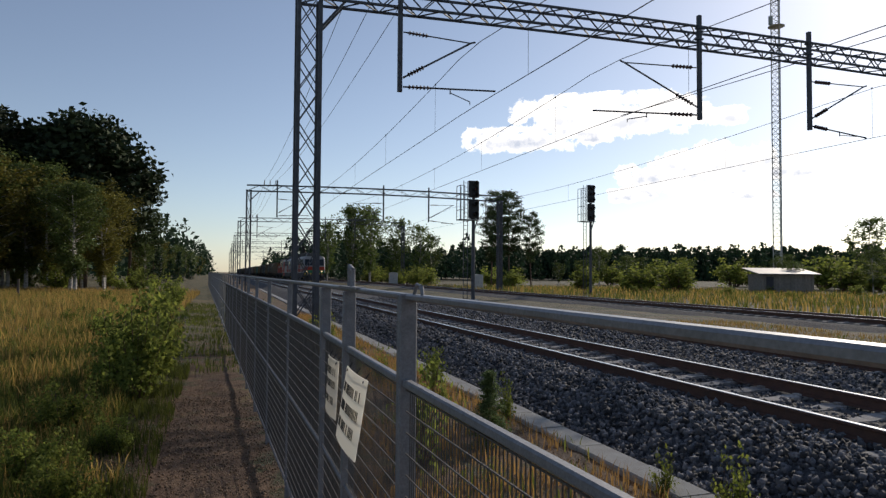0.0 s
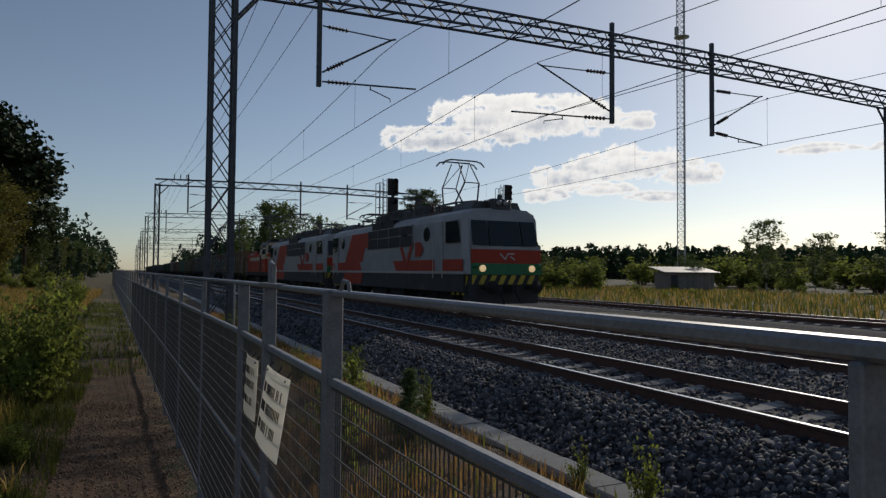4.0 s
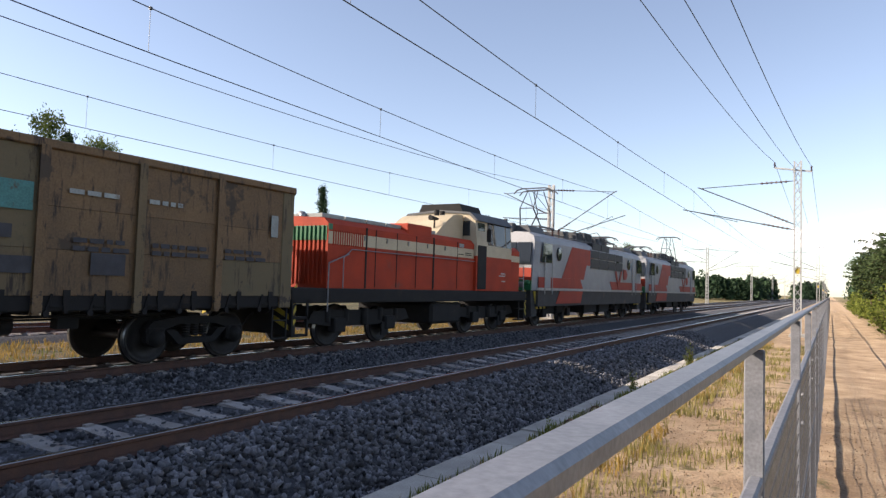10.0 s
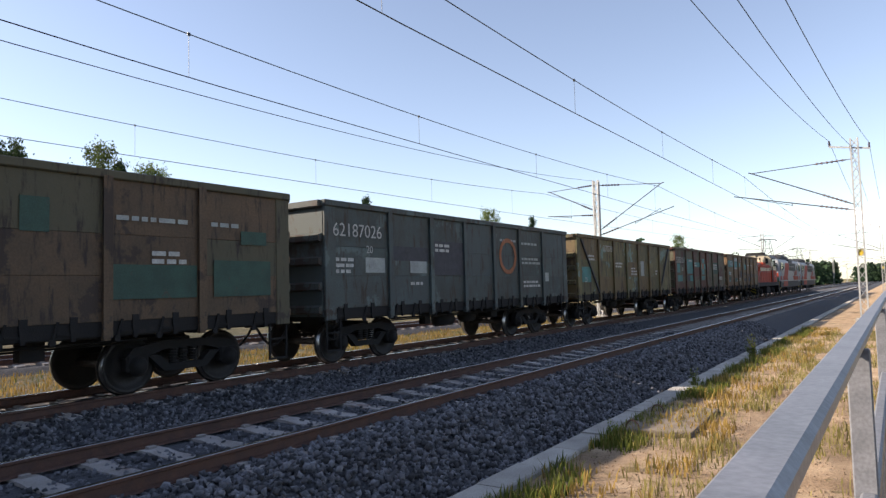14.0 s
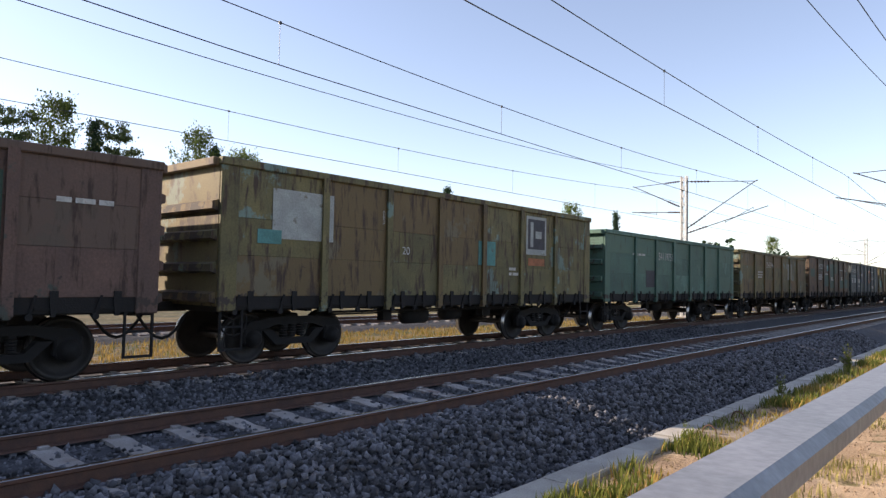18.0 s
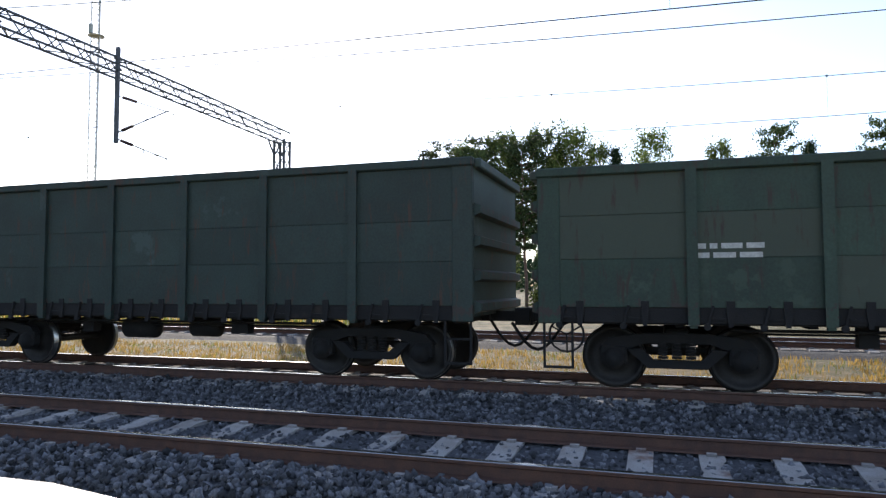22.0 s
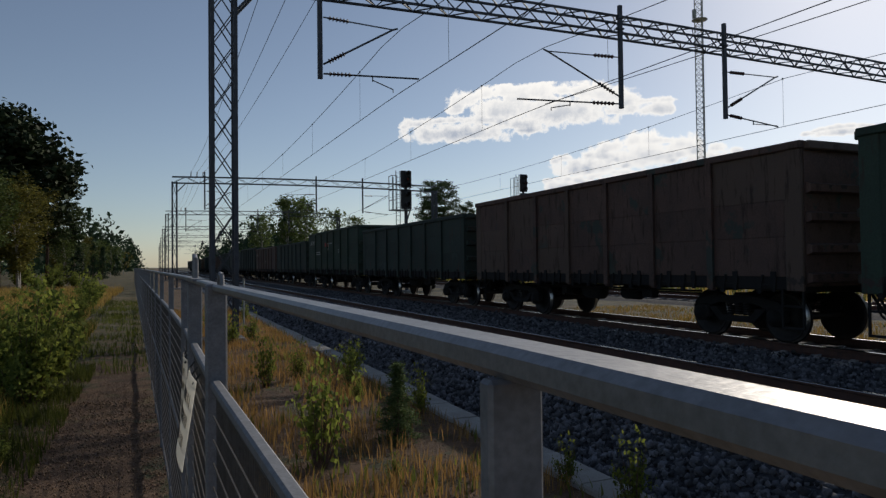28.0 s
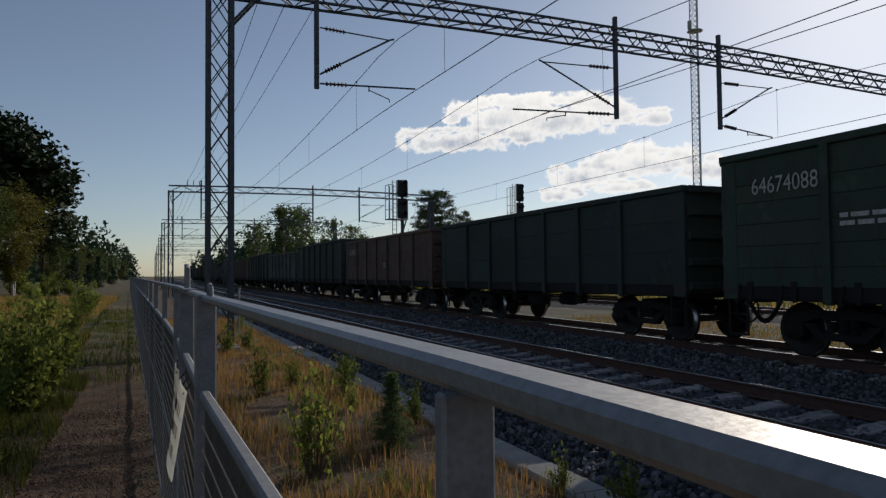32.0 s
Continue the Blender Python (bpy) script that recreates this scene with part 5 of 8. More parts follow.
def loco_bogie(parent, y, base=1.5):
    g = Geo()
    for s in (-1, 1):
        g.prism([(-2.1, 0.62), (-1.9, 0.9), (1.9, 0.9), (2.1, 0.62), (1.2, 0.5), (-1.2, 0.5)], s * 1.08 - 0.06, s * 1.08 + 0.06, "x")
        for d in (-base, base):
            g.soft(s * 1.15 - 0.12, d - 0.22, 0.36, s * 1.15 + 0.12, d + 0.22, 0.72, 0.03)
            g.lathe([(0, 0.09), (0.3, 0.09)], (s * 1.12, d - 0.35, 0.62), "z", 10).lathe([(0, 0.09), (0.3, 0.09)], (s * 1.12, d + 0.35, 0.62), "z", 10)
        g.lathe([(0, 0.12), (0.45, 0.12)], (s * 1.14, 0, 0.5), "z", 12)
        g.box(s * 1.2 - 0.02, -1.0, 0.2, s * 1.2 + 0.02, -0.7, 0.55)
    b = part("bogie", g, SOOT, parent, m=pose(0, y, 0))
    for d in (-base, base):
        part("wheelset", WHEELSET, None, b, m=pose(0, d, 0))


def electric_loco(label, pan_front, pan_rear):
    """Boxy two-cab electric: body y from 0.55 (front) to 18.4 (rear)."""
    L = 18.96
    e = thing("electric_locomotive", label, "locomotive", group="locomotives")
    body = Geo()
    section = [(-LW, 1.5), (-LW, 3.5), (-1.5, 3.72), (-1.2, 3.88), (0, 3.95), (1.2, 3.88), (1.5, 3.72), (LW, 3.5), (LW, 1.5)]
    n = len(section)

    def ring(y, sx=1.0, low=0.0):
        return [(x * sx, y, z) for x, z in section]
    cuts = [(0.62, 0.9), (0.95, 0.985), (1.6, 1.0), (17.35, 1.0), (18.0, 0.985), (18.33, 0.9)]
    vs = []
    for y, sx in cuts:
        for x, _, z in ring(y, sx):
            dz = z
            back = max(0.0, (z - 2.55)) * 0.28
            yy = y + (back if y < 1.0 else 0) - (back if y > 17.9 else 0)
            vs.append((x, yy, dz))
    fs = [(j * n + i, j * n + (i + 1) % n, (j + 1) * n + (i + 1) % n, (j + 1) * n + i) for j in range(len(cuts) - 1) for i in range(n)]
    fs += [tuple(range(n)), tuple(range((len(cuts) - 1) * n, len(cuts) * n))]
    body.add(vs, fs)
    part("body", body, LGREY, e)
    x = -LW
    # corrugated side panels
    ribs = Geo()
    for s in (-1, 1):
        for z in (1.72, 1.9, 2.08, 2.26, 2.44, 2.62, 2.8, 2.98, 3.16, 3.34):
            ribs.prism([(3.6, z), (15.2, z), (15.2, z + 0.035), (3.6, z + 0.035)], s * LW - 0.012, s * LW + 0.012, "x")
    part("corrugation", ribs, LGREY, e)
    for s in (-1, 1):
        xs = s * (LW + 0.015)
        t = 0.016
        part("red_band", slab([(0.95, 1.62), (7.5, 1.62), (7.9, 2.05), (0.95, 2.05)], xs + (t / 2), t), LRED, e)
        part("red_band", slab([(12.4, 1.62), (18.0, 1.62), (18.0, 2.05), (12.8, 2.05)], xs + (t / 2), t), LRED, e)
        part("red_stripe", slab([(12.3, 2.052), (15.3, 2.052), (14.0, 3.5), (11.0, 3.5), (11.0, 2.75), (11.9, 2.75)], xs + (t / 2), t), LRED, e)
        part("skirt_stripe", slab([(12.6, 0.95), (15.9, 0.95), (15.4, 1.5), (12.3, 1.5)], s * (LW - 0.02) + t / 2, 0.02), LRED, e)
        # machine-room windows and grilles, two rows
        for k in range(4):
            y0 = 5.6 + k * 1.45
            w = part("grille", slab([(y0, 2.66), (y0 + 1.36, 2.66), (y0 + 1.36, 3.1), (y0, 3.1)], xs + s * 0.012, 0.03), GRILLE, e)
            w = part("grille", slab([(y0, 3.16), (y0 + 1.36, 3.16), (y0 + 1.36, 3.52), (y0, 3.52)], xs + s * 0.012, 0.03), GRILLE, e)
            for d in (0, 1.36):
                part("mullion", Geo().box(xs - 0.03, y0 + d - 0.03, 2.62, xs + 0.03, y0 + d + 0.03, 3.56), LGREY, e)
        for k in range(2):
            y0 = 8.0 + k * 1.5
            part("roof_window", Geo().prism([(y0, 3.56), (y0 + 1.4, 3.56), (y0 + 1.4, 3.9), (y0, 3.9)], s * 1.42 - 0.14, s * 1.42 + 0.14, "x"), GRILLE, e)
        for y in (4.14, 6.5, 15.7):
            part("porthole", Geo().lathe([(0, 0.3), (s * 0.03, 0.3), (s * 0.035, 0.25)], (xs, y, 3.08), "x", 20), DARKGL, e, "round dark window")
        for y in (3.0, 17.0):
            d = part("cab_door", Geo().soft(xs - 0.015, y - 0.33, 1.62, xs + 0.015, y + 0.33, 3.5, 0.01), LGREY, e)
            for q in (-0.42, 0.42):
                part("handrail", Geo().tube((xs + s * 0.05, y + q, 1.35), (xs + s * 0.05, y + q, 2.9), 0.018, n=6), WHITE, d, "white handrail")
        part("cab_side_window", slab([(1.15, 2.66), (2.3, 2.66), (2.3, 3.45), (1.35, 3.45)], xs + s * 0.02, 0.03), DARKGL, e)
        part("cab_side_window", slab([(16.65 + 0.0, 2.66), (17.8, 2.66), (17.6, 3.45), (16.65, 3.45)], xs + s * 0.02, 0.03), DARKGL, e)
        part("white_line", slab([(0.8, 1.53), (18.2, 1.53), (18.2, 1.6), (0.8, 1.6)], xs + s * 0.004, 0.02), WHITE, e)
        # the operator's emblem as a plain angular chevron and a lozenge
        a = xs + s * 0.012
        part("emblem", slab([(7.15, 2.78), (6.85, 2.78), (6.3, 2.02), (5.75, 2.78), (5.45, 2.78), (6.3, 1.65)], a, 0.014), LRED, e, "large red angular emblem")
        part("emblem", slab([(5.3, 2.78), (4.75, 2.78), (4.45, 2.5), (4.75, 2.2), (5.3, 2.2)], a, 0.014), LRED, e, "large red angular emblem")
    part("skirt", Geo().box(-LW + 0.03, 1.0, 0.85, LW - 0.03, 17.9, 1.5), LSKIRT, e)
    # cab fronts
    for f in (0, 1):
        m = pose(0, 0, 0) if f == 0 else pose(0, L, 0, 0, 0, 180)
        holder = part("cab_front", Geo().box(-1.43, 0.55, 1.9, 1.43, 0.63, 2.4), LRED, e, m=m)
        part("green_band", Geo().box(-1.44, 0.54, 1.5, 1.44, 0.62, 1.9), LGREEN, holder)
        part("sill", Geo().box(-1.43, 0.56, 2.4, 1.43, 0.64, 2.52), LGREY, holder)
        for a, b in ((-1.35, -0.72), (-0.66, 0.66), (0.72, 1.35)):
            quad = [(a, 0.6, 2.56), (b, 0.6, 2.56), (b * 0.97, 0.86, 3.45), (a * 0.97, 0.86, 3.45)]
            pane = quad + [(x, y + 0.05, z) for x, y, z in quad]
            part("windscreen", Geo().add(pane, [(0, 1, 2, 3), (7, 6, 5, 4), (0, 4, 5, 1), (1, 5, 6, 2), (2, 6, 7, 3), (3, 7, 4, 0)]), DARKGL, holder)
        sk = part("front_skirt", Geo().prism([(0.62, 1.5), (0.72, 0.45), (1.3, 0.45), (1.3, 1.5)], -1.4, 1.4, "x"), LSKIRT, holder)
        hz = Geo()
        for i in range(7):
            a = -1.38 + i * 0.4
            hz.add([(a, 0.6, 1.48), (a + 0.2, 0.6, 1.48), (a + 0.05, 0.63, 1.15), (a - 0.15 if i else a, 0.63, 1.15)], [(0, 1, 2, 3)])
            hz.add([(a, 0.615, 1.48), (a + 0.2, 0.615, 1.48), (a + 0.05, 0.645, 1.15), (a - 0.15 if i else a, 0.645, 1.15)], [(0, 3, 2, 1)])
        part("hazard_stripes", hz, HAZARD, sk)
        for s in (-1, 1):
            for i in range(3):
                y0 = 0.85 + 0.42 * i
                part("hazard_stripe", Geo().prism([(y0, 1.46), (y0 + 0.2, 1.46), (y0 + 0.5, 0.75), (y0 + 0.3, 0.75)], s * 1.43 - 0.012, s * 1.43 + 0.012, "x"), HAZARD, sk)
        for s in (-1, 1):
            part("headlamp", Geo().lathe([(0, 0.12), (-0.06, 0.12), (-0.07, 0.09)], (s * 1.02, 0.54, 1.72), "y", 14), LAMPRIM if f else LAMP, holder, "round headlamp")
            part("tail_lamp", Geo().lathe([(0, 0.1), (-0.08, 0.1)], (s * 1.3, 0.54, 1.82), "y", 12), LGREEN, holder)
            part("buffer", Geo().lathe([(0.9, 0.1), (0.1, 0.1), (0.08, 0.22), (0.0, 0.24)], (s * 0.9, 0, 1.06), "y", 16), SOOT, holder)
        for s in (-1, 1):
            part("roof_lamp", Geo().lathe([(0, 0.11), (-0.05, 0.11), (-0.06, 0.08)], (s * 0.14, 0.95, 4.12), "y", 12), LAMPRIM, holder)
        part("lamp_box", Geo().soft(-0.42, 0.97, 3.85, 0.42, 1.3, 4.28, 0.05), LROOF, holder)
        part("horn", Geo().tube((-0.5, 0.9, 4.15), (-0.5, 1.4, 4.2), 0.07, 0.03), LROOF, holder)
        part("antenna", Geo().box(-0.06, 1.05, 4.25, 0.06, 1.2, 4.45), LROOF, holder)
        part("roof_hatch", Geo().prism([(-1.1, 3.8), (-0.9, 4.2), (0.9, 4.2), (1.1, 3.8)], 1.35, 3.0, "y"), LROOF, holder)
        part("coupling", Geo().box(-0.1, 0.05, 0.85, 0.1, 0.8, 1.15).tube((0.3, 0.5, 0.9), (0.35, 0.15, 0.5), 0.03).tube((-0.3, 0.5, 0.9), (-0.35, 0.15, 0.5), 0.03), SOOT, holder)
        part("front_emblem", Geo().bar((-0.3, 0.535, 2.25), (-0.1, 0.535, 2.05), 0.02, 0.05).bar((-0.1, 0.535, 2.05), (0.02, 0.535, 2.25), 0.02, 0.05).bar((0.02, 0.535, 2.25), (0.3, 0.535, 2.25), 0.02, 0.05).bar((0.12, 0.535, 2.15), (0.3, 0.535, 2.05), 0.02, 0.05), WHITE, holder)
    # roof equipment
    for y0, y1, h, w in ((6.3, 7.4, 4.45, 0.9), (7.7, 8.4, 4.35, 1.0), (9.0, 10.1, 4.5, 0.95), (10.6, 11.6, 4.4, 1.0), (12.2, 12.8, 4.35, 0.8)):
        b = part("roof_box", Geo().prism([(-w, 3.85), (-w + 0.12, h), (w - 0.12, h), (w, 3.85)], y0, y1, "y"), LROOF, e)
        lv = Geo()
        for i in range(5):
            lv.box(-w + 0.02, y0 + 0.1 + (y1 - y0 - 0.2) * i / 5, 4.0, -w + 0.12, y0 + 0.16 + (y1 - y0 - 0.2) * i / 5, h - 0.06)
        part("louvre", lv, LROOF, b)
    ins = Geo()
    for y in (5.9, 6.1, 8.55, 8.75, 10.3, 11.8, 12.0, 13.0):
        for x in (-0.55, 0.45):
            insulator(ins, (x, y, 3.9), (x, y, 4.42), 0.1, 4)
    part("roof_insulators", ins, INSUL, e)
    part("roof_conductor", wire([(0.45, 3.8, 4.5), (0.45, 6.0, 4.62), (0.45, 8.6, 4.5), (0.45, 10.3, 4.6), (0.45, 11.9, 4.48), (0.45, 14.5, 4.5)], 0.03), COPPER, e)
    part("roof_conductor", wire([(-0.55, 4.8, 4.5), (-0.55, 6.0, 4.5), (-0.55, 7.0, 4.75), (-0.55, 8.6, 4.5), (-0.55, 10.3, 4.55), (-0.55, 12.9, 4.5)], 0.022), COPPER, e)
    part("roof_rail", Geo().bar((-1.35, 3.2, 3.92), (-1.35, 15.8, 3.92), 0.05).bar((1.35, 3.2, 3.92), (1.35, 15.8, 3.92), 0.05), LROOF, e)
    pantograph(e, 4.4, pan_front)
    pantograph(e, 14.6, pan_rear)
    loco_bogie(e, 4.0)
    loco_bogie(e, 14.9)
    part("battery_box", Geo().soft(-1.35, 7.2, 0.45, -0.5, 8.9, 0.95, 0.03), SOOT, e)
    part("battery_box", Geo().soft(-1.35, 9.4, 0.45, -0.5, 11.4, 0.95, 0.03), SOOT, e)
    part("air_tank", Geo().lathe([(0, 0.22), (1.2, 0.22)], (1.0, 8, 0.7), "y", 14), SOOT, e)
    return e


def diesel_loco(label):
    """Centre-cab diesel, short hood to the front: nose y 0.65, cab 1.8 to 4.45, long hood to 12.1."""
    d = thing("diesel_locomotive", label, "locomotive", group="locomotives")
    part("frame", Geo().soft(-1.5, 0.35, 1.1, 1.5, 12.9, 1.45, 0.02), SOOT, d)
    hw = 1.42
    hood = part("long_hood", Geo().prism([(-hw, 1.45), (-hw, 3.0), (-1.28, 3.14), (0, 3.22), (1.28, 3.14), (hw, 3.0), (hw, 1.45)], 4.5, 11.7, "y"), DRED, d)
    part("cream_band", Geo().box(-hw - 0.008, 4.52, 2.52, hw + 0.008, 11.69, 2.82), CREAM, hood)
    for y in (5.6, 6.98, 7.95, 8.9, 9.85):
        for s in (-1, 1):
            part("door_seam", Geo().box(s * hw - 0.012, y - 0.01, 1.5, s * hw + 0.012, y + 0.01, 3.0), SOOT, hood)
    for g in (Geo().box(-hw - 0.014, 10.22, 1.46, hw + 0.014, 10.28, 3.02), Geo().box(-hw - 0.014, 7.0, 1.46, hw + 0.014, 7.05, 3.02)):
        part("hood_joint", g, SOOT, hood)
    for i in range(14):
        y = 10.4 + i * 0.085
        for s in (-1, 1):
            part("grille_slat", Geo().box(s * hw - 0.02, y, 2.5, s * hw + 0.02, y + 0.035, 2.86), DRED, hood)
    for y in (6.35, 7.35, 8.35, 9.35, 10.3):
        part("door_latch", Geo().box(-hw - 0.03, y, 2.68, -hw, y + 0.05, 2.8), LAMPRIM, hood)
    part("louvre", Geo().box(-hw - 0.016, 4.7, 2.6, -hw, 5.1, 2.625).box(-hw - 0.016, 4.7, 2.66, -hw, 5.1, 2.685).box(-hw - 0.016, 5.2, 2.6, -hw, 5.55, 2.625), SOOT, hood)
    part("air_intake", Geo().soft(-hw + 0.02, 7.1, 3.0, hw - 0.02, 8.35, 3.34, 0.03), DRED, hood)
    part("exhaust_housing", Geo().prism([(6.35, 3.15), (5.5, 3.75), (5.2, 3.92), (4.9, 3.98), (4.55, 3.98), (4.55, 3.15)], -1.0, 1.0, "x"), CREAM, d)
    for y in (4.75, 5.1):
        part("exhaust_pipe", Geo().tube((-0.3, y, 3.85), (-0.3, y, 4.12), 0.09, n=10), SOOT, d)
    part("horn", Geo().tube((-0.75, 5.95, 3.3), (-0.75, 5.95, 3.72), 0.03).tube((-0.75, 5.75, 3.74), (-0.75, 6.2, 3.74), 0.04, 0.09), SOOT, d)
    part("bell", Geo().lathe([(0, 0.12), (0.16, 0.1), (0.22, 0.04)], (-0.6, 6.5, 3.2), "z", 10), PALE, d)
    # rear grille end in green and red, handrails
    en = Geo()
    for i in range(20):
        x = -1.3 + i * 0.135
        en.box(x, 11.7, 1.55, x + 0.05, 11.73, 2.6)
    part("end_grille", en, DRED, hood)
    en = Geo()
    for i in range(20):
        x = -1.3 + i * 0.135
        en.box(x, 11.7, 2.6, x + 0.05, 11.74, 2.95)
    part("end_grille", en.box(-1.38, 11.698, 2.6, 1.38, 11.71, 2.95), LGREEN, hood, "green painted grille")
    part("green_corner", Geo().box(-hw - 0.012, 11.56, 2.86, -hw + 0.01, 11.7, 3.0), LGREEN, hood)
    for s in (-1, 1):
        part("end_lamp", Geo().lathe([(0, 0.13), (0.08, 0.13)], (s * 0.5, 11.6, 3.2), "y", 12), LAMPRIM, hood)
    # cab
    cw = 1.52
    cab = part("cab", Geo().prism([(-cw, 1.45), (-cw, 2.62), (cw, 2.62), (cw, 1.45)], 1.8, 4.5, "y"), DRED, d)
    part("cab_upper", Geo().prism([(-cw, 2.62), (-cw, 2.98), (-1.45, 3.85), (-1.2, 4.05), (0, 4.15), (1.2, 4.05), (1.45, 3.85), (cw, 2.98), (cw, 2.62)], 1.8, 4.5, "y"), CREAM, cab, "cream upper cab")
    for i in range(6):
        part("roof_panel", Geo().soft(-1.15, 6.5 + 0.86 * i, 3.16, 1.15, 7.32 + 0.86 * i, 3.27, 0.015), PALE, hood, "dented grey roof panel")
    part("cab_roof", Geo().prism([(-1.56, 3.8), (-1.25, 4.1), (0, 4.2), (1.25, 4.1), (1.56, 3.8), (1.45, 3.8), (1.2, 4.03), (0, 4.12), (-1.2, 4.03), (-1.45, 3.8)], 1.76, 4.54, "y"), LROOF, cab)
    part("roof_fan_box", Geo().prism([(-0.9, 4.1), (-0.75, 4.42), (0.75, 4.42), (0.9, 4.1)], 3.0, 4.4, "y"), SOOT, cab)
    for s in (-1, 1):
        for y0, y1 in ((1.86, 2.25), (2.32, 3.2), (3.27, 3.66)):
            part("window", Geo().add([(s * (cw + 0.012), y0, 3.02), (s * (cw + 0.012), y1, 3.02), (s * (cw - 0.055), y1, 3.8), (s * (cw - 0.055), y0, 3.8), (s * (cw - 0.03), y0, 3.02), (s * (cw - 0.03), y1, 3.02), (s * (cw - 0.1), y1, 3.8), (s * (cw - 0.1), y0, 3.8)], [(0, 1, 2, 3), (7, 6, 5, 4), (0, 4, 5, 1), (1, 5, 6, 2), (2, 6, 7, 3), (3, 7, 4, 0)]), DARKGL, cab)
        # black slab for the recessed doorway, its shade painted as colour
        part("door", Geo().soft(s * (cw - 0.02) - 0.04, 3.8, 1.5, s * (cw - 0.02) + 0.04, 4.42, 2.98, 0.01), SOOT, cab)
        part("door_window", Geo().soft(s * (cw - 0.1) - 0.06, 3.86, 3.02, s * (cw - 0.1) + 0.06, 4.38, 3.75, 0.02), DARKGL, cab)
        part("mirror", Geo().soft(s * 1.72 - 0.08, 4.0, 3.1, s * 1.72 + 0.08, 4.05, 3.55, 0.02), SOOT, cab)
    for xa, xb, ya, za in ((-1.25, -0.9, 4.48, 3.3), (0.9, 1.25, 4.48, 3.3), (-1.3, -0.05, 1.77, 3.15), (0.05, 1.3, 1.77, 3.15)):
        part("window", Geo().soft(xa, ya, za, xb, ya + 0.05, 3.8, 0.01), DARKGL, cab)
    # short hood
    nose = part("short_hood", Geo().prism([(-1.4, 1.45), (-1.4, 2.95), (-1.25, 3.1), (1.25, 3.1), (1.4, 2.95), (1.4, 1.45)], 0.85, 1.8, "y"), DRED, d)
    part("cream_band", Geo().box(-1.408, 0.842, 2.55, 1.408, 1.79, 2.78), CREAM, nose)
    part("green_front", Geo().box(-1.2, 0.83, 1.5, 1.2, 0.85, 2.2), LGREEN, nose)
    for y in (0.3, 12.95):
        for x in (-1.35, 0.75):
            rails = Geo().tube((x, y, 1.4), (x, y, 2.45), 0.02).tube((x + 0.6, y, 1.4), (x + 0.6, y, 2.45), 0.02)
            for z in (1.95, 2.45):
                rails.tube((x, y, z), (x + 0.6, y, z), 0.02)
            part("end_railing", rails, WHITE, d)
    hr = Geo().tube((-1.5, 11.0, 2.3), (-1.52, 11.75, 2.05), 0.016).tube((-1.52, 11.75, 2.05), (-1.52, 11.75, 0.9), 0.016)
    part("side_handrail", hr, GALV, d)
    part("side_handrail", Geo().tube((-1.5, 4.6, 2.42), (-1.5, 10.9, 2.42), 0.013).tube((-1.5, 10.9, 2.42), (-1.5, 11.2, 2.2), 0.013).tube((-1.5, 11.2, 2.2), (-1.5, 11.2, 1.45), 0.013), GALV, d)
    for y in (0.55, 12.4):
        st = Geo().box(-1.5, y - 0.05, 0.35, -1.25, y + 0.45, 0.4).box(-1.5, y - 0.05, 0.75, -1.25, y + 0.45, 0.8).box(-1.5, y - 0.05, 0.35, -1.46, y, 1.2).box(-1.5, y + 0.42, 0.35, -1.46, y + 0.47, 1.2)
        part("steps", st, SOOT, d)
    for f in (0, 1):
        m = pose(0, 0, 0) if f == 0 else pose(0, 13.1, 0, 0, 0, 180)
        beam = part("buffer_beam", Geo().box(-1.45, 0.25, 0.4, 1.45, 0.4, 1.45), SOOT, d, m=m)
        hz = Geo()
        for s in (-1, 1):
            for i in range(4):
                z0 = 0.5 + i * 0.24
                part("hazard_stripe", Geo().add([(s * 1.4, 0.24, z0), (s * 0.95, 0.24, z0 + 0.2), (s * 0.95, 0.24, z0 + 0.32), (s * 1.4, 0.24, z0 + 0.12), (s * 1.4, 0.252, z0), (s * 0.95, 0.252, z0 + 0.2), (s * 0.95, 0.252, z0 + 0.32), (s * 1.4, 0.252, z0 + 0.12)], [(0, 1, 2, 3), (7, 6, 5, 4), (0, 4, 5, 1), (2, 6, 7, 3)]), HAZARD, beam)
                part("hazard_stripe", Geo().prism([(0.26, z0), (0.4, z0 + 0.2), (0.4, z0 + 0.32), (0.26, z0 + 0.12)], s * 1.45 - 0.01, s * 1.45 + 0.01, "x"), HAZARD, beam)
        for s in (-1, 1):
            part("buffer", Geo().lathe([(0.3, 0.1), (0.05, 0.1), (0.04, 0.2), (-0.05, 0.22)], (s * 0.9, 0, 1.06), "y", 14), SOOT, beam)
        part("coupling", Geo().box(-0.1, -0.2, 0.9, 0.1, 0.4, 1.15).tube((0.35, 0.2, 0.85), (0.4, -0.25, 0.5), 0.03), SOOT, beam)
    tank = Geo().soft(-1.4, 5.2, 0.42, 1.4, 7.0, 1.05, 0.08)
    part("fuel_tank", tank, SOOT, d)
    loco_bogie(d, 2.9, 1.05)
    loco_bogie(d, 9.9, 1.05)
    part("number_panel", Geo().box(-hw - 0.014, 5.2, 2.84, -hw, 5.5, 2.96), PALE, hood)
    for z, a in ((2.05, 0.35), (1.97, 0.5), (1.78, 0.3)):
        part("stencil_bar", Geo().box(-cw - 0.013, 2.3, z, -cw, 2.3 + a, z + 0.04), WHITE, cab)
    d.scale = (1, 1.05, 1)
    return d

# ---- the train: locomotives, then wagons, front end first ----
def digits(y, z, s, size=0.5):
    return ("text", y, z, s, size)


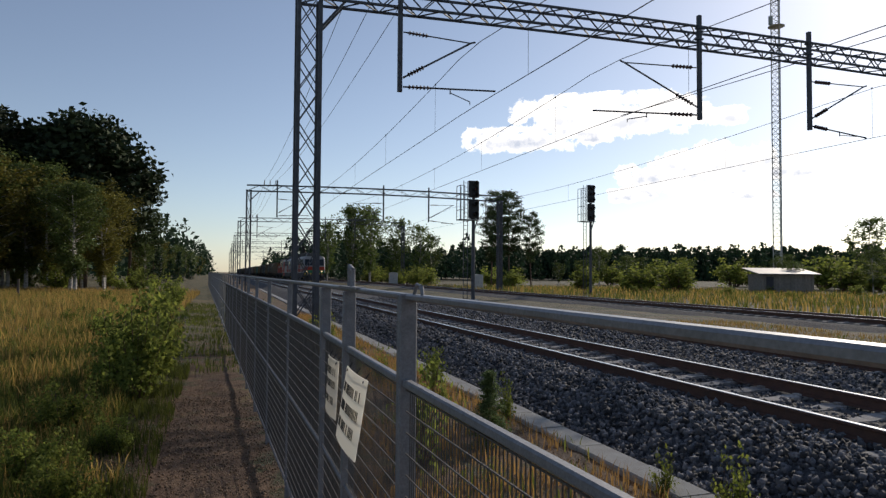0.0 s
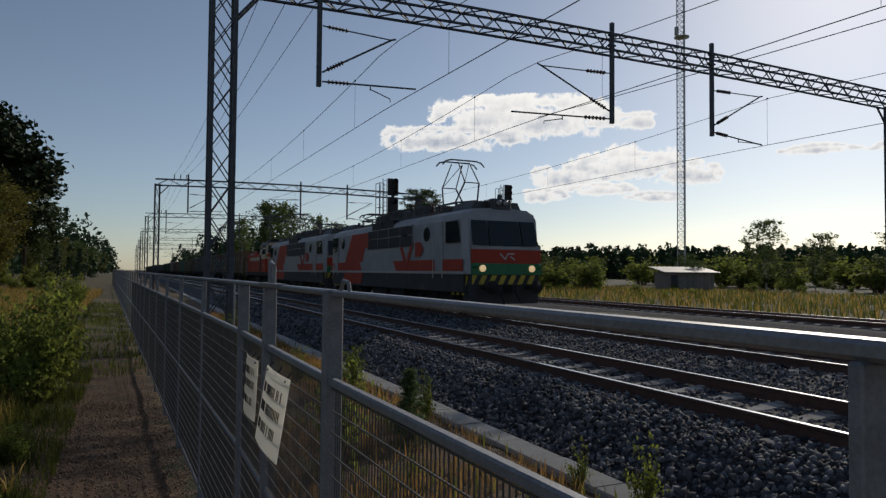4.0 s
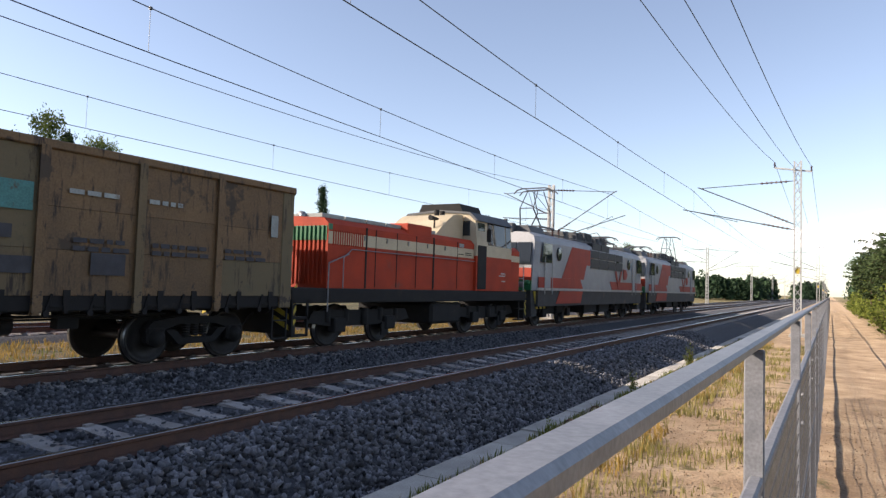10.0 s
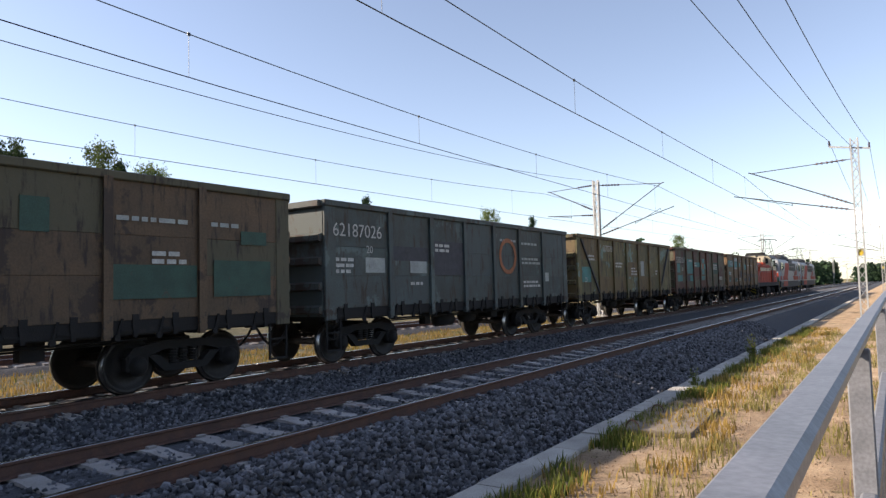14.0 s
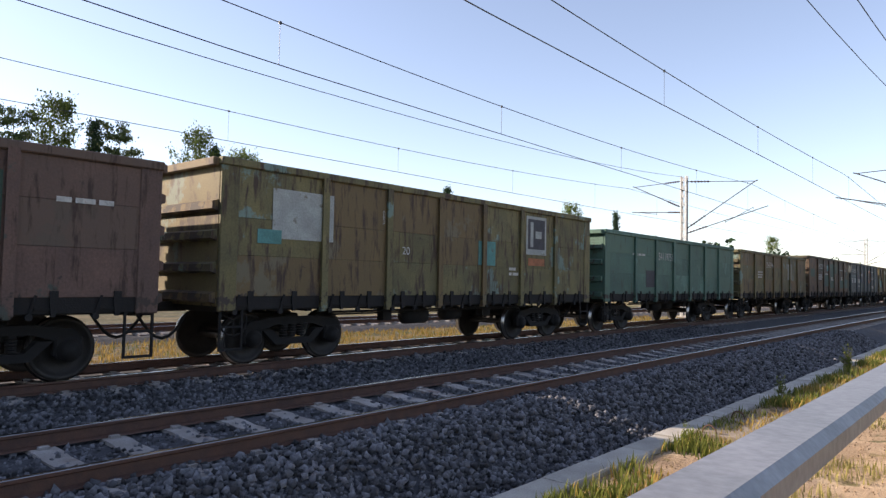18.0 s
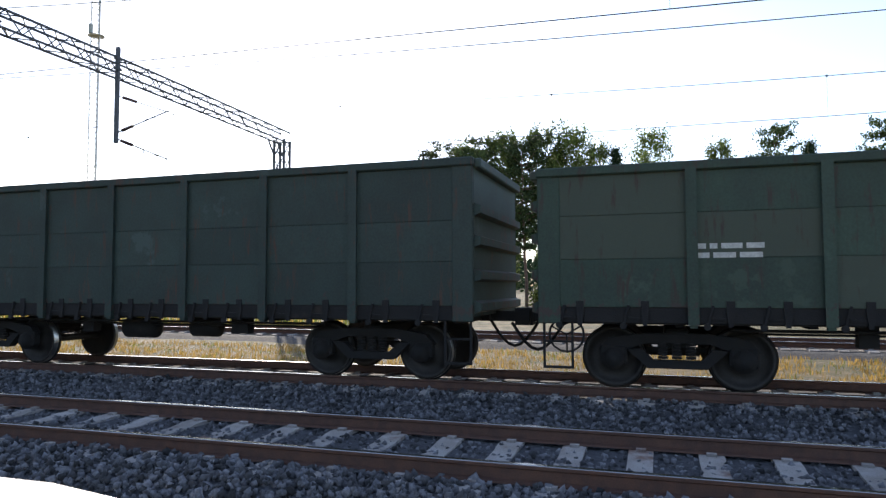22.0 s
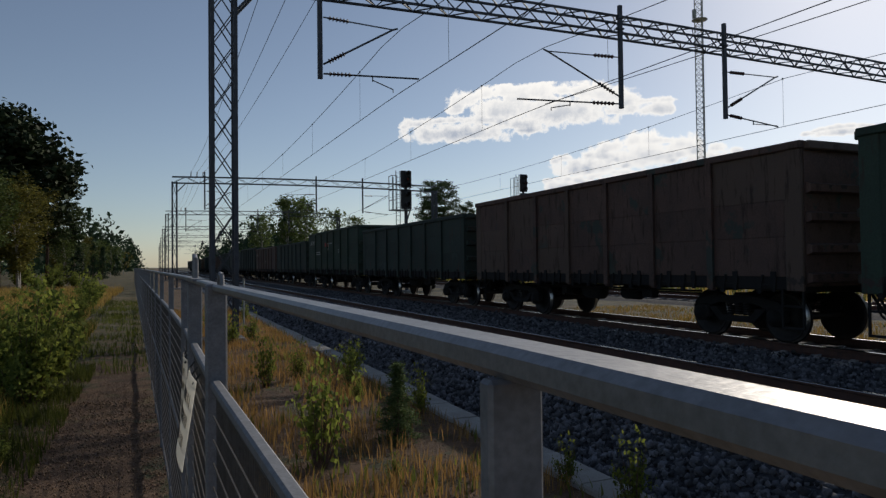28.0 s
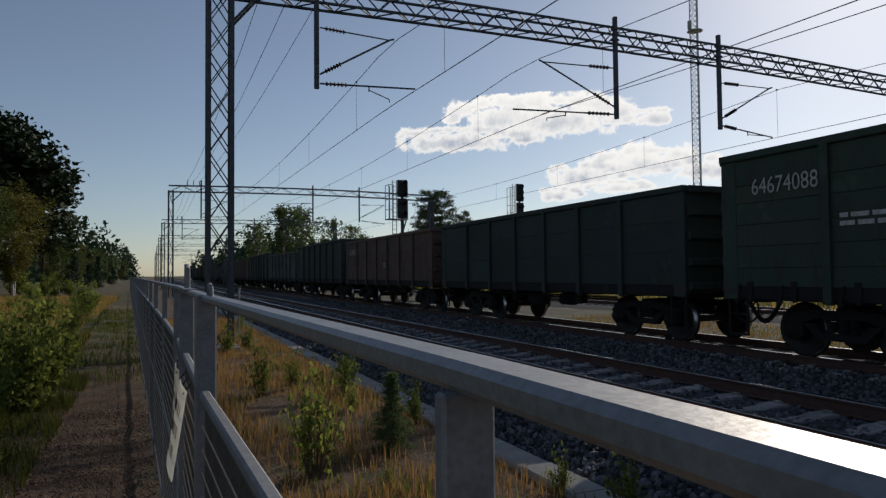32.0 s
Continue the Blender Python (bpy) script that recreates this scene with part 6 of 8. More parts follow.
WAGONS = [
    ("umber", 3.62, "worn umber open wagon with a turquoise repaint", (digits(11.9, 2.8, "60721313", 0.44), ("patch", 12.15, 2.68, 1.62, 0.48, TURQ), ("text", 10.9, 2.48, "23", 0.2), ("patch", 12.05, 2.1, 0.62, 0.24, TURQ), ("bars", 11.9, 2.22, 0.4, 2), ("patch", 12.1, 1.75, 0.75, 0.24, GREENP), ("patch", 12.1, 1.6, 0.5, 0.12, TURQ), ("patch", 10.28, 2.68, 1.32, 0.42, TURQ), ("text", 9.6, 2.82, "70", 0.24), ("patch", 10.26, 3.12, 1.28, 0.26, PALE), ("patch", 10.2, 2.52, 1.1, 0.14, PALE), ("patch", 10.1, 1.6, 1.0, 0.25, GREENP), ("bars", 9.3, 1.62, 0.45, 1), ("bars", 9.6, 3.22, 0.6, 1), ("patch", 8.4, 2.72, 0.55, 0.3, TURQ), ("text", 8.35, 2.8, "70", 0.16), ("bars", 7.6, 3.15, 0.3, 1), ("bars", 8.4, 1.8, 0.4, 2), ("patch", 7.9, 1.9, 0.6, 0.5, DARKP), ("patch", 6.25, 2.52, 0.72, 0.42, TURQ), ("patch", 6.3, 2.1, 0.5, 0.2, DARKP), ("patch", 6.4, 1.6, 0.9, 0.25, DARKP), ("bars", 5.0, 2.85, 1.1, 1, PALE), ("bars", 3.6, 2.85, 0.6, 1, PALE), ("bars", 4.9, 2.1, 1.0, 2, DARKP), ("bars", 3.5, 2.1, 1.1, 2, DARKP), ("bars", 1.9, 2.1, 0.9, 2, DARKP), ("patch", 4.6, 1.6, 0.6, 0.35, DARKP), ("patch", 0.7, 2.5, 0.2, 0.45, PALE))),
    ("teal", 3.62, "dark olive open wagon with rust and square turquoise repaints", (digits(12.45, 2.75, "52021011", 0.46), ("text", 11.4, 2.3, "20", 0.28), ("patch", 12.5, 2.2, 0.85, 0.5, TURQ), ("patch", 12.4, 1.7, 1.2, 0.35, TURQ), ("patch", 10.3, 2.15, 1.5, 0.85, TURQ), ("bars", 9.7, 2.85, 0.7, 1), ("patch", 10.3, 1.7, 0.75, 0.35, DARKP), ("patch", 9.5, 1.7, 0.65, 0.35, TURQ), ("patch", 8.6, 2.55, 1.5, 0.28, TURQ), ("bars", 8.55, 2.72, 0.4, 2), ("patch", 6.95, 2.45, 0.42, 0.32, TURQ), ("patch", 6.52, 2.45, 0.36, 0.32, ORANGE), ("patch", 6.14, 2.45, 0.5, 0.32, TURQ), ("patch", 6.55, 2.8, 0.6, 0.28, TURQ), ("patch", 6.55, 2.1, 0.55, 0.34, TURQ), ("patch", 6.85, 1.75, 0.95, 0.25, TURQ), ("patch", 3.65, 2.15, 1.4, 0.75, GREENP), ("bars", 3.5, 2.7, 0.9, 3), ("bars", 1.85, 1.9, 0.8, 2))),
    ("olive", 3.62, "olive open wagon with diagonal end braces and pale patches", (digits(9.9, 3.02, "55705768", 0.36), ("text", 12.0, 1.75, "23", 0.26), ("bars", 11.6, 2.75, 0.7, 2), ("patch", 12.2, 1.75, 0.9, 0.6, TURQ), ("bars", 8.6, 2.5, 0.9, 2), ("patch", 5.0, 2.0, 0.5, 0.7, PALE), ("bars", 6.4, 2.3, 0.6, 3), ("bars", 2.7, 2.2, 0.6, 2))),
    ("slate", 3.62, "slate-green open wagon with faded pale emblem strokes", (digits(12.4, 2.85, "62187026", 0.42), ("text", 11.3, 2.5, "20", 0.24), ("bars", 12.3, 2.3, 0.5, 3), ("patch", 11.3, 2.05, 0.7, 0.35, PALE), ("patch", 10.3, 2.35, 1.5, 0.35, DARKP), ("patch", 9.6, 2.05, 0.7, 0.3, PALE), ("patch", 8.6, 2.0, 1.5, 0.9, DARKP), ("bars", 8.5, 2.75, 0.5, 2), ("bars", 9.6, 1.75, 0.6, 1), ("ring", 4.5, 2.6, 0.5, 0.13, ORANGE), ("bars", 5.0, 3.05, 0.9, 1, PALE), ("bars", 3.6, 3.0, 1.2, 1, PALE), ("bars", 3.6, 2.5, 1.2, 2, PALE), ("bars", 3.5, 1.75, 1.1, 2), ("patch", 1.9, 1.8, 0.3, 0.3, PALE))),
    ("dull_umber", 3.62, "olive-brown open wagon with bottle-green panels", (digits(10.3, 2.85, "54152228", 0.46), ("text", 9.35, 2.5, "20", 0.26), ("bars", 10.3, 2.4, 1.3, 3), ("text", 7.9, 2.9, "70T", 0.26), ("patch", 7.6, 2.75, 0.55, 0.4, TURQ), ("bars", 8.1, 2.5, 0.6, 1), ("patch", 12.2, 2.3, 1.0, 0.5, GREENP), ("patch", 8.6, 1.7, 1.5, 0.75, GREENP), ("patch", 6.9, 2.35, 1.45, 0.9, GREENP), ("patch", 6.9, 1.6, 1.45, 0.7, GREENP), ("bars", 6.3, 2.25, 0.8, 2), ("patch", 5.0, 2.6, 0.4, 0.5, GREENP), ("bars", 3.6, 2.85, 1.3, 1, PALE), ("bars", 1.85, 2.85, 0.6, 1, PALE), ("patch", 3.65, 1.6, 1.5, 0.55, GREENP), ("patch", 1.8, 1.6, 1.3, 0.65, GREENP), ("bars", 3.0, 2.3, 0.5, 2), ("patch", 1.2, 2.55, 0.6, 0.25, GREENP))),
    ("olive", 3.36, "mustard-olive open wagon with white digits", (digits(8.4, 2.6, "55412744", 0.4), ("patch", 4.1, 2.0, 0.8, 0.9, PALE), ("bars", 9.8, 2.3, 1.0, 3), ("text", 7.1, 2.0, "20", 0.26))),
    ("green", 3.36, "sea-green open wagon with scratched paint", (digits(8.5, 2.5, "54119751", 0.4), ("patch", 9.5, 1.5, 0.9, 0.6, DARKP), ("bars", 4.0, 2.2, 0.7, 2), ("bars", 10.6, 2.6, 0.8, 1))),
    ("olive", 3.62, "yellow-green open wagon covered in pale repaint patches", (digits(8.9, 2.75, "59406181", 0.42), ("text", 8.3, 2.15, "20", 0.24), ("patch", 3.5, 2.35, 1.0, 1.05, PALE), ("patch", 3.42, 2.5, 0.84, 0.82, DARKP), ("patch", 3.3, 2.56, 0.14, 0.68, PALE), ("patch", 3.05, 2.8, 0.3, 0.2, PALE), ("patch", 3.4, 2.05, 0.8, 0.2, ORANGE), ("patch", 5.6, 2.0, 0.7, 0.6, TURQ), ("patch", 11.6, 2.3, 1.4, 0.9, PALE), ("patch", 11.9, 2.2, 0.5, 0.25, TURQ), ("bars", 4.3, 1.9, 0.8, 2))),
    ("brown", 3.36, "red-brown open wagon with white digits and a teal panel", (digits(11.6, 2.55, "59403501", 0.52), ("text", 9.9, 2.2, "20", 0.28), ("patch", 11.7, 2.92, 1.7, 0.28, TURQ), ("patch", 11.7, 1.75, 0.5, 0.3, TURQ), ("patch", 3.65, 1.75, 1.5, 1.2, GREENP), ("ring", 4.6, 2.6, 0.27, 0.04, ORANGE), ("ring", 3.1, 2.6, 0.12, 0.05), ("bars", 2.9, 2.5, 1.0, 2), ("bars", 3.1, 2.0, 1.0, 2), ("bars", 1.5, 2.6, 0.8, 1), ("bars", 7.0, 1.75, 1.0, 2))),
    ("grey", 3.64, "light grey open wagon with a broad yellow stripe", (digits(10.2, 2.55, "68356369", 0.46), ("text", 8.5, 2.25, "20", 0.24), ("bars", 12.1, 3.0, 1.3, 1), ("patch", 12.5, 1.62, 7.3, 0.5, YELLOW), ("slope", 5.17, 1.62, 1.55, 0.5, YELLOW), ("patch", 3.6, 2.62, 3.4, 0.42, YELLOW), ("ring", 6.4, 2.75, 0.2, 0.08), ("bars", 6.1, 2.68, 0.6, 1), ("bars", 8.0, 2.1, 1.0, 2), ("patch", 4.0, 1.75, 0.35, 0.3, DARKP))),
    ("dark_green", 3.62, "dark green open wagon with stencilled weights", (digits(11.9, 2.8, "60645231", 0.46), ("patch", 10.3, 2.55, 1.4, 0.5, BOTTLE), ("text", 9.75, 2.68, "70T", 0.2), ("text", 9.35, 2.68, "83", 0.2), ("bars", 10.2, 3.2, 0.25, 2), ("patch", 12.2, 2.3, 1.6, 0.4, BOTTLE), ("patch", 8.55, 2.3, 1.4, 0.8, BOTTLE), ("bars", 8.45, 2.58, 1.2, 2), ("bars", 8.35, 1.8, 0.25, 2), ("bars", 9.2, 1.78, 0.35, 1), ("patch", 10.0, 1.7, 0.4, 0.55, DARKP), ("bars", 10.05, 1.75, 0.3, 3), ("patch", 6.85, 2.6, 1.4, 0.62, BOTTLE), ("patch", 5.1, 2.5, 1.4, 0.75, BOTTLE), ("bars", 4.7, 2.25, 0.8, 2), ("patch", 3.6, 2.2, 1.4, 0.3, RUSTP), ("ring", 2.9, 3.1, 0.1, 0.03), ("bars", 3.3, 2.75, 1.0, 1, PALE), ("bars", 3.4, 2.45, 0.7, 1, PALE), ("bars", 1.7, 2.75, 0.7, 1, PALE), ("patch", 1.85, 2.15, 1.2, 0.35, RUSTP))),
    ("dark_green", 3.36, "faded green open wagon with dents along the side", (digits(5.0, 2.5, "60575814", 0.42), ("bars", 10.4, 2.1, 0.9, 2), ("bars", 7.8, 1.9, 0.9, 3))),
    ("black_green", 3.62, "blackish-green open wagon in its own shade", ()),
    ("slate", 3.36, "dark slate open wagon with a small stencil", (digits(11.9, 2.6, "60749337", 0.4),)),
]
REST = ["slate", "slate", "dark_green", "brown", "black_green", "dull_umber", "black_green", "brown", "black_green", "slate", "black_green", "brown", "slate", "black_green", "dull_umber", "black_green", "brown", "slate", "slate", "black_green"]
LABELS = {"brown": "dull red-brown steel open wagon", "green": "sea-green open wagon with rubbed paint", "black_green": "blackish-green steel open wagon", "slate": "dark slate-grey open wagon", "dull_umber": "very dark umber open wagon", "dark_green": "dark green open wagon", "teal": "mottled teal and rust open wagon", "olive": "olive open wagon"}
for i, p in enumerate(REST):
    k = len(WAGONS)
    top = 3.62 if k in (16, 17, 19, 22, 24, 27, 30) else 3.36
    marks = (digits(11.8, 2.6, "6%07d" % (1345677 * (k + 3) % 9999999), 0.42), ("bars", 6.0, 2.0, 1.0, 2)) if k in (15, 16, 21) else ()
    label = LABELS[p] + " with a high rim" if top > 3.5 else LABELS[p] + " far back in the train" if k > 24 else LABELS[p]
    if k == 19:
        p, label = "dark_green", "dark green open wagon with large pale lettering strokes"
        marks = (digits(11.9, 2.95, "64674088", 0.42), ("text", 9.2, 2.3, "20", 0.26), ("bars", 6.6, 2.9, 3.0, 1, PALE), ("bars", 4.3, 2.45, 2.0, 2, PALE), ("ring", 6.9, 2.75, 0.2, 0.08, PALE), ("patch", 7.7, 2.75, 0.9, 0.25, REDP), ("bars", 10.2, 2.4, 0.9, 2))
        top = 3.76
    WAGONS.append((p, top, label, marks))

train = []
front = electric_loco("grey and red electric locomotive with lit headlamps and raised pantograph", True, False)
train.append((front, -51.4))
train.append((electric_loco("second grey and red electric locomotive, front pantograph folded, rear raised", False, True), -32.4))
train.append((diesel_loco("red and cream centre-cab diesel locomotive with a green grille"), -13.75))
for k, (paint, top, label, marks) in enumerate(WAGONS):
    train.append((wagon(k, paint, top, label, marks, brace=(k == 2)), k * PITCH))

# seconds and the place of the first wagon's front end along the track
TRAIN = [(0, 147.6), (1, 126.3), (2, 106.1), (3, 88.4), (4, 71.8), (4.5, 63.9), (6.5, 35.4), (7, 28.3), (8, 14.8), (9, 2.25), (9.3, -1.85), (9.6, -5.8), (10, -10.9), (11.5, -30.8), (13, -51.0), (14.5, -70.4), (16.5, -95.9), (18, -114.2), (19, -126.0), (20, -137.8), (21, -149.3), (22, -161.0), (22.6, -167.9), (25, -193.6), (28, -223.7), (29, -233.2), (31, -252.3), (32, -262.0)]


def motions():
    for ob, off in train:
        walk(ob, [(t, pose(T2, s + off, 0)) for t, s in TRAIN])

# ---- signals, cabinets, hut, radio mast ----
BLACK = material("signal_black", (0.02, 0.02, 0.022), 0.55, 0, bump=0.03)
LENS = glass_material("dark_lens", (0.03, 0.02, 0.02), 0.08)
# red lens is added by guess and gives off no light
RED_LENS = material("dark_red_lens", (0.2, 0.03, 0.025), 0.3, 0, (0.16, 0.025, 0.02), bump=0)
CABINET = material("cabinet_grey", (0.45, 0.46, 0.46), 0.6, 0, (0.36, 0.37, 0.37), 3, 50, 0.6, 0.06)


def colour_light(parent, x, y, z0, z1, lamps, lit):
    h = part("signal_head", Geo().soft(x - 0.4, y - 0.06, z0, x + 0.4, y + 0.08, z1, 0.06), BLACK, parent)
    for i in range(lamps):
        z = z0 + (z1 - z0) * (i + 0.5) / lamps
        part("hood", Geo().lathe([(0, 0.17), (-0.32, 0.17), (-0.32, 0.15), (-0.02, 0.15)], (x + 0.08, y - 0.06, z), "y", 14), BLACK, h)
        part("lens", Geo().lathe([(0, 0.13), (-0.03, 0.11)], (x + 0.08, y - 0.065, z), "y", 14), RED_LENS if lit == i else LENS, h, "dull red signal lens" if lit == i else "")


def signal(x, y, z0, heads, cage, label):
    s = thing("railway_signal", label, "railway signal", group="signals")
    top = max(b for a, b, *_ in heads)
    low = min(a for a, *_ in heads)
    part("pole", Geo().tube((x, y + 0.12, z0), (x, y + 0.12, top - 0.3), 0.14, 0.11, n=12), MAST, s)
    part("base_plate", Geo().soft(x - 0.35, y - 0.2, z0 - 0.3, x + 0.35, y + 0.5, z0 + 0.12, 0.03), CONC, s)
    for a, b, n, lit in heads:
        colour_light(s, x - 0.02, y, a, b, n, lit)
    lx = x - 0.55
    part("ladder", Geo().bar((lx - 0.15, y + 0.2, z0), (lx - 0.15, y + 0.2, top), 0.04).bar((lx + 0.15, y + 0.2, z0), (lx + 0.15, y + 0.2, top), 0.04), MAST, s)
    rg = Geo()
    for i in range(int((top - z0) / 0.3)):
        rg.bar((lx - 0.15, y + 0.2, z0 + 0.3 * i + 0.2), (lx + 0.15, y + 0.2, z0 + 0.3 * i + 0.2), 0.025)
    part("rungs", rg, MAST, s)
    if cage:
        c = Geo().box(x - 1.15, y - 0.3, low - 0.1, x + 0.3, y + 0.5, low - 0.04)
        for dx in (-1.12, -0.8):
            for dy in (-0.28, 0.48):
                c.bar((x + dx, y + dy, low - 0.1), (x + dx, y + dy, top - 0.4), 0.04)
        for z in (low + 0.6, low + 1.3, top - 0.4):
            c.bar((x - 1.12, y - 0.28, z), (x - 1.12, y + 0.48, z), 0.04).bar((x - 1.12, y - 0.28, z), (x - 0.8, y - 0.28, z), 0.04)
        part("platform_cage", c, GALV, s)
    part("support_strut", Geo().tube((x, y + 0.1, low - 1.0), (x + 0.35, y + 0.1, low + 0.1), 0.05), MAST, s)
    return s


signal(9.28, 44.0, -0.35, ((6.9, 8.1, 3, 1), (5.4, 6.8, 2, -1)), True, "tall black two-head colour-light signal between the tracks")
signal(24.85, 54.6, -0.5, ((8.2, 9.85, 3, 1), (6.5, 8.1, 2, -1)), True, "tall black colour-light signal with a ladder cage beside the far track")
signal(9.28, 150.0, -0.35, ((5.6, 7.4, 3, -1),), False, "distant black colour-light signal")


def cabinet(x, y, w, h, label):
    c = thing("relay_cabinet", label, "cabinet", pose(x, y, -0.5), "relay cabinets")
    part("housing", Geo().soft(-w / 2, -0.35, 0.1, w / 2, 0.35, h, 0.04), CABINET, c)
    part("plinth", Geo().soft(-w / 2 - 0.05, -0.4, -0.15, w / 2 + 0.05, 0.4, 0.12, 0.02), CONC, c)
    part("lid", Geo().prism([(-w / 2 - 0.06, h), (0, h + 0.1), (w / 2 + 0.06, h)], -0.42, 0.42, "y"), CABINET, c)
    part("door_handle", Geo().box(-0.02, -0.39, h * 0.5, 0.02, -0.35, h * 0.6), BLACK, c)


cabinet(23.4, 80, 1.3, 1.9, "pale grey relay cabinet by the lineside")
cabinet(18.3, 104, 1.3, 2.1, "grey relay cabinet before the bushes")
WOODW = material("grey_weathered_boards", (0.3, 0.27, 0.24), 0.9, 0, (0.2, 0.18, 0.16), 4, 60, 0.8, 0.3, vary=0.15)
TIN = material("dull_tin_roof", (0.2, 0.2, 0.21), 0.6, 0.3, (0.15, 0.15, 0.155), 2, 30, 0.6, 0.08)
hut = thing("hut", "small grey boarded hut with a shallow dull tin roof", "hut", pose(58.5, 66.5, -0.55, 0, 0, -20))
part("wall", Geo().box(-3.1, -2.0, 0, 3.1, 2.0, 2.3), WOODW, hut)
part("roof", Geo().prism([(-2.6, 2.25), (2.6, 3.0), (2.6, 3.12), (-2.6, 2.37)], -3.7, 3.7, "x"), TIN, hut)
for i in range(30):
    part("board", Geo().box(-3.1 + i * 0.208, -2.03, 0.02, -3.1 + i * 0.208 + 0.19, -2.0, 2.25), WOODW, hut)
part("door", Geo().soft(-2.6, -2.07, 0.05, -1.7, -2.03, 2.0, 0.02), DARKP, hut)

rm = thing("radio_mast", "tall slender red-grey lattice radio mast beyond the meadow", "radio mast", pose(84.5, 93, -0.6))
MR = 0.85
for k in range(3):
    a = 2 * math.pi * k / 3 + 0.4
    part("leg", Geo().bar((MR * math.cos(a), MR * math.sin(a), 0), (MR * math.cos(a), MR * math.sin(a), 75), 0.13), MASTLIGHT, rm)
g = Geo()
for i in range(75):
    for k in range(3):
        a, b = 2 * math.pi * k / 3 + 0.4, 2 * math.pi * (k + 1) / 3 + 0.4
        p, q = (MR * math.cos(a), MR * math.sin(a)), (MR * math.cos(b), MR * math.sin(b))
        g.bar((*p, i), (*q, i + 1), 0.06).bar((*p, i + 1), (*q, i + 1), 0.05)
part("lacing", g, MASTLIGHT, rm)
part("platform", Geo().lathe([(0, 1.4), (0.12, 1.4)], (0, 0, 46), "z", 12), MASTLIGHT, rm)
part("antenna", Geo().soft(-1.5, -0.3, 46.2, -1.0, 0.3, 47.8, 0.05), PALE, rm)
marker = thing("marker_post", "thin white marker post in the verge", "post", pose(-4.0, 24.5, -0.6))
part("stake", Geo().tube((0, 0, 0), (0, 0, 1.75), 0.03, n=8), PALE, marker)
post2 = thing("meadow_post", "short dark wooden post in the grass", "post", pose(-20.5, 52, -0.4))
part("stake", Geo().tube((0, 0, 0), (0, 0, 1.4), 0.09, 0.08, n=8), material("old_wood", (0.12, 0.09, 0.07), 0.9), post2)

# ---- trees, bushes, grass ----
BARK = material("pine_bark", (0.16, 0.1, 0.07), 0.95, 0, (0.09, 0.06, 0.045), 6, 30, 0.9, 0.6)
BIRCHBARK = material("birch_bark", (0.5, 0.48, 0.44), 0.8, 0, (0.15, 0.13, 0.12), 5, 25, 0.9, 0.3)
PINE_LEAF = leaf_material("pine_needles", (0.075, 0.105, 0.036), (0.03, 0.048, 0.022), 0.12)
OLD_PINE_LEAF = leaf_material("old_pine_needles", (0.034, 0.05, 0.021), (0.016, 0.025, 0.013), 0.06)
SPRUCE_LEAF = leaf_material("spruce_needles", (0.04, 0.075, 0.035), (0.018, 0.036, 0.02), 0.12)
BIRCH_LEAF = leaf_material("birch_leaves", (0.13, 0.17, 0.045), (0.055, 0.08, 0.025), 0.28)
BUSH_LEAF = leaf_material("willow_leaves", (0.24, 0.27, 0.055), (0.08, 0.11, 0.025), 0.5)
YELLOW_LEAF = leaf_material("aspen_leaves", (0.17, 0.15, 0.032), (0.07, 0.075, 0.02), 0.3)
GRASS_LEAF = leaf_material("green_grass", (0.15, 0.165, 0.035), (0.06, 0.078, 0.018), 0.45)
KHAKI_GRASS = leaf_material("khaki_grass", (0.4, 0.34, 0.12), (0.2, 0.18, 0.06), 0.4)
RUST_GRASS = leaf_material("rust_coloured_dry_grass", (0.36, 0.215, 0.075), (0.2, 0.125, 0.045), 0.42)
DRY_LEAF = leaf_material("dry_grass", (0.44, 0.3, 0.09), (0.24, 0.16, 0.05), 0.45)


def leaf_mesh(name, centres, sizes, mat, rs, lean=None, long=1.7):
    """Small pointed leaves, each a bent quad, turned at random."""
    n = len(centres)
    d = rs.normal(size=(n, 3))
    if lean is not None:
        d = d * 0.7 + lean
    d /= np.linalg.norm(d, axis=1, keepdims=True)
    o = rs.normal(size=(n, 3))
    u = np.cross(d, o)
    u /= np.linalg.norm(u, axis=1, keepdims=True)
    w = np.cross(d, u)
    s = np.asarray(sizes)[:, None]
    c = np.asarray(centres)
    v = np.stack([c - d * s * long / 2, c + u * s / 2 + w * s * 0.12, c + d * s * long / 2, c - u * s / 2 + w * s * 0.12], 1).reshape(-1, 3)
    me = bpy.data.meshes.new(name)
    me.vertices.add(4 * n)
    me.vertices.foreach_set("co", v.reshape(-1))
    me.loops.add(4 * n)
    me.loops.foreach_set("vertex_index", np.arange(4 * n, dtype=np.int32))
    me.polygons.add(n)
    me.polygons.foreach_set("loop_start", np.arange(0, 4 * n, 4, dtype=np.int32))
    me.polygons.foreach_set("loop_total", np.full(n, 4, dtype=np.int32))
    me.materials.append(mat)
    me.update(calc_edges=True)
    return me


def trunk_geo(h, r, rs, limbs, bend=0.03):
    g = Geo()
    p, q = Vector((0, 0, -0.3)), r
    path = []
    for i in range(7):
        t = (i + 1) / 7
        e = Vector((bend * h * math.sin(2.2 * t + rs.uniform(-1, 1)) * t, bend * h * math.cos(1.7 * t + rs.uniform(-1, 1)) * t, h * t))
        g.tube(p, e, q, r * (1 - t * 0.93), n=8, caps=False)
        path.append((p, e))
        p, q = e, r * (1 - t * 0.93)
    for a, b, k in limbs:
        g.tube(a, b, k, k * 0.3, n=5, caps=False)
    return g


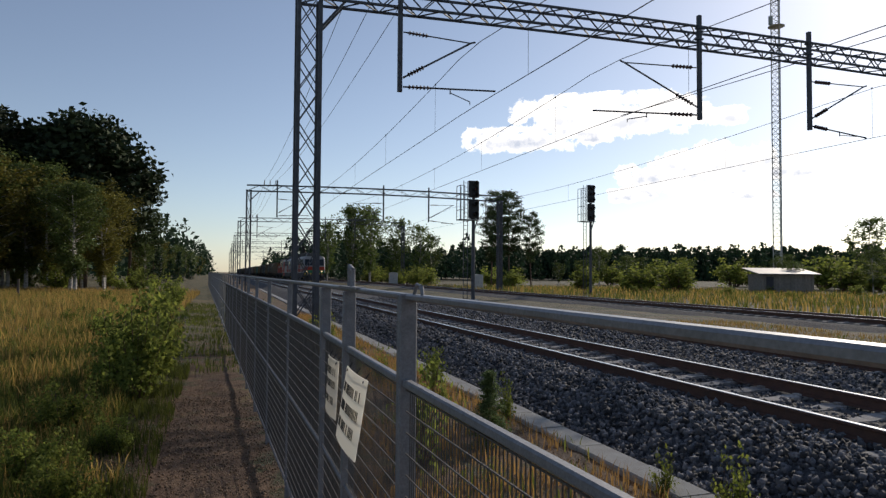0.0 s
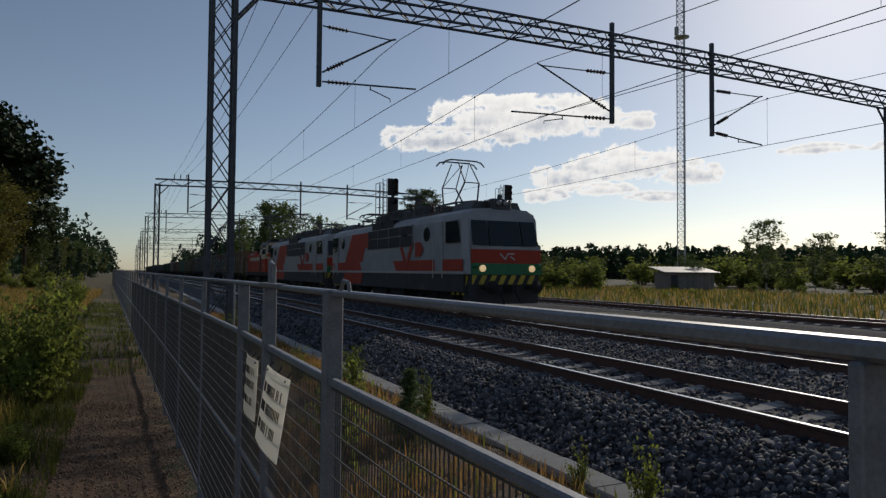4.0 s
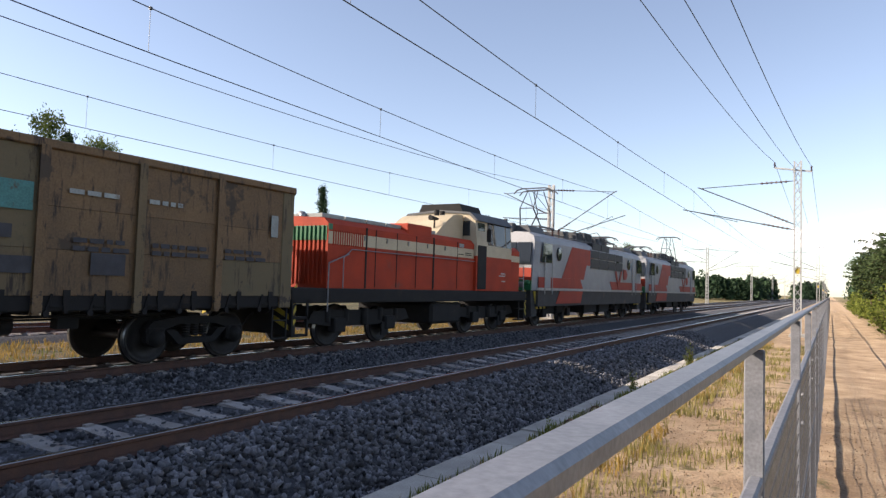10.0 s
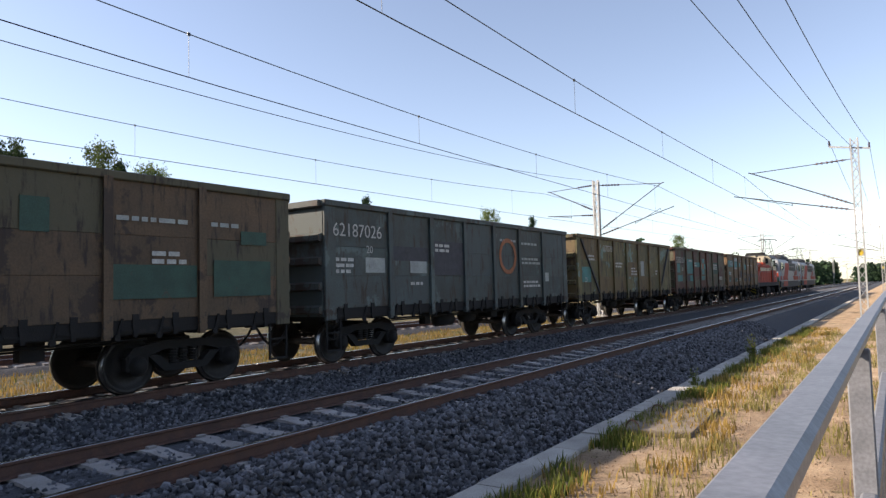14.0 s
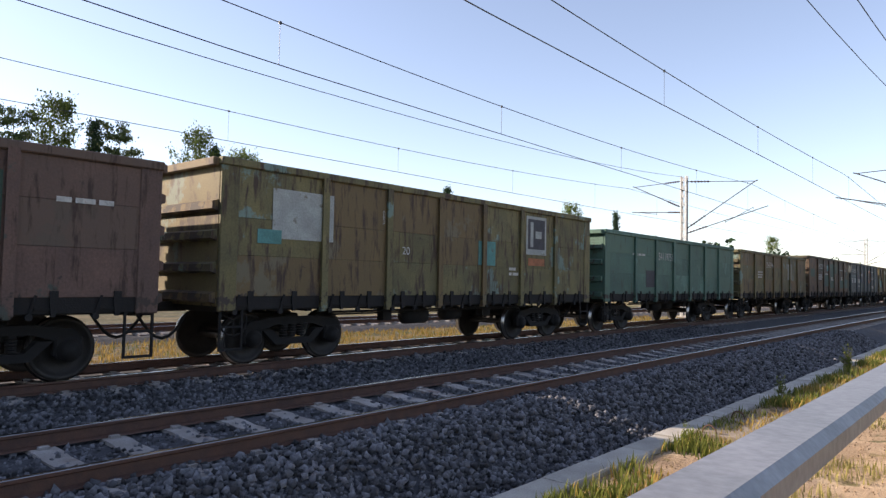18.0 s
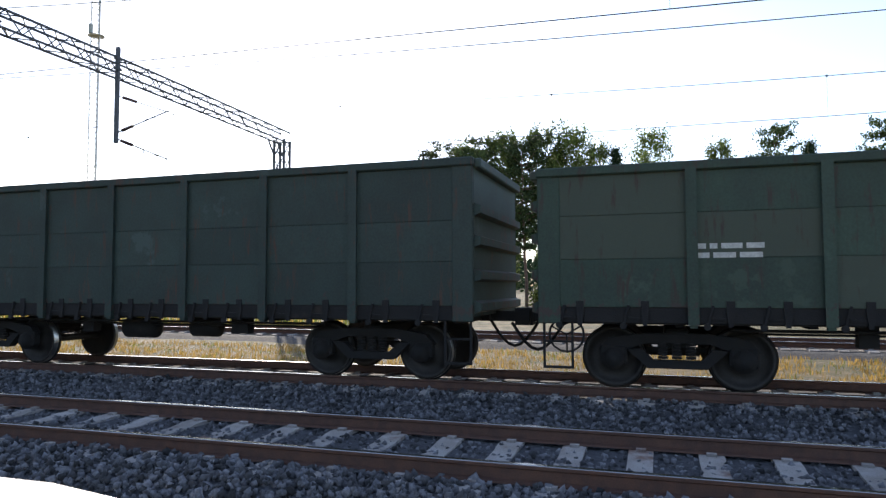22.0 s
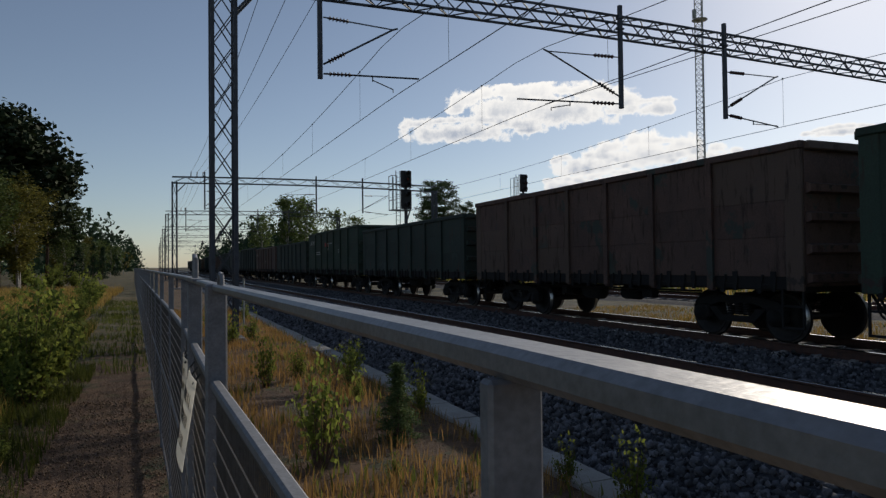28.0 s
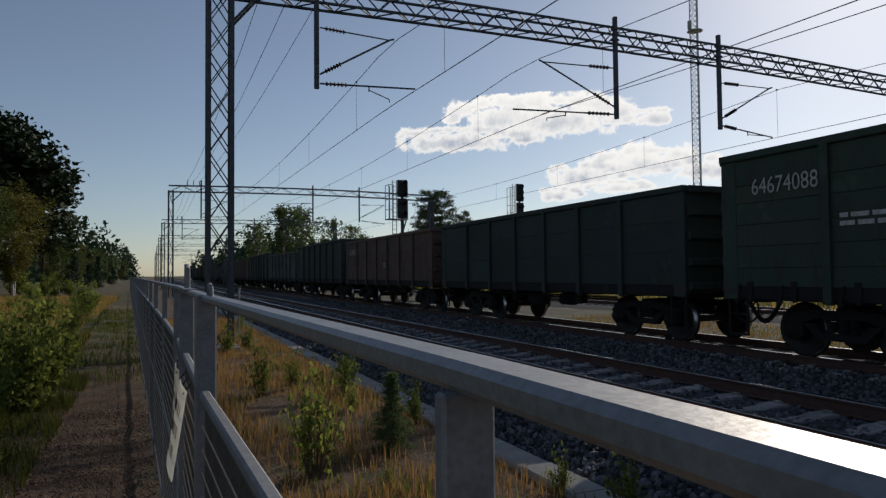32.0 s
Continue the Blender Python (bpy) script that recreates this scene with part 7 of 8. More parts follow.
def crown(kind, h, rs):
    """Limbs and clumps of leaves for one tree."""
    limbs, pts, sz = [], [], []
    if kind == "pine":
        # loose whorls of boughs with needle tufts towards their ends, and gaps between
        for i in range(17):
            t = 0.34 + 0.64 * (i / 17) + rs.uniform(-0.012, 0.012)
            turn = rs.uniform(0, 6.283)
            for j in range(5 if t < 0.85 else 4):
                if rs.uniform() < 0.18:
                    continue
                a = turn + 6.283 * j / 5 + rs.uniform(-0.35, 0.35)
                span = h * (0.15 * math.sin(math.pi * min(1, (1.05 - t) / 0.75)) ** 0.7 + 0.02) * rs.uniform(0.55, 1.2)
                foot = Vector((0, 0, h * t))
                b = foot + Vector((math.cos(a) * span, math.sin(a) * span, span * rs.uniform(0.05, 0.45)))
                limbs.append((foot, b, 0.006 * h * (1.1 - t)))
                for q in (0.55, 0.8, 1.02):
                    c = foot.lerp(b, q + rs.uniform(-0.08, 0.08)) + Vector((0, 0, 0.01 * h))
                    m = 36
                    pts.append(rs.normal(size=(m, 3)) * np.array((0.02, 0.02, 0.011)) * h + np.array(c))
                    sz.append(rs.uniform(0.007, 0.014, m) * h)
    elif kind == "old_pine":
        # broad rounded crown of packed clumps on stout limbs
        for i in range(230):
            a, e = rs.uniform(0, 6.283), math.asin(rs.uniform(-0.75, 1.0))
            r = rs.uniform(0.72, 1.06) if i % 5 else rs.uniform(0.2, 0.7)
            c = Vector((0.3 * h * r * math.cos(a) * math.cos(e), 0.3 * h * r * math.sin(a) * math.cos(e), h * (0.62 + 0.36 * r * math.sin(e))))
            if i % 4 == 0:
                limbs.append((Vector((0, 0, max(0.25 * h, c.z - 0.2 * h))), c, 0.006 * h))
            m = 70
            pts.append(rs.normal(size=(m, 3)) * np.array((0.032, 0.032, 0.024)) * h + np.array(c))
            sz.append(rs.uniform(0.012, 0.026, m) * h)
    elif kind in ("spruce", "young_pine"):
        for i in range(64):
            t = 0.06 + 0.93 * (i / 64)
            a = rs.uniform(0, 6.283)
            span = h * 0.2 * (1.04 - t) * rs.uniform(0.75, 1.15)
            b = Vector((math.cos(a) * span, math.sin(a) * span, h * t - span * 0.25))
            limbs.append((Vector((0, 0, h * t)), b, 0.004 * h * (1.1 - t)))
            for j in range(4):
                c = Vector((0, 0, h * t)).lerp(b, rs.uniform(0.2, 1.0))
                m = 36
                pts.append(rs.normal(size=(m, 3)) * np.array((0.022, 0.022, 0.016)) * h + np.array(c))
                sz.append(rs.uniform(0.006, 0.014, m) * h)
    elif kind in ("birch", "aspen"):
        for i in range(58):
            t = 0.2 + 0.79 * (i / 58)
            a = rs.uniform(0, 6.283)
            span = h * (0.16 * math.sin(math.pi * min(1, (1.06 - t) / 0.85)) + 0.015) * rs.uniform(0.5, 1.3)
            foot = Vector((0, 0, h * t))
            b = foot + Vector((math.cos(a) * span, math.sin(a) * span, span * rs.uniform(0.3, 1.1)))
            limbs.append((foot, b, 0.0045 * h * (1.1 - t)))
            for q in (0.45, 0.7, 0.9, 1.05):
                c = foot.lerp(b, q + rs.uniform(-0.1, 0.1)) - Vector((0, 0, rs.uniform(0, 0.03) * h))
                m = 30
                pts.append(rs.normal(size=(m, 3)) * np.array((0.018, 0.018, 0.024)) * h + np.array(c))
                sz.append(rs.uniform(0.007, 0.014, m) * h)
    else:
        for i in range(26):
            a = rs.uniform(0, 6.283)
            up = rs.uniform(0.35, 1.0)
            span = h * 0.5 * rs.uniform(0.2, 1.0) * (1.25 - up * 0.6)
            b = Vector((math.cos(a) * span, math.sin(a) * span, h * up * rs.uniform(0.7, 1.0)))
            limbs.append((Vector((math.cos(a) * 0.05 * h, math.sin(a) * 0.05 * h, 0)), b, 0.009 * h))
            for j in range(5):
                c = Vector((0, 0, 0)).lerp(b, rs.uniform(0.4, 1.1))
                m = 26
                pts.append(rs.normal(size=(m, 3)) * 0.055 * h + np.array(c))
                sz.append(rs.uniform(0.018, 0.04, m) * h)
    p = np.concatenate(pts)
    p[:, 2] = np.abs(p[:, 2])
    return limbs, p, np.concatenate(sz)


TREE_MESH = {}
LEAVES = {"pine": PINE_LEAF, "old_pine": OLD_PINE_LEAF, "young_pine": leaf_material("young_pine_needles", (0.15, 0.21, 0.08), (0.06, 0.09, 0.035), 0.35), "spruce": SPRUCE_LEAF, "birch": BIRCH_LEAF, "aspen": YELLOW_LEAF, "bush": BUSH_LEAF}
for kind in LEAVES:
    for v in range(3):
        rs = np.random.RandomState(11 * v + len(kind) * 5)
        h = {"pine": 12, "young_pine": 12, "old_pine": 18, "spruce": 12, "birch": 12, "aspen": 10, "bush": 2}[kind]
        limbs, p, s = crown(kind, h, rs)
        if kind == "bush":
            tg = Geo()
            for a, b, k in limbs:
                tg.tube(a, b, k, k * 0.3, n=4, caps=False)
        else:
            tg = trunk_geo(h, {"pine": 0.15, "young_pine": 0.14, "old_pine": 0.36, "spruce": 0.16, "birch": 0.13, "aspen": 0.1}[kind], rs, limbs)
        TREE_MESH[kind, v] = (tg.mesh("trunk", BIRCHBARK if kind in ("birch", "aspen") else BARK), leaf_mesh("crown", p, s, LEAVES[kind], rs), h, leaf_mesh("crown", p[::3], s[::3] * 1.6, LEAVES[kind], rs), leaf_mesh("crown", p[::6], s[::6] * 1.5, LEAVES[kind], rs))

TREE_LABEL = {"pine": "slender Scots pine with loose dark boughs", "old_pine": "old Scots pine with a broad dark rounded crown", "young_pine": "bluish-green young pine", "spruce": "dark narrow spruce with drooping boughs", "birch": "pale-stemmed birch in summer leaf", "aspen": "young yellow-green aspen on a thin stem", "bush": "leafy willow bush with many stems"}
TREE_CAT = {"pine": "tree", "old_pine": "tree", "young_pine": "tree", "spruce": "tree", "birch": "tree", "aspen": "tree", "bush": "bush"}


def plant(kind, x, y, h, v=0, wide=1.0, extra="", dense=False, sparse=False):
    tm, cm, h0, coarse, thin = TREE_MESH[kind, v % 3]
    if sparse:
        cm = thin
    elif math.hypot(x + 7.5, y) > 42 and not dense:
        cm = coarse
    k = h / h0
    z = ground_z(x, y)
    t = thing("bush" if kind == "bush" else kind + "_tree", TREE_LABEL[kind] + extra, TREE_CAT[kind], pose(x, y, z - 0.05, 0, 0, (x * 53 + y * 31) % 360), group=kind + " plants")
    t.scale = (k * wide, k * wide, k)
    part("stem" if kind == "bush" else "trunk", tm, None, t)
    part("crown", cm, None, t)
    return t


rt = random.Random(5)
# stand of big pines with young aspens before them, beyond the meadow by the path
for i, (x, y, h, w) in enumerate(((-21.6, 80, 18.2, 1.25), (-31, 82, 18.5, 1.3), (-40, 78, 17.5, 1.3), (-49, 80, 17, 1.3), (-26, 86, 17.8, 1.3))):
    plant("old_pine", x, y, h, i, w, dense=True)
for x, y, h in ((-17.6, 84, 13.5), (-16.6, 92, 10)):
    plant("pine", x, y, h, int(y), 1.3, dense=True)
for i in range(44):
    y = rt.uniform(62, 77)
    x = -17.8 - rt.random() * 26
    plant(("aspen", "birch", "aspen")[i % 3], x, y, rt.uniform(8.5, 10.5) + min(3.0, (-17.8 - x) * 0.25), i, 1.6, dense=True)
for i in range(16):
    plant(("birch", "spruce", "aspen")[i % 3], -14.0 - rt.random() * 5, 84 + i * 9, rt.uniform(4.5, 7.5), i, 1.2)
for i in range(16):
    plant("bush", -13.5 - rt.random() * 14, 60 + rt.random() * 32, rt.uniform(1.5, 3.0), i)
# bushes along the path
for x, y, h, w in ((-8.62, 11.9, 2.0, 0.8), (-8.75, 13.3, 1.9, 0.85), (-9.1, 12.7, 1.5, 0.8), (-8.7, 17.5, 1.2, 1.0), (-8.6, 6.5, 0.6, 1.2), (-9.0, 7.2, 0.7, 1.2), (-8.5, 8.6, 0.55, 1.2), (-9.4, 5.6, 0.65, 1.3), (-9.6, 8.0, 0.6, 1.2), (-9.2, 9.4, 0.8, 1.2), (-10.6, 21.5, 0.9, 1.1), (-8.9, 21, 0.8, 1.0), (-9.4, 26, 1.1, 1.0), (-9.6, 32, 1.3, 1.1), (-12.5, 27, 0.7, 1.2), (-9.9, 38, 1.6, 1.1), (-10.4, 47, 2.0, 1.1), (-14, 44, 1.0, 1.2)):
    plant("bush", x, y, h, int(y), w, " beside the trodden path")
# other side: pines and bushes along the path, seen looking the other way
for i, (x, y, h) in enumerate(((-12.2, -45, 7.8), (-13.5, -41, 8.8), (-11.2, -52, 6.5), (-9.9, -68, 6), (-12.8, -58, 8), (-15.5, -47, 10), (-10.6, -62, 5.5), (-11, -78, 7), (-12, -90, 8), (-10.8, -104, 7.5), (-12.6, -120, 9), (-16, -38, 10), (-18, -44, 11), (-11.5, -140, 9), (-10.6, -56, 6.8), (-12.4, -50, 7.5))):
    plant("pine" if i % 4 else "spruce", x, y, h, i, 1.55, dense=y > -64)
for i in range(30):
    y = -40 - 2.6 * i
    plant("bush", -9.8 - 1.4 * rt.random(), y, rt.uniform(1.8, 3.0), i, 1.2)
    plant("bush", -11.0 - 1.4 * rt.random(), y - 1, rt.uniform(3.0, 4.6), i, 0.95)
    plant("birch", -11.6 - 2.5 * rt.random(), y - 1, rt.uniform(3.5, 5.5), i, 1.4)
# row beyond the far track
rowx = [("pine", 63, 22.5, 17.5), ("birch", 66, 20.5, 18), ("pine", 64, 18.5, 18.5), ("pine", 66, 16.5, 18), ("birch", 64, 15, 18.5), ("pine", 62, 13, 18), ("birch", 65, 11.5, 19), ("spruce", 66, 10, 17.5), ("birch", 64, 8.5, 18), ("birch", 65, 6, 17), ("spruce", 64, 4, 16.5), ("birch", 64, 0.5, 17.5), ("pine", 68, -2.5, 15), ("birch", 64, -6, 16), ("spruce", 65, -8.5, 14.5), ("pine", 64, -11, 17.5), ("spruce", 64, -14, 16), ("birch", 66, -17.5, 14), ("pine", 64, -20.4, 17.6), ("birch", 64, -24.4, 19.1), ("spruce", 64, -27.8, 17.9), ("pine", 64, -30.1, 17.7), ("spruce", 66, -34.5, 14.5), ("birch", 64, -38.9, 18.3), ("spruce", 64, -41.4, 17.4), ("birch", 64, -45.3, 17.1), ("pine", 67, -55, 14), ("birch", 68, -66, 13.5), ("spruce", 64, -83.1, 17.5), ("birch", 64, -122.8, 18.2), ("spruce", 64, -143, 18.8), ("birch", 62, -160, 14), ("pine", 60, -190, 15), ("birch", 64, -272, 20.8)]
for i, (k, x, y, h) in enumerate(rowx):
    plant(k, x, y, h, i, 0.9 if y > 7 else 0.75, dense=True)
for i in range(46):
    plant(("pine", "birch", "spruce", "birch")[i % 4], 64 + rt.random() * 14, 26 - 2.7 * i + rt.uniform(-1, 1), rt.uniform(5, 9.5), i, 1.1)
for i in range(26):
    plant("bush", 54 + 6 * rt.random(), 24 - 4.5 * i, rt.uniform(1.6, 2.8), i, 1.3)
# far side ahead: trees and bushes behind the signals
for i, (k, x, y, h, w) in enumerate((("pine", 29.5, 88, 13.8, 0.9), ("pine", 32.2, 90, 14.2, 0.95), ("pine", 36.6, 92, 11.6, 0.85), ("pine", 31, 94, 11.5, 0.9), ("birch", 26, 116, 10.5, 1.2), ("birch", 22.5, 118, 11.5, 1.1), ("birch", 29, 118, 9, 1.2), ("birch", 20, 112, 8.0, 1.3), ("birch", 19.5, 128, 14.5, 1.3), ("birch", 16.8, 132, 15, 1.2), ("spruce", 18, 140, 16, 1.2), ("birch", 21, 136, 14, 1.3), ("birch", 14.5, 150, 13, 1.3), ("birch", 95, 84, 11.5, 1.6), ("birch", 110, 84, 9.5, 1.6), ("birch", 64, 118, 7.5, 1.7), ("bush", 79, 79, 5.5, 1.5), ("bush", 73, 70, 4.5, 1.6), ("bush", 88, 78, 5, 1.7), ("bush", 99, 76, 5.5, 1.8), ("birch", 120, 76, 11, 1.7), ("birch", 126, 70, 12, 1.7))):
    plant(k, x, y, h, i, w, dense=k == "pine")
for i in range(22):
    plant("bush", 20.5 + rt.random() * 6, 100 + i * 2.4, rt.uniform(2.4, 3.8), i, 1.3)
for i in range(46):
    a = rt.uniform(22, 62)
    r = rt.uniform(85, 140)
    plant(("bush", "birch", "bush")[i % 3], -7 + r * math.sin(radians(a)), r * math.cos(radians(a)), rt.uniform(3.0, 5.5), i, 1.6)
for i in range(20):
    plant("bush", 30 + rt.random() * 60, 42 + rt.random() * 40, rt.uniform(0.7, 1.6), i, 1.5)
# saplings and weeds on the verge between fence and kerb
for x, y, h in ((-5.28, 7.1, 1.34), (-5.07, 12.2, 1.05), (-4.67, 6.5, 0.35), (-5.0, 19, 1.0), (-3.3, 9.2, 0.8), (-4.4, 12.8, 0.8), (-3.9, 10.4, 0.6), (-3.15, 5.7, 0.55), (-3.7, 11.7, 1.0), (-3.1, 13.5, 0.7), (-4.9, 5.0, 0.35), (-3.7, 4.0, 0.3), (-4.3, 20, 1.0), (-5.2, 24, 0.9), (-3.0, 4.9, 0.75), (-3.2, -9.6, 0.35), (-3.05, -15.0, 0.5), (-3.18, -21.3, 0.75), (-1.25, 5.0, 0.6), (-1.09, 5.35, 0.5), (-3.6, 28, 1.0), (-5.5, 30, 1.2)):
    plant("bush", x, y, h, int(x * 7 + y), 0.6, " growing out of the verge", sparse=True)

plant("young_pine", -4.16, 7.85, 1.0, 1, 1.7, " sapling growing out of the verge")
plant("young_pine", -4.05, 8.1, 0.7, 2, 1.7, " sapling growing out of the verge")

# far woods all round, one object
def far_woods():
    rs = np.random.RandomState(3)
    pts, sz = [], []
    spots = []
    for i in range(760):
        a = rs.uniform(8, 78)
        spots.append((-7 + 210 * math.sin(radians(a)) * rs.uniform(0.95, 1.25), 210 * math.cos(radians(a)) * rs.uniform(0.95, 1.25), rs.uniform(6.5, 11.5)))
    for i in range(420):
        a = rs.uniform(8, 76)
        spots.append((-7 + 225 * math.sin(radians(a)) * rs.uniform(0.97, 1.1), 225 * math.cos(radians(a)) * rs.uniform(0.97, 1.1), rs.uniform(8.5, 10.5)))
    for i in range(140):
        spots.append((rs.uniform(-60, -14), rs.uniform(150, 420), rs.uniform(9, 15)))
    for i in range(160):
        spots.append((rs.uniform(14, 60), rs.uniform(165, 460), rs.uniform(9, 15)))
    for i in range(200):
        spots.append((rs.uniform(40, 120), -140 - rs.uniform(0, 260), rs.uniform(8, 14)))
    for i in range(90):
        spots.append((rs.uniform(9, 30), -215 - rs.uniform(0, 60), rs.uniform(5.5, 8)))
    for i in range(70):
        spots.append((rs.uniform(-4, 9), -330 - rs.uniform(0, 100), rs.uniform(6, 9)))
    for i in range(120):
        spots.append((rs.uniform(-60, -13), -150 - rs.uniform(0, 260), rs.uniform(7, 12)))
    for i in range(160):
        a = rs.uniform(75, 125)
        spots.append((-7 + 170 * math.sin(radians(a)) * rs.uniform(0.95, 1.2), 170 * math.cos(radians(a)) * rs.uniform(0.95, 1.2), rs.uniform(8, 12)))
    for i in range(260):
        a = rs.uniform(185, 355)
        spots.append((-7 + 130 * math.sin(radians(a)) * rs.uniform(0.8, 1.5), 130 * math.cos(radians(a)) * rs.uniform(0.8, 1.5), rs.uniform(9, 15)))
    for x, y, h in spots:
        m = 120
        t = rs.uniform(0.05, 1, m) ** 0.8
        w = h * rs.uniform(0.24, 0.48) * (1.06 - t) ** rs.uniform(0.45, 0.9)
        a = rs.uniform(0, 6.283, m)
        q = np.sqrt(rs.uniform(0, 1, m))
        pts.append(np.stack([x + np.cos(a) * w * q, y + np.sin(a) * w * q, -0.6 + t * h], 1))
        sz.append(rs.uniform(0.35, 0.95, m))
    me = leaf_mesh("far_woods", np.concatenate(pts), np.concatenate(sz), SPRUCE_LEAF, rs)
    tagged(new("far_woods", me), "distant dark mixed forest closing the horizon", "forest", kind="stuff")


far_woods()


# ---- grass ----
def grass(name, count, area, h, mat, label, seed, where=None, width=0.012):
    rs = np.random.RandomState(seed)
    x0, x1, y0, y1 = area
    x = rs.uniform(x0, x1, count)
    y = rs.uniform(y0, y1, count)
    tuft = np.array([noise.noise(Vector((a * 0.9, b * 0.9, seed))) for a, b in zip(x, y)])
    keep = tuft + rs.uniform(-0.25, 0.25, count) > (where if where is not None else -9)
    x, y = x[keep], y[keep]
    n = len(x)
    z = np.array([ground_z(a, b) for a, b in zip(x, y)])
    hh = h * rs.uniform(0.45, 1.2, n)
    a = rs.uniform(0, 6.283, n)
    lx, ly = np.cos(a), np.sin(a)
    b = rs.uniform(0.1, 0.55, n) * hh
    w = width * rs.uniform(0.7, 1.3, n)
    base = np.stack([x, y, z - 0.02], 1)
    side = np.stack([-ly * w, lx * w, 0 * w], 1)
    mid = base + np.stack([lx * b * 0.35, ly * b * 0.35, hh * 0.6], 1)
    tip = base + np.stack([lx * b, ly * b, hh], 1)
    v = np.stack([base - side, base + side, mid + side * 0.7, mid - side * 0.7, tip], 1).reshape(-1, 3)
    i = np.arange(n)[:, None] * 5
    loops = np.concatenate([i + np.array([0, 1, 2, 3]), i + np.array([3, 2, 4])], 1).reshape(-1)
    tot = np.tile([4, 3], n)
    me = bpy.data.meshes.new(name)
    me.vertices.add(5 * n)
    me.vertices.foreach_set("co", v.reshape(-1))
    me.loops.add(7 * n)
    me.loops.foreach_set("vertex_index", loops.astype(np.int32))
    me.polygons.add(2 * n)
    me.polygons.foreach_set("loop_start", np.concatenate([[0], np.cumsum(tot)[:-1]]).astype(np.int32))
    me.polygons.foreach_set("loop_total", tot.astype(np.int32))
    me.materials.append(mat)
    me.update(calc_edges=True)
    return tagged(new(name, me), label, "grass", kind="stuff")


grass("meadow_grass", 60000, (-12.5, -8.7, 1, 26), 0.34, GRASS_LEAF, "low green grass and weeds close to the path", 21, -0.25, 0.009)
grass("meadow_grass", 30000, (-12.5, -8.7, 1, 26), 0.36, DRY_LEAF, "dry stalks among the weeds close to the path", 22, -0.05, 0.007)
grass("meadow_grass", 42000, (-28, -11.0, -4, 60), 0.42, GRASS_LEAF, "uncut green meadow grass beside the path", 1, -0.1, 0.016)
grass("meadow_grass", 80000, (-40, -9.4, 13, 68), 0.5, DRY_LEAF, "dry yellow meadow grass beside the path", 2, -0.12, 0.016)
grass("path_grass", 9000, (-9.6, -6.7, 15, 46), 0.2, GRASS_LEAF, "grass overgrowing the path", 3, 0.0)
grass("path_grass", 16000, (-9.3, -8.0, 1, 16), 0.2, GRASS_LEAF, "weeds creeping onto the path", 23, -0.15, 0.007)
grass("path_grass", 7000, (-9.3, -8.3, -6, 9), 0.22, DRY_LEAF, "dry grass at the path's edge", 4, 0.05)
grass("verge_grass", 26000, (-6.5, -3.2, 1, 34), 0.24, RUST_GRASS, "orange-brown dry grass on the verge between fence and kerb", 5, -0.12, 0.007)
grass("verge_grass", 16000, (-3.75, -3.12, -34, 2), 0.19, GRASS_LEAF, "green tufts along the kerb", 6, 0.12)
grass("verge_grass", 14000, (-4.7, -3.15, -34, 3), 0.17, DRY_LEAF, "dry tufts along the kerb", 7, 0.15)
grass("verge_grass", 16000, (-6.45, -4.4, -32, 1), 0.16, KHAKI_GRASS, "sparse khaki grass on bare earth by the fence", 8, 0.12, 0.008)
grass("verge_grass", 9000, (-4.8, -3.2, -32, 1), 0.2, KHAKI_GRASS, "khaki tufts on the verge", 28, 0.1, 0.008)
grass("verge_grass", 7000, (-6.2, -3.0, 2, 30), 0.2, GRASS_LEAF, "green weeds on the verge", 9, 0.2)
grass("track_grass", 30000, (7.7, 13.2, -40, 24), 0.16, DRY_LEAF, "short dry grass between the tracks", 10, -0.15)
grass("track_grass", 9000, (7.7, 13.2, -40, 24), 0.14, GRASS_LEAF, "short green grass between the tracks", 11, 0.1)
grass("far_meadow", 24000, (19, 60, 15, 95), 0.6, GRASS_LEAF, "green and yellow meadow beyond the far track", 12, 0.0, 0.035)
grass("far_meadow", 16000, (19, 60, 15, 95), 0.6, DRY_LEAF, "dry grass in the meadow beyond the far track", 13, 0.05, 0.035)

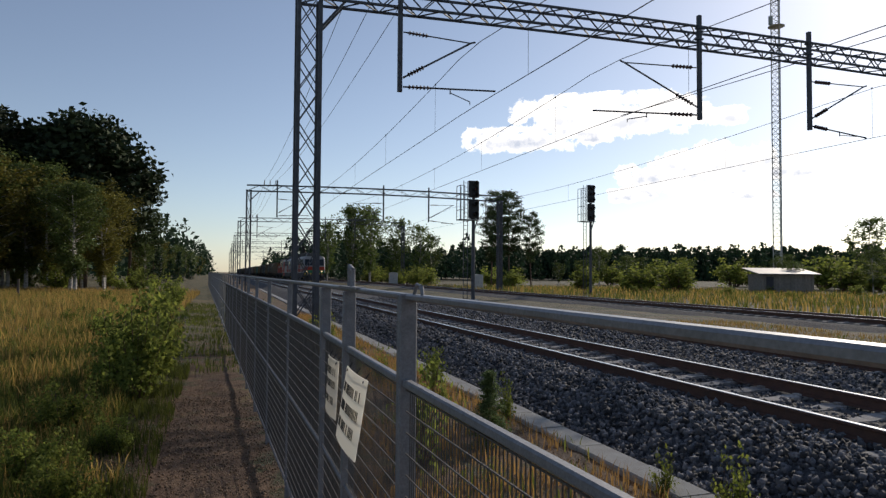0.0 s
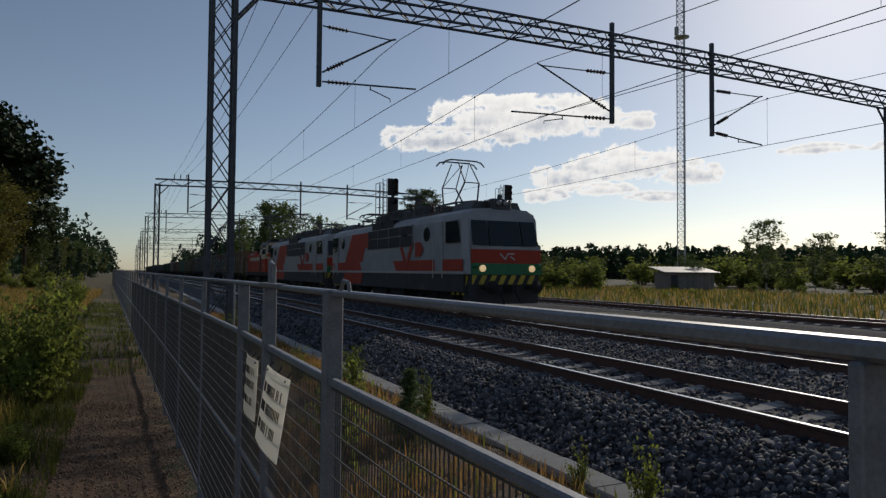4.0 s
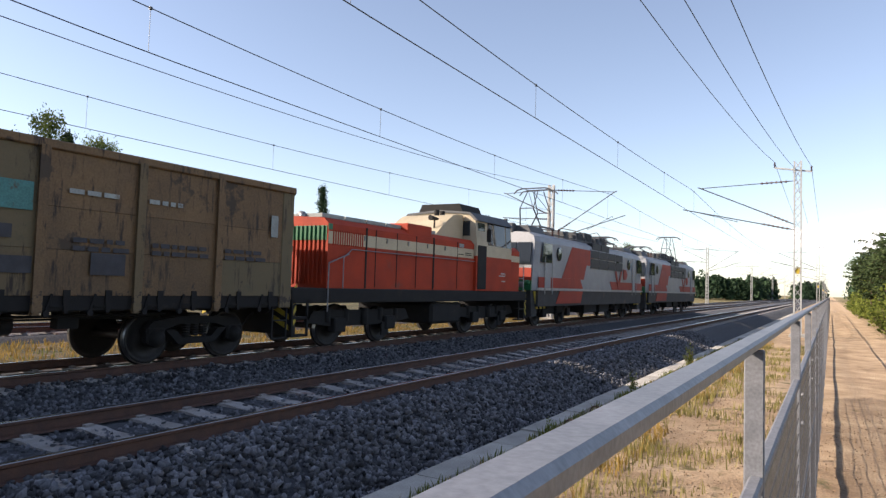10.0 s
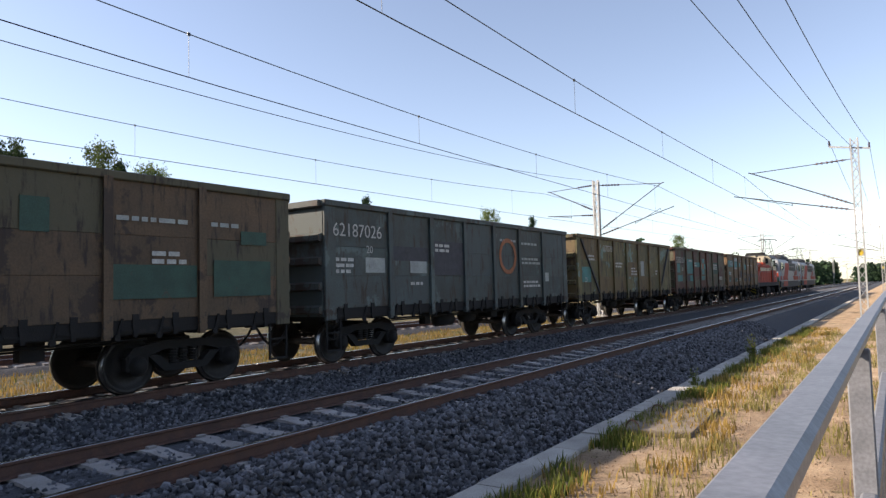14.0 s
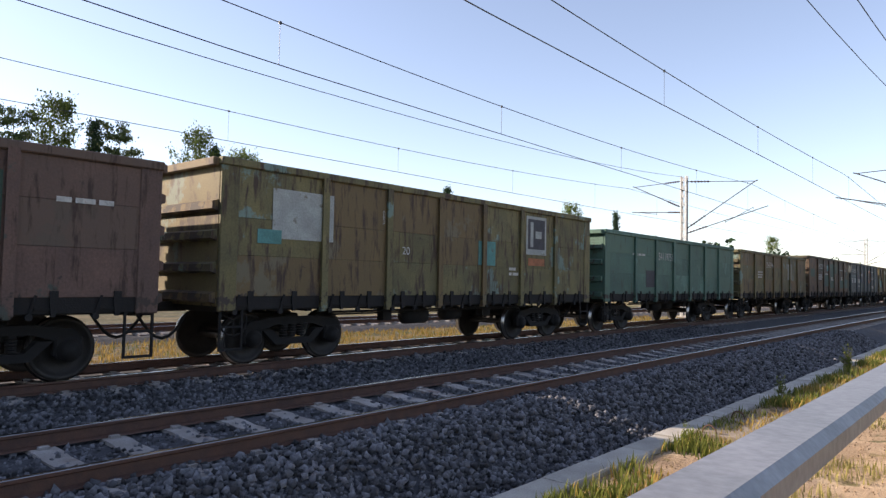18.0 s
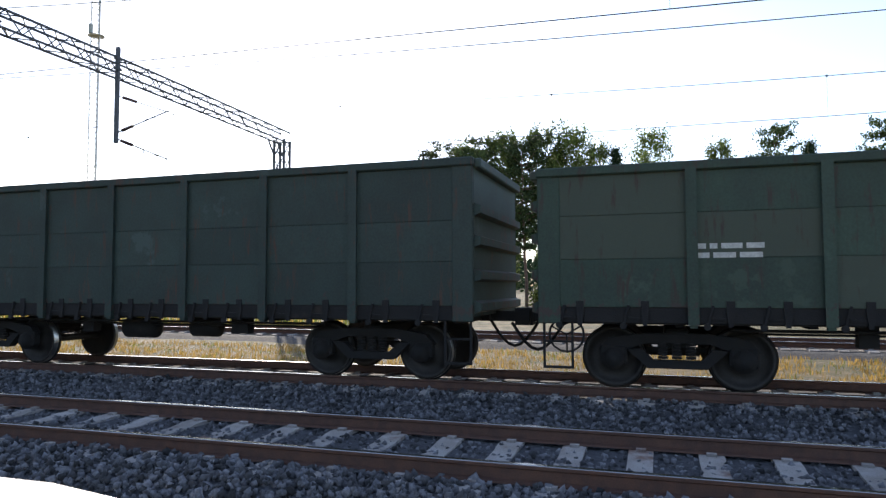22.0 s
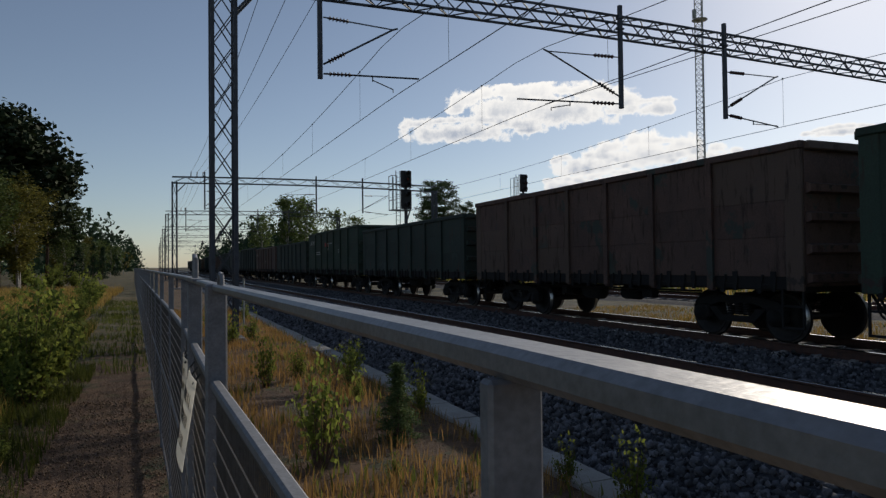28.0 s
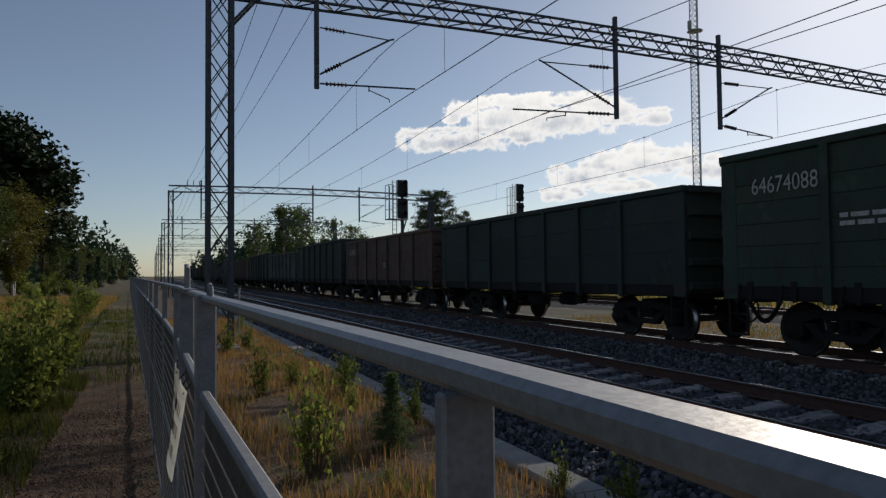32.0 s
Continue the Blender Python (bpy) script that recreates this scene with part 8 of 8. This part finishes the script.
# ---- clouds far off over the tracks ----
def cloud_material():
    m = bpy.data.materials.new("glowing_cumulus")
    m.use_nodes = True
    n, l = m.node_tree.nodes, m.node_tree.links
    n.clear()
    out = n.new("ShaderNodeOutputMaterial")
    tc = n.new("ShaderNodeTexCoord")
    geo = n.new("ShaderNodeNewGeometry")
    at = n.new("ShaderNodeAttribute")
    at.attribute_name = "body"
    nz = n.new("ShaderNodeTexNoise")
    nz.inputs["Scale"].default_value, nz.inputs["Detail"].default_value, nz.inputs["Roughness"].default_value = 0.02, 10, 0.68
    l.new(tc.outputs["Object"], nz.inputs["Vector"])
    add = n.new("ShaderNodeMath")
    add.operation = 'ADD'
    l.new(at.outputs["Fac"], add.inputs[0])
    l.new(nz.outputs["Fac"], add.inputs[1])
    mask = n.new("ShaderNodeMapRange")
    mask.inputs["From Min"].default_value, mask.inputs["From Max"].default_value = 0.98, 1.12
    l.new(add.outputs[0], mask.inputs["Value"])
    # the sheet glows: sunlit edges and shaded body are painted into its emission colour
    tone = n.new("ShaderNodeValToRGB")
    e = tone.color_ramp.elements
    e[0].position, e[0].color = 0.0, (1.0, 0.97, 0.92, 1)
    e[1].position, e[1].color = 1.0, (0.36, 0.41, 0.5, 1)
    tm = n.new("ShaderNodeMapRange")
    tm.inputs["From Min"].default_value, tm.inputs["From Max"].default_value = 1.0, 1.42
    l.new(add.outputs[0], tm.inputs["Value"])
    base = n.new("ShaderNodeAttribute")
    base.attribute_name = "low"
    grey = n.new("ShaderNodeMath")
    grey.operation = 'MULTIPLY'
    l.new(tm.outputs[0], grey.inputs[0])
    l.new(base.outputs["Fac"], grey.inputs[1])
    l.new(grey.outputs[0], tone.inputs[0])
    em = n.new("ShaderNodeEmission")
    em.inputs["Strength"].default_value = 1.7
    l.new(tone.outputs[0], em.inputs["Color"])
    tr = n.new("ShaderNodeBsdfTransparent")
    mx = n.new("ShaderNodeMixShader")
    l.new(mask.outputs[0], mx.inputs[0])
    l.new(tr.outputs[0], mx.inputs[1])
    l.new(em.outputs[0], mx.inputs[2])
    l.new(mx.outputs[0], out.inputs["Surface"])
    return m


CLOUD = cloud_material()


def cloud(heading, up, wide, high, lumps, label):
    """A cumulus bank 2.4 km off: a wide sheet whose cover thickens in rounded lumps."""
    R = 2400.0
    h, u = radians(heading), radians(up)
    c = Vector((math.sin(h) * math.cos(u), math.cos(h) * math.cos(u), math.sin(u))) * R
    W, H = R * math.tan(radians(wide)), R * math.tan(radians(high))
    nx, nz = 96, 48
    vs, body, low = [], [], []
    rs = random.Random(int(heading * 7 + up * 3))
    puffs = list(lumps)
    for la, lb, lr, lq in lumps:
        for q in range(11):
            th = math.pi * (q + rs.random()) / 11
            k = rs.uniform(0.2, 0.42)
            puffs.append((la + 0.85 * lr * math.cos(th), lb + 0.75 * lq * math.sin(th), lr * k, lq * k * 1.5))
    for j in range(nz + 1):
        for i in range(nx + 1):
            a, b = i / nx * 2 - 1, j / nz * 2 - 1
            vs.append((a * W / 2, 0, b * H / 2))
            d = -1.0
            for la, lb, lr, lq in puffs:
                d = max(d, 1 - math.hypot((a - la) / lr, (b - lb) / (lq if b > lb else lq * 0.55)))
            # painted underside shade, stronger towards the base
            low.append(max(0.0, min(1.0, 0.75 - 0.7 * b)))
            edge = min(1.0, 4 * (1 - abs(a)), 4 * (1 - abs(b)))
            body.append(max(-1, min(1.0, d * 0.5 + 0.4)) * edge - (1 - edge))
    me = bpy.data.meshes.new("cloud")
    me.from_pydata(vs, [], [(j * (nx + 1) + i, j * (nx + 1) + i + 1, (j + 1) * (nx + 1) + i + 1, (j + 1) * (nx + 1) + i) for j in range(nz) for i in range(nx)])
    at = me.attributes.new("body", 'FLOAT', 'POINT')
    at.data.foreach_set("value", body)
    lw = me.attributes.new("low", 'FLOAT', 'POINT')
    lw.data.foreach_set("value", low)
    me.materials.append(CLOUD)
    ob = tagged(new("cloud", me), label, "cloud", kind="structure")
    ob.matrix_basis = Matrix.Translation(c) @ pose(0, 0, 0, up, 0, -heading)
    ob.visible_shadow = False
    return ob


cloud(31, 12.0, 27, 8, ((-0.45, -0.25, 0.5, 0.4), (-0.15, 0.2, 0.35, 0.5), (0.15, 0.1, 0.45, 0.6), (0.7, 0.1, 0.3, 0.25)), "large sunlit cumulus with a grey base")
cloud(40, 8.2, 19, 7, ((-0.5, -0.1, 0.4, 0.4), (0.0, 0.1, 0.45, 0.5), (0.5, -0.1, 0.35, 0.4)), "ragged cumulus lit from behind")
cloud(38.0, 6.6, 16, 4.5, ((-0.6, -0.1, 0.3, 0.4), (0.0, 0.1, 0.35, 0.35), (0.55, -0.2, 0.3, 0.3)), "thin pale cumulus low over the forest")
cloud(57.0, 9.3, 14, 3.6, ((-0.4, 0, 0.4, 0.3), (0.4, -0.1, 0.35, 0.3)), "small flat cumulus")
cloud(182.0, 5.0, 12, 6, ((-0.2, -0.4, 0.6, 0.5), (0.3, 0.0, 0.5, 0.4)), "hazy white cloud low on the horizon")

motions()
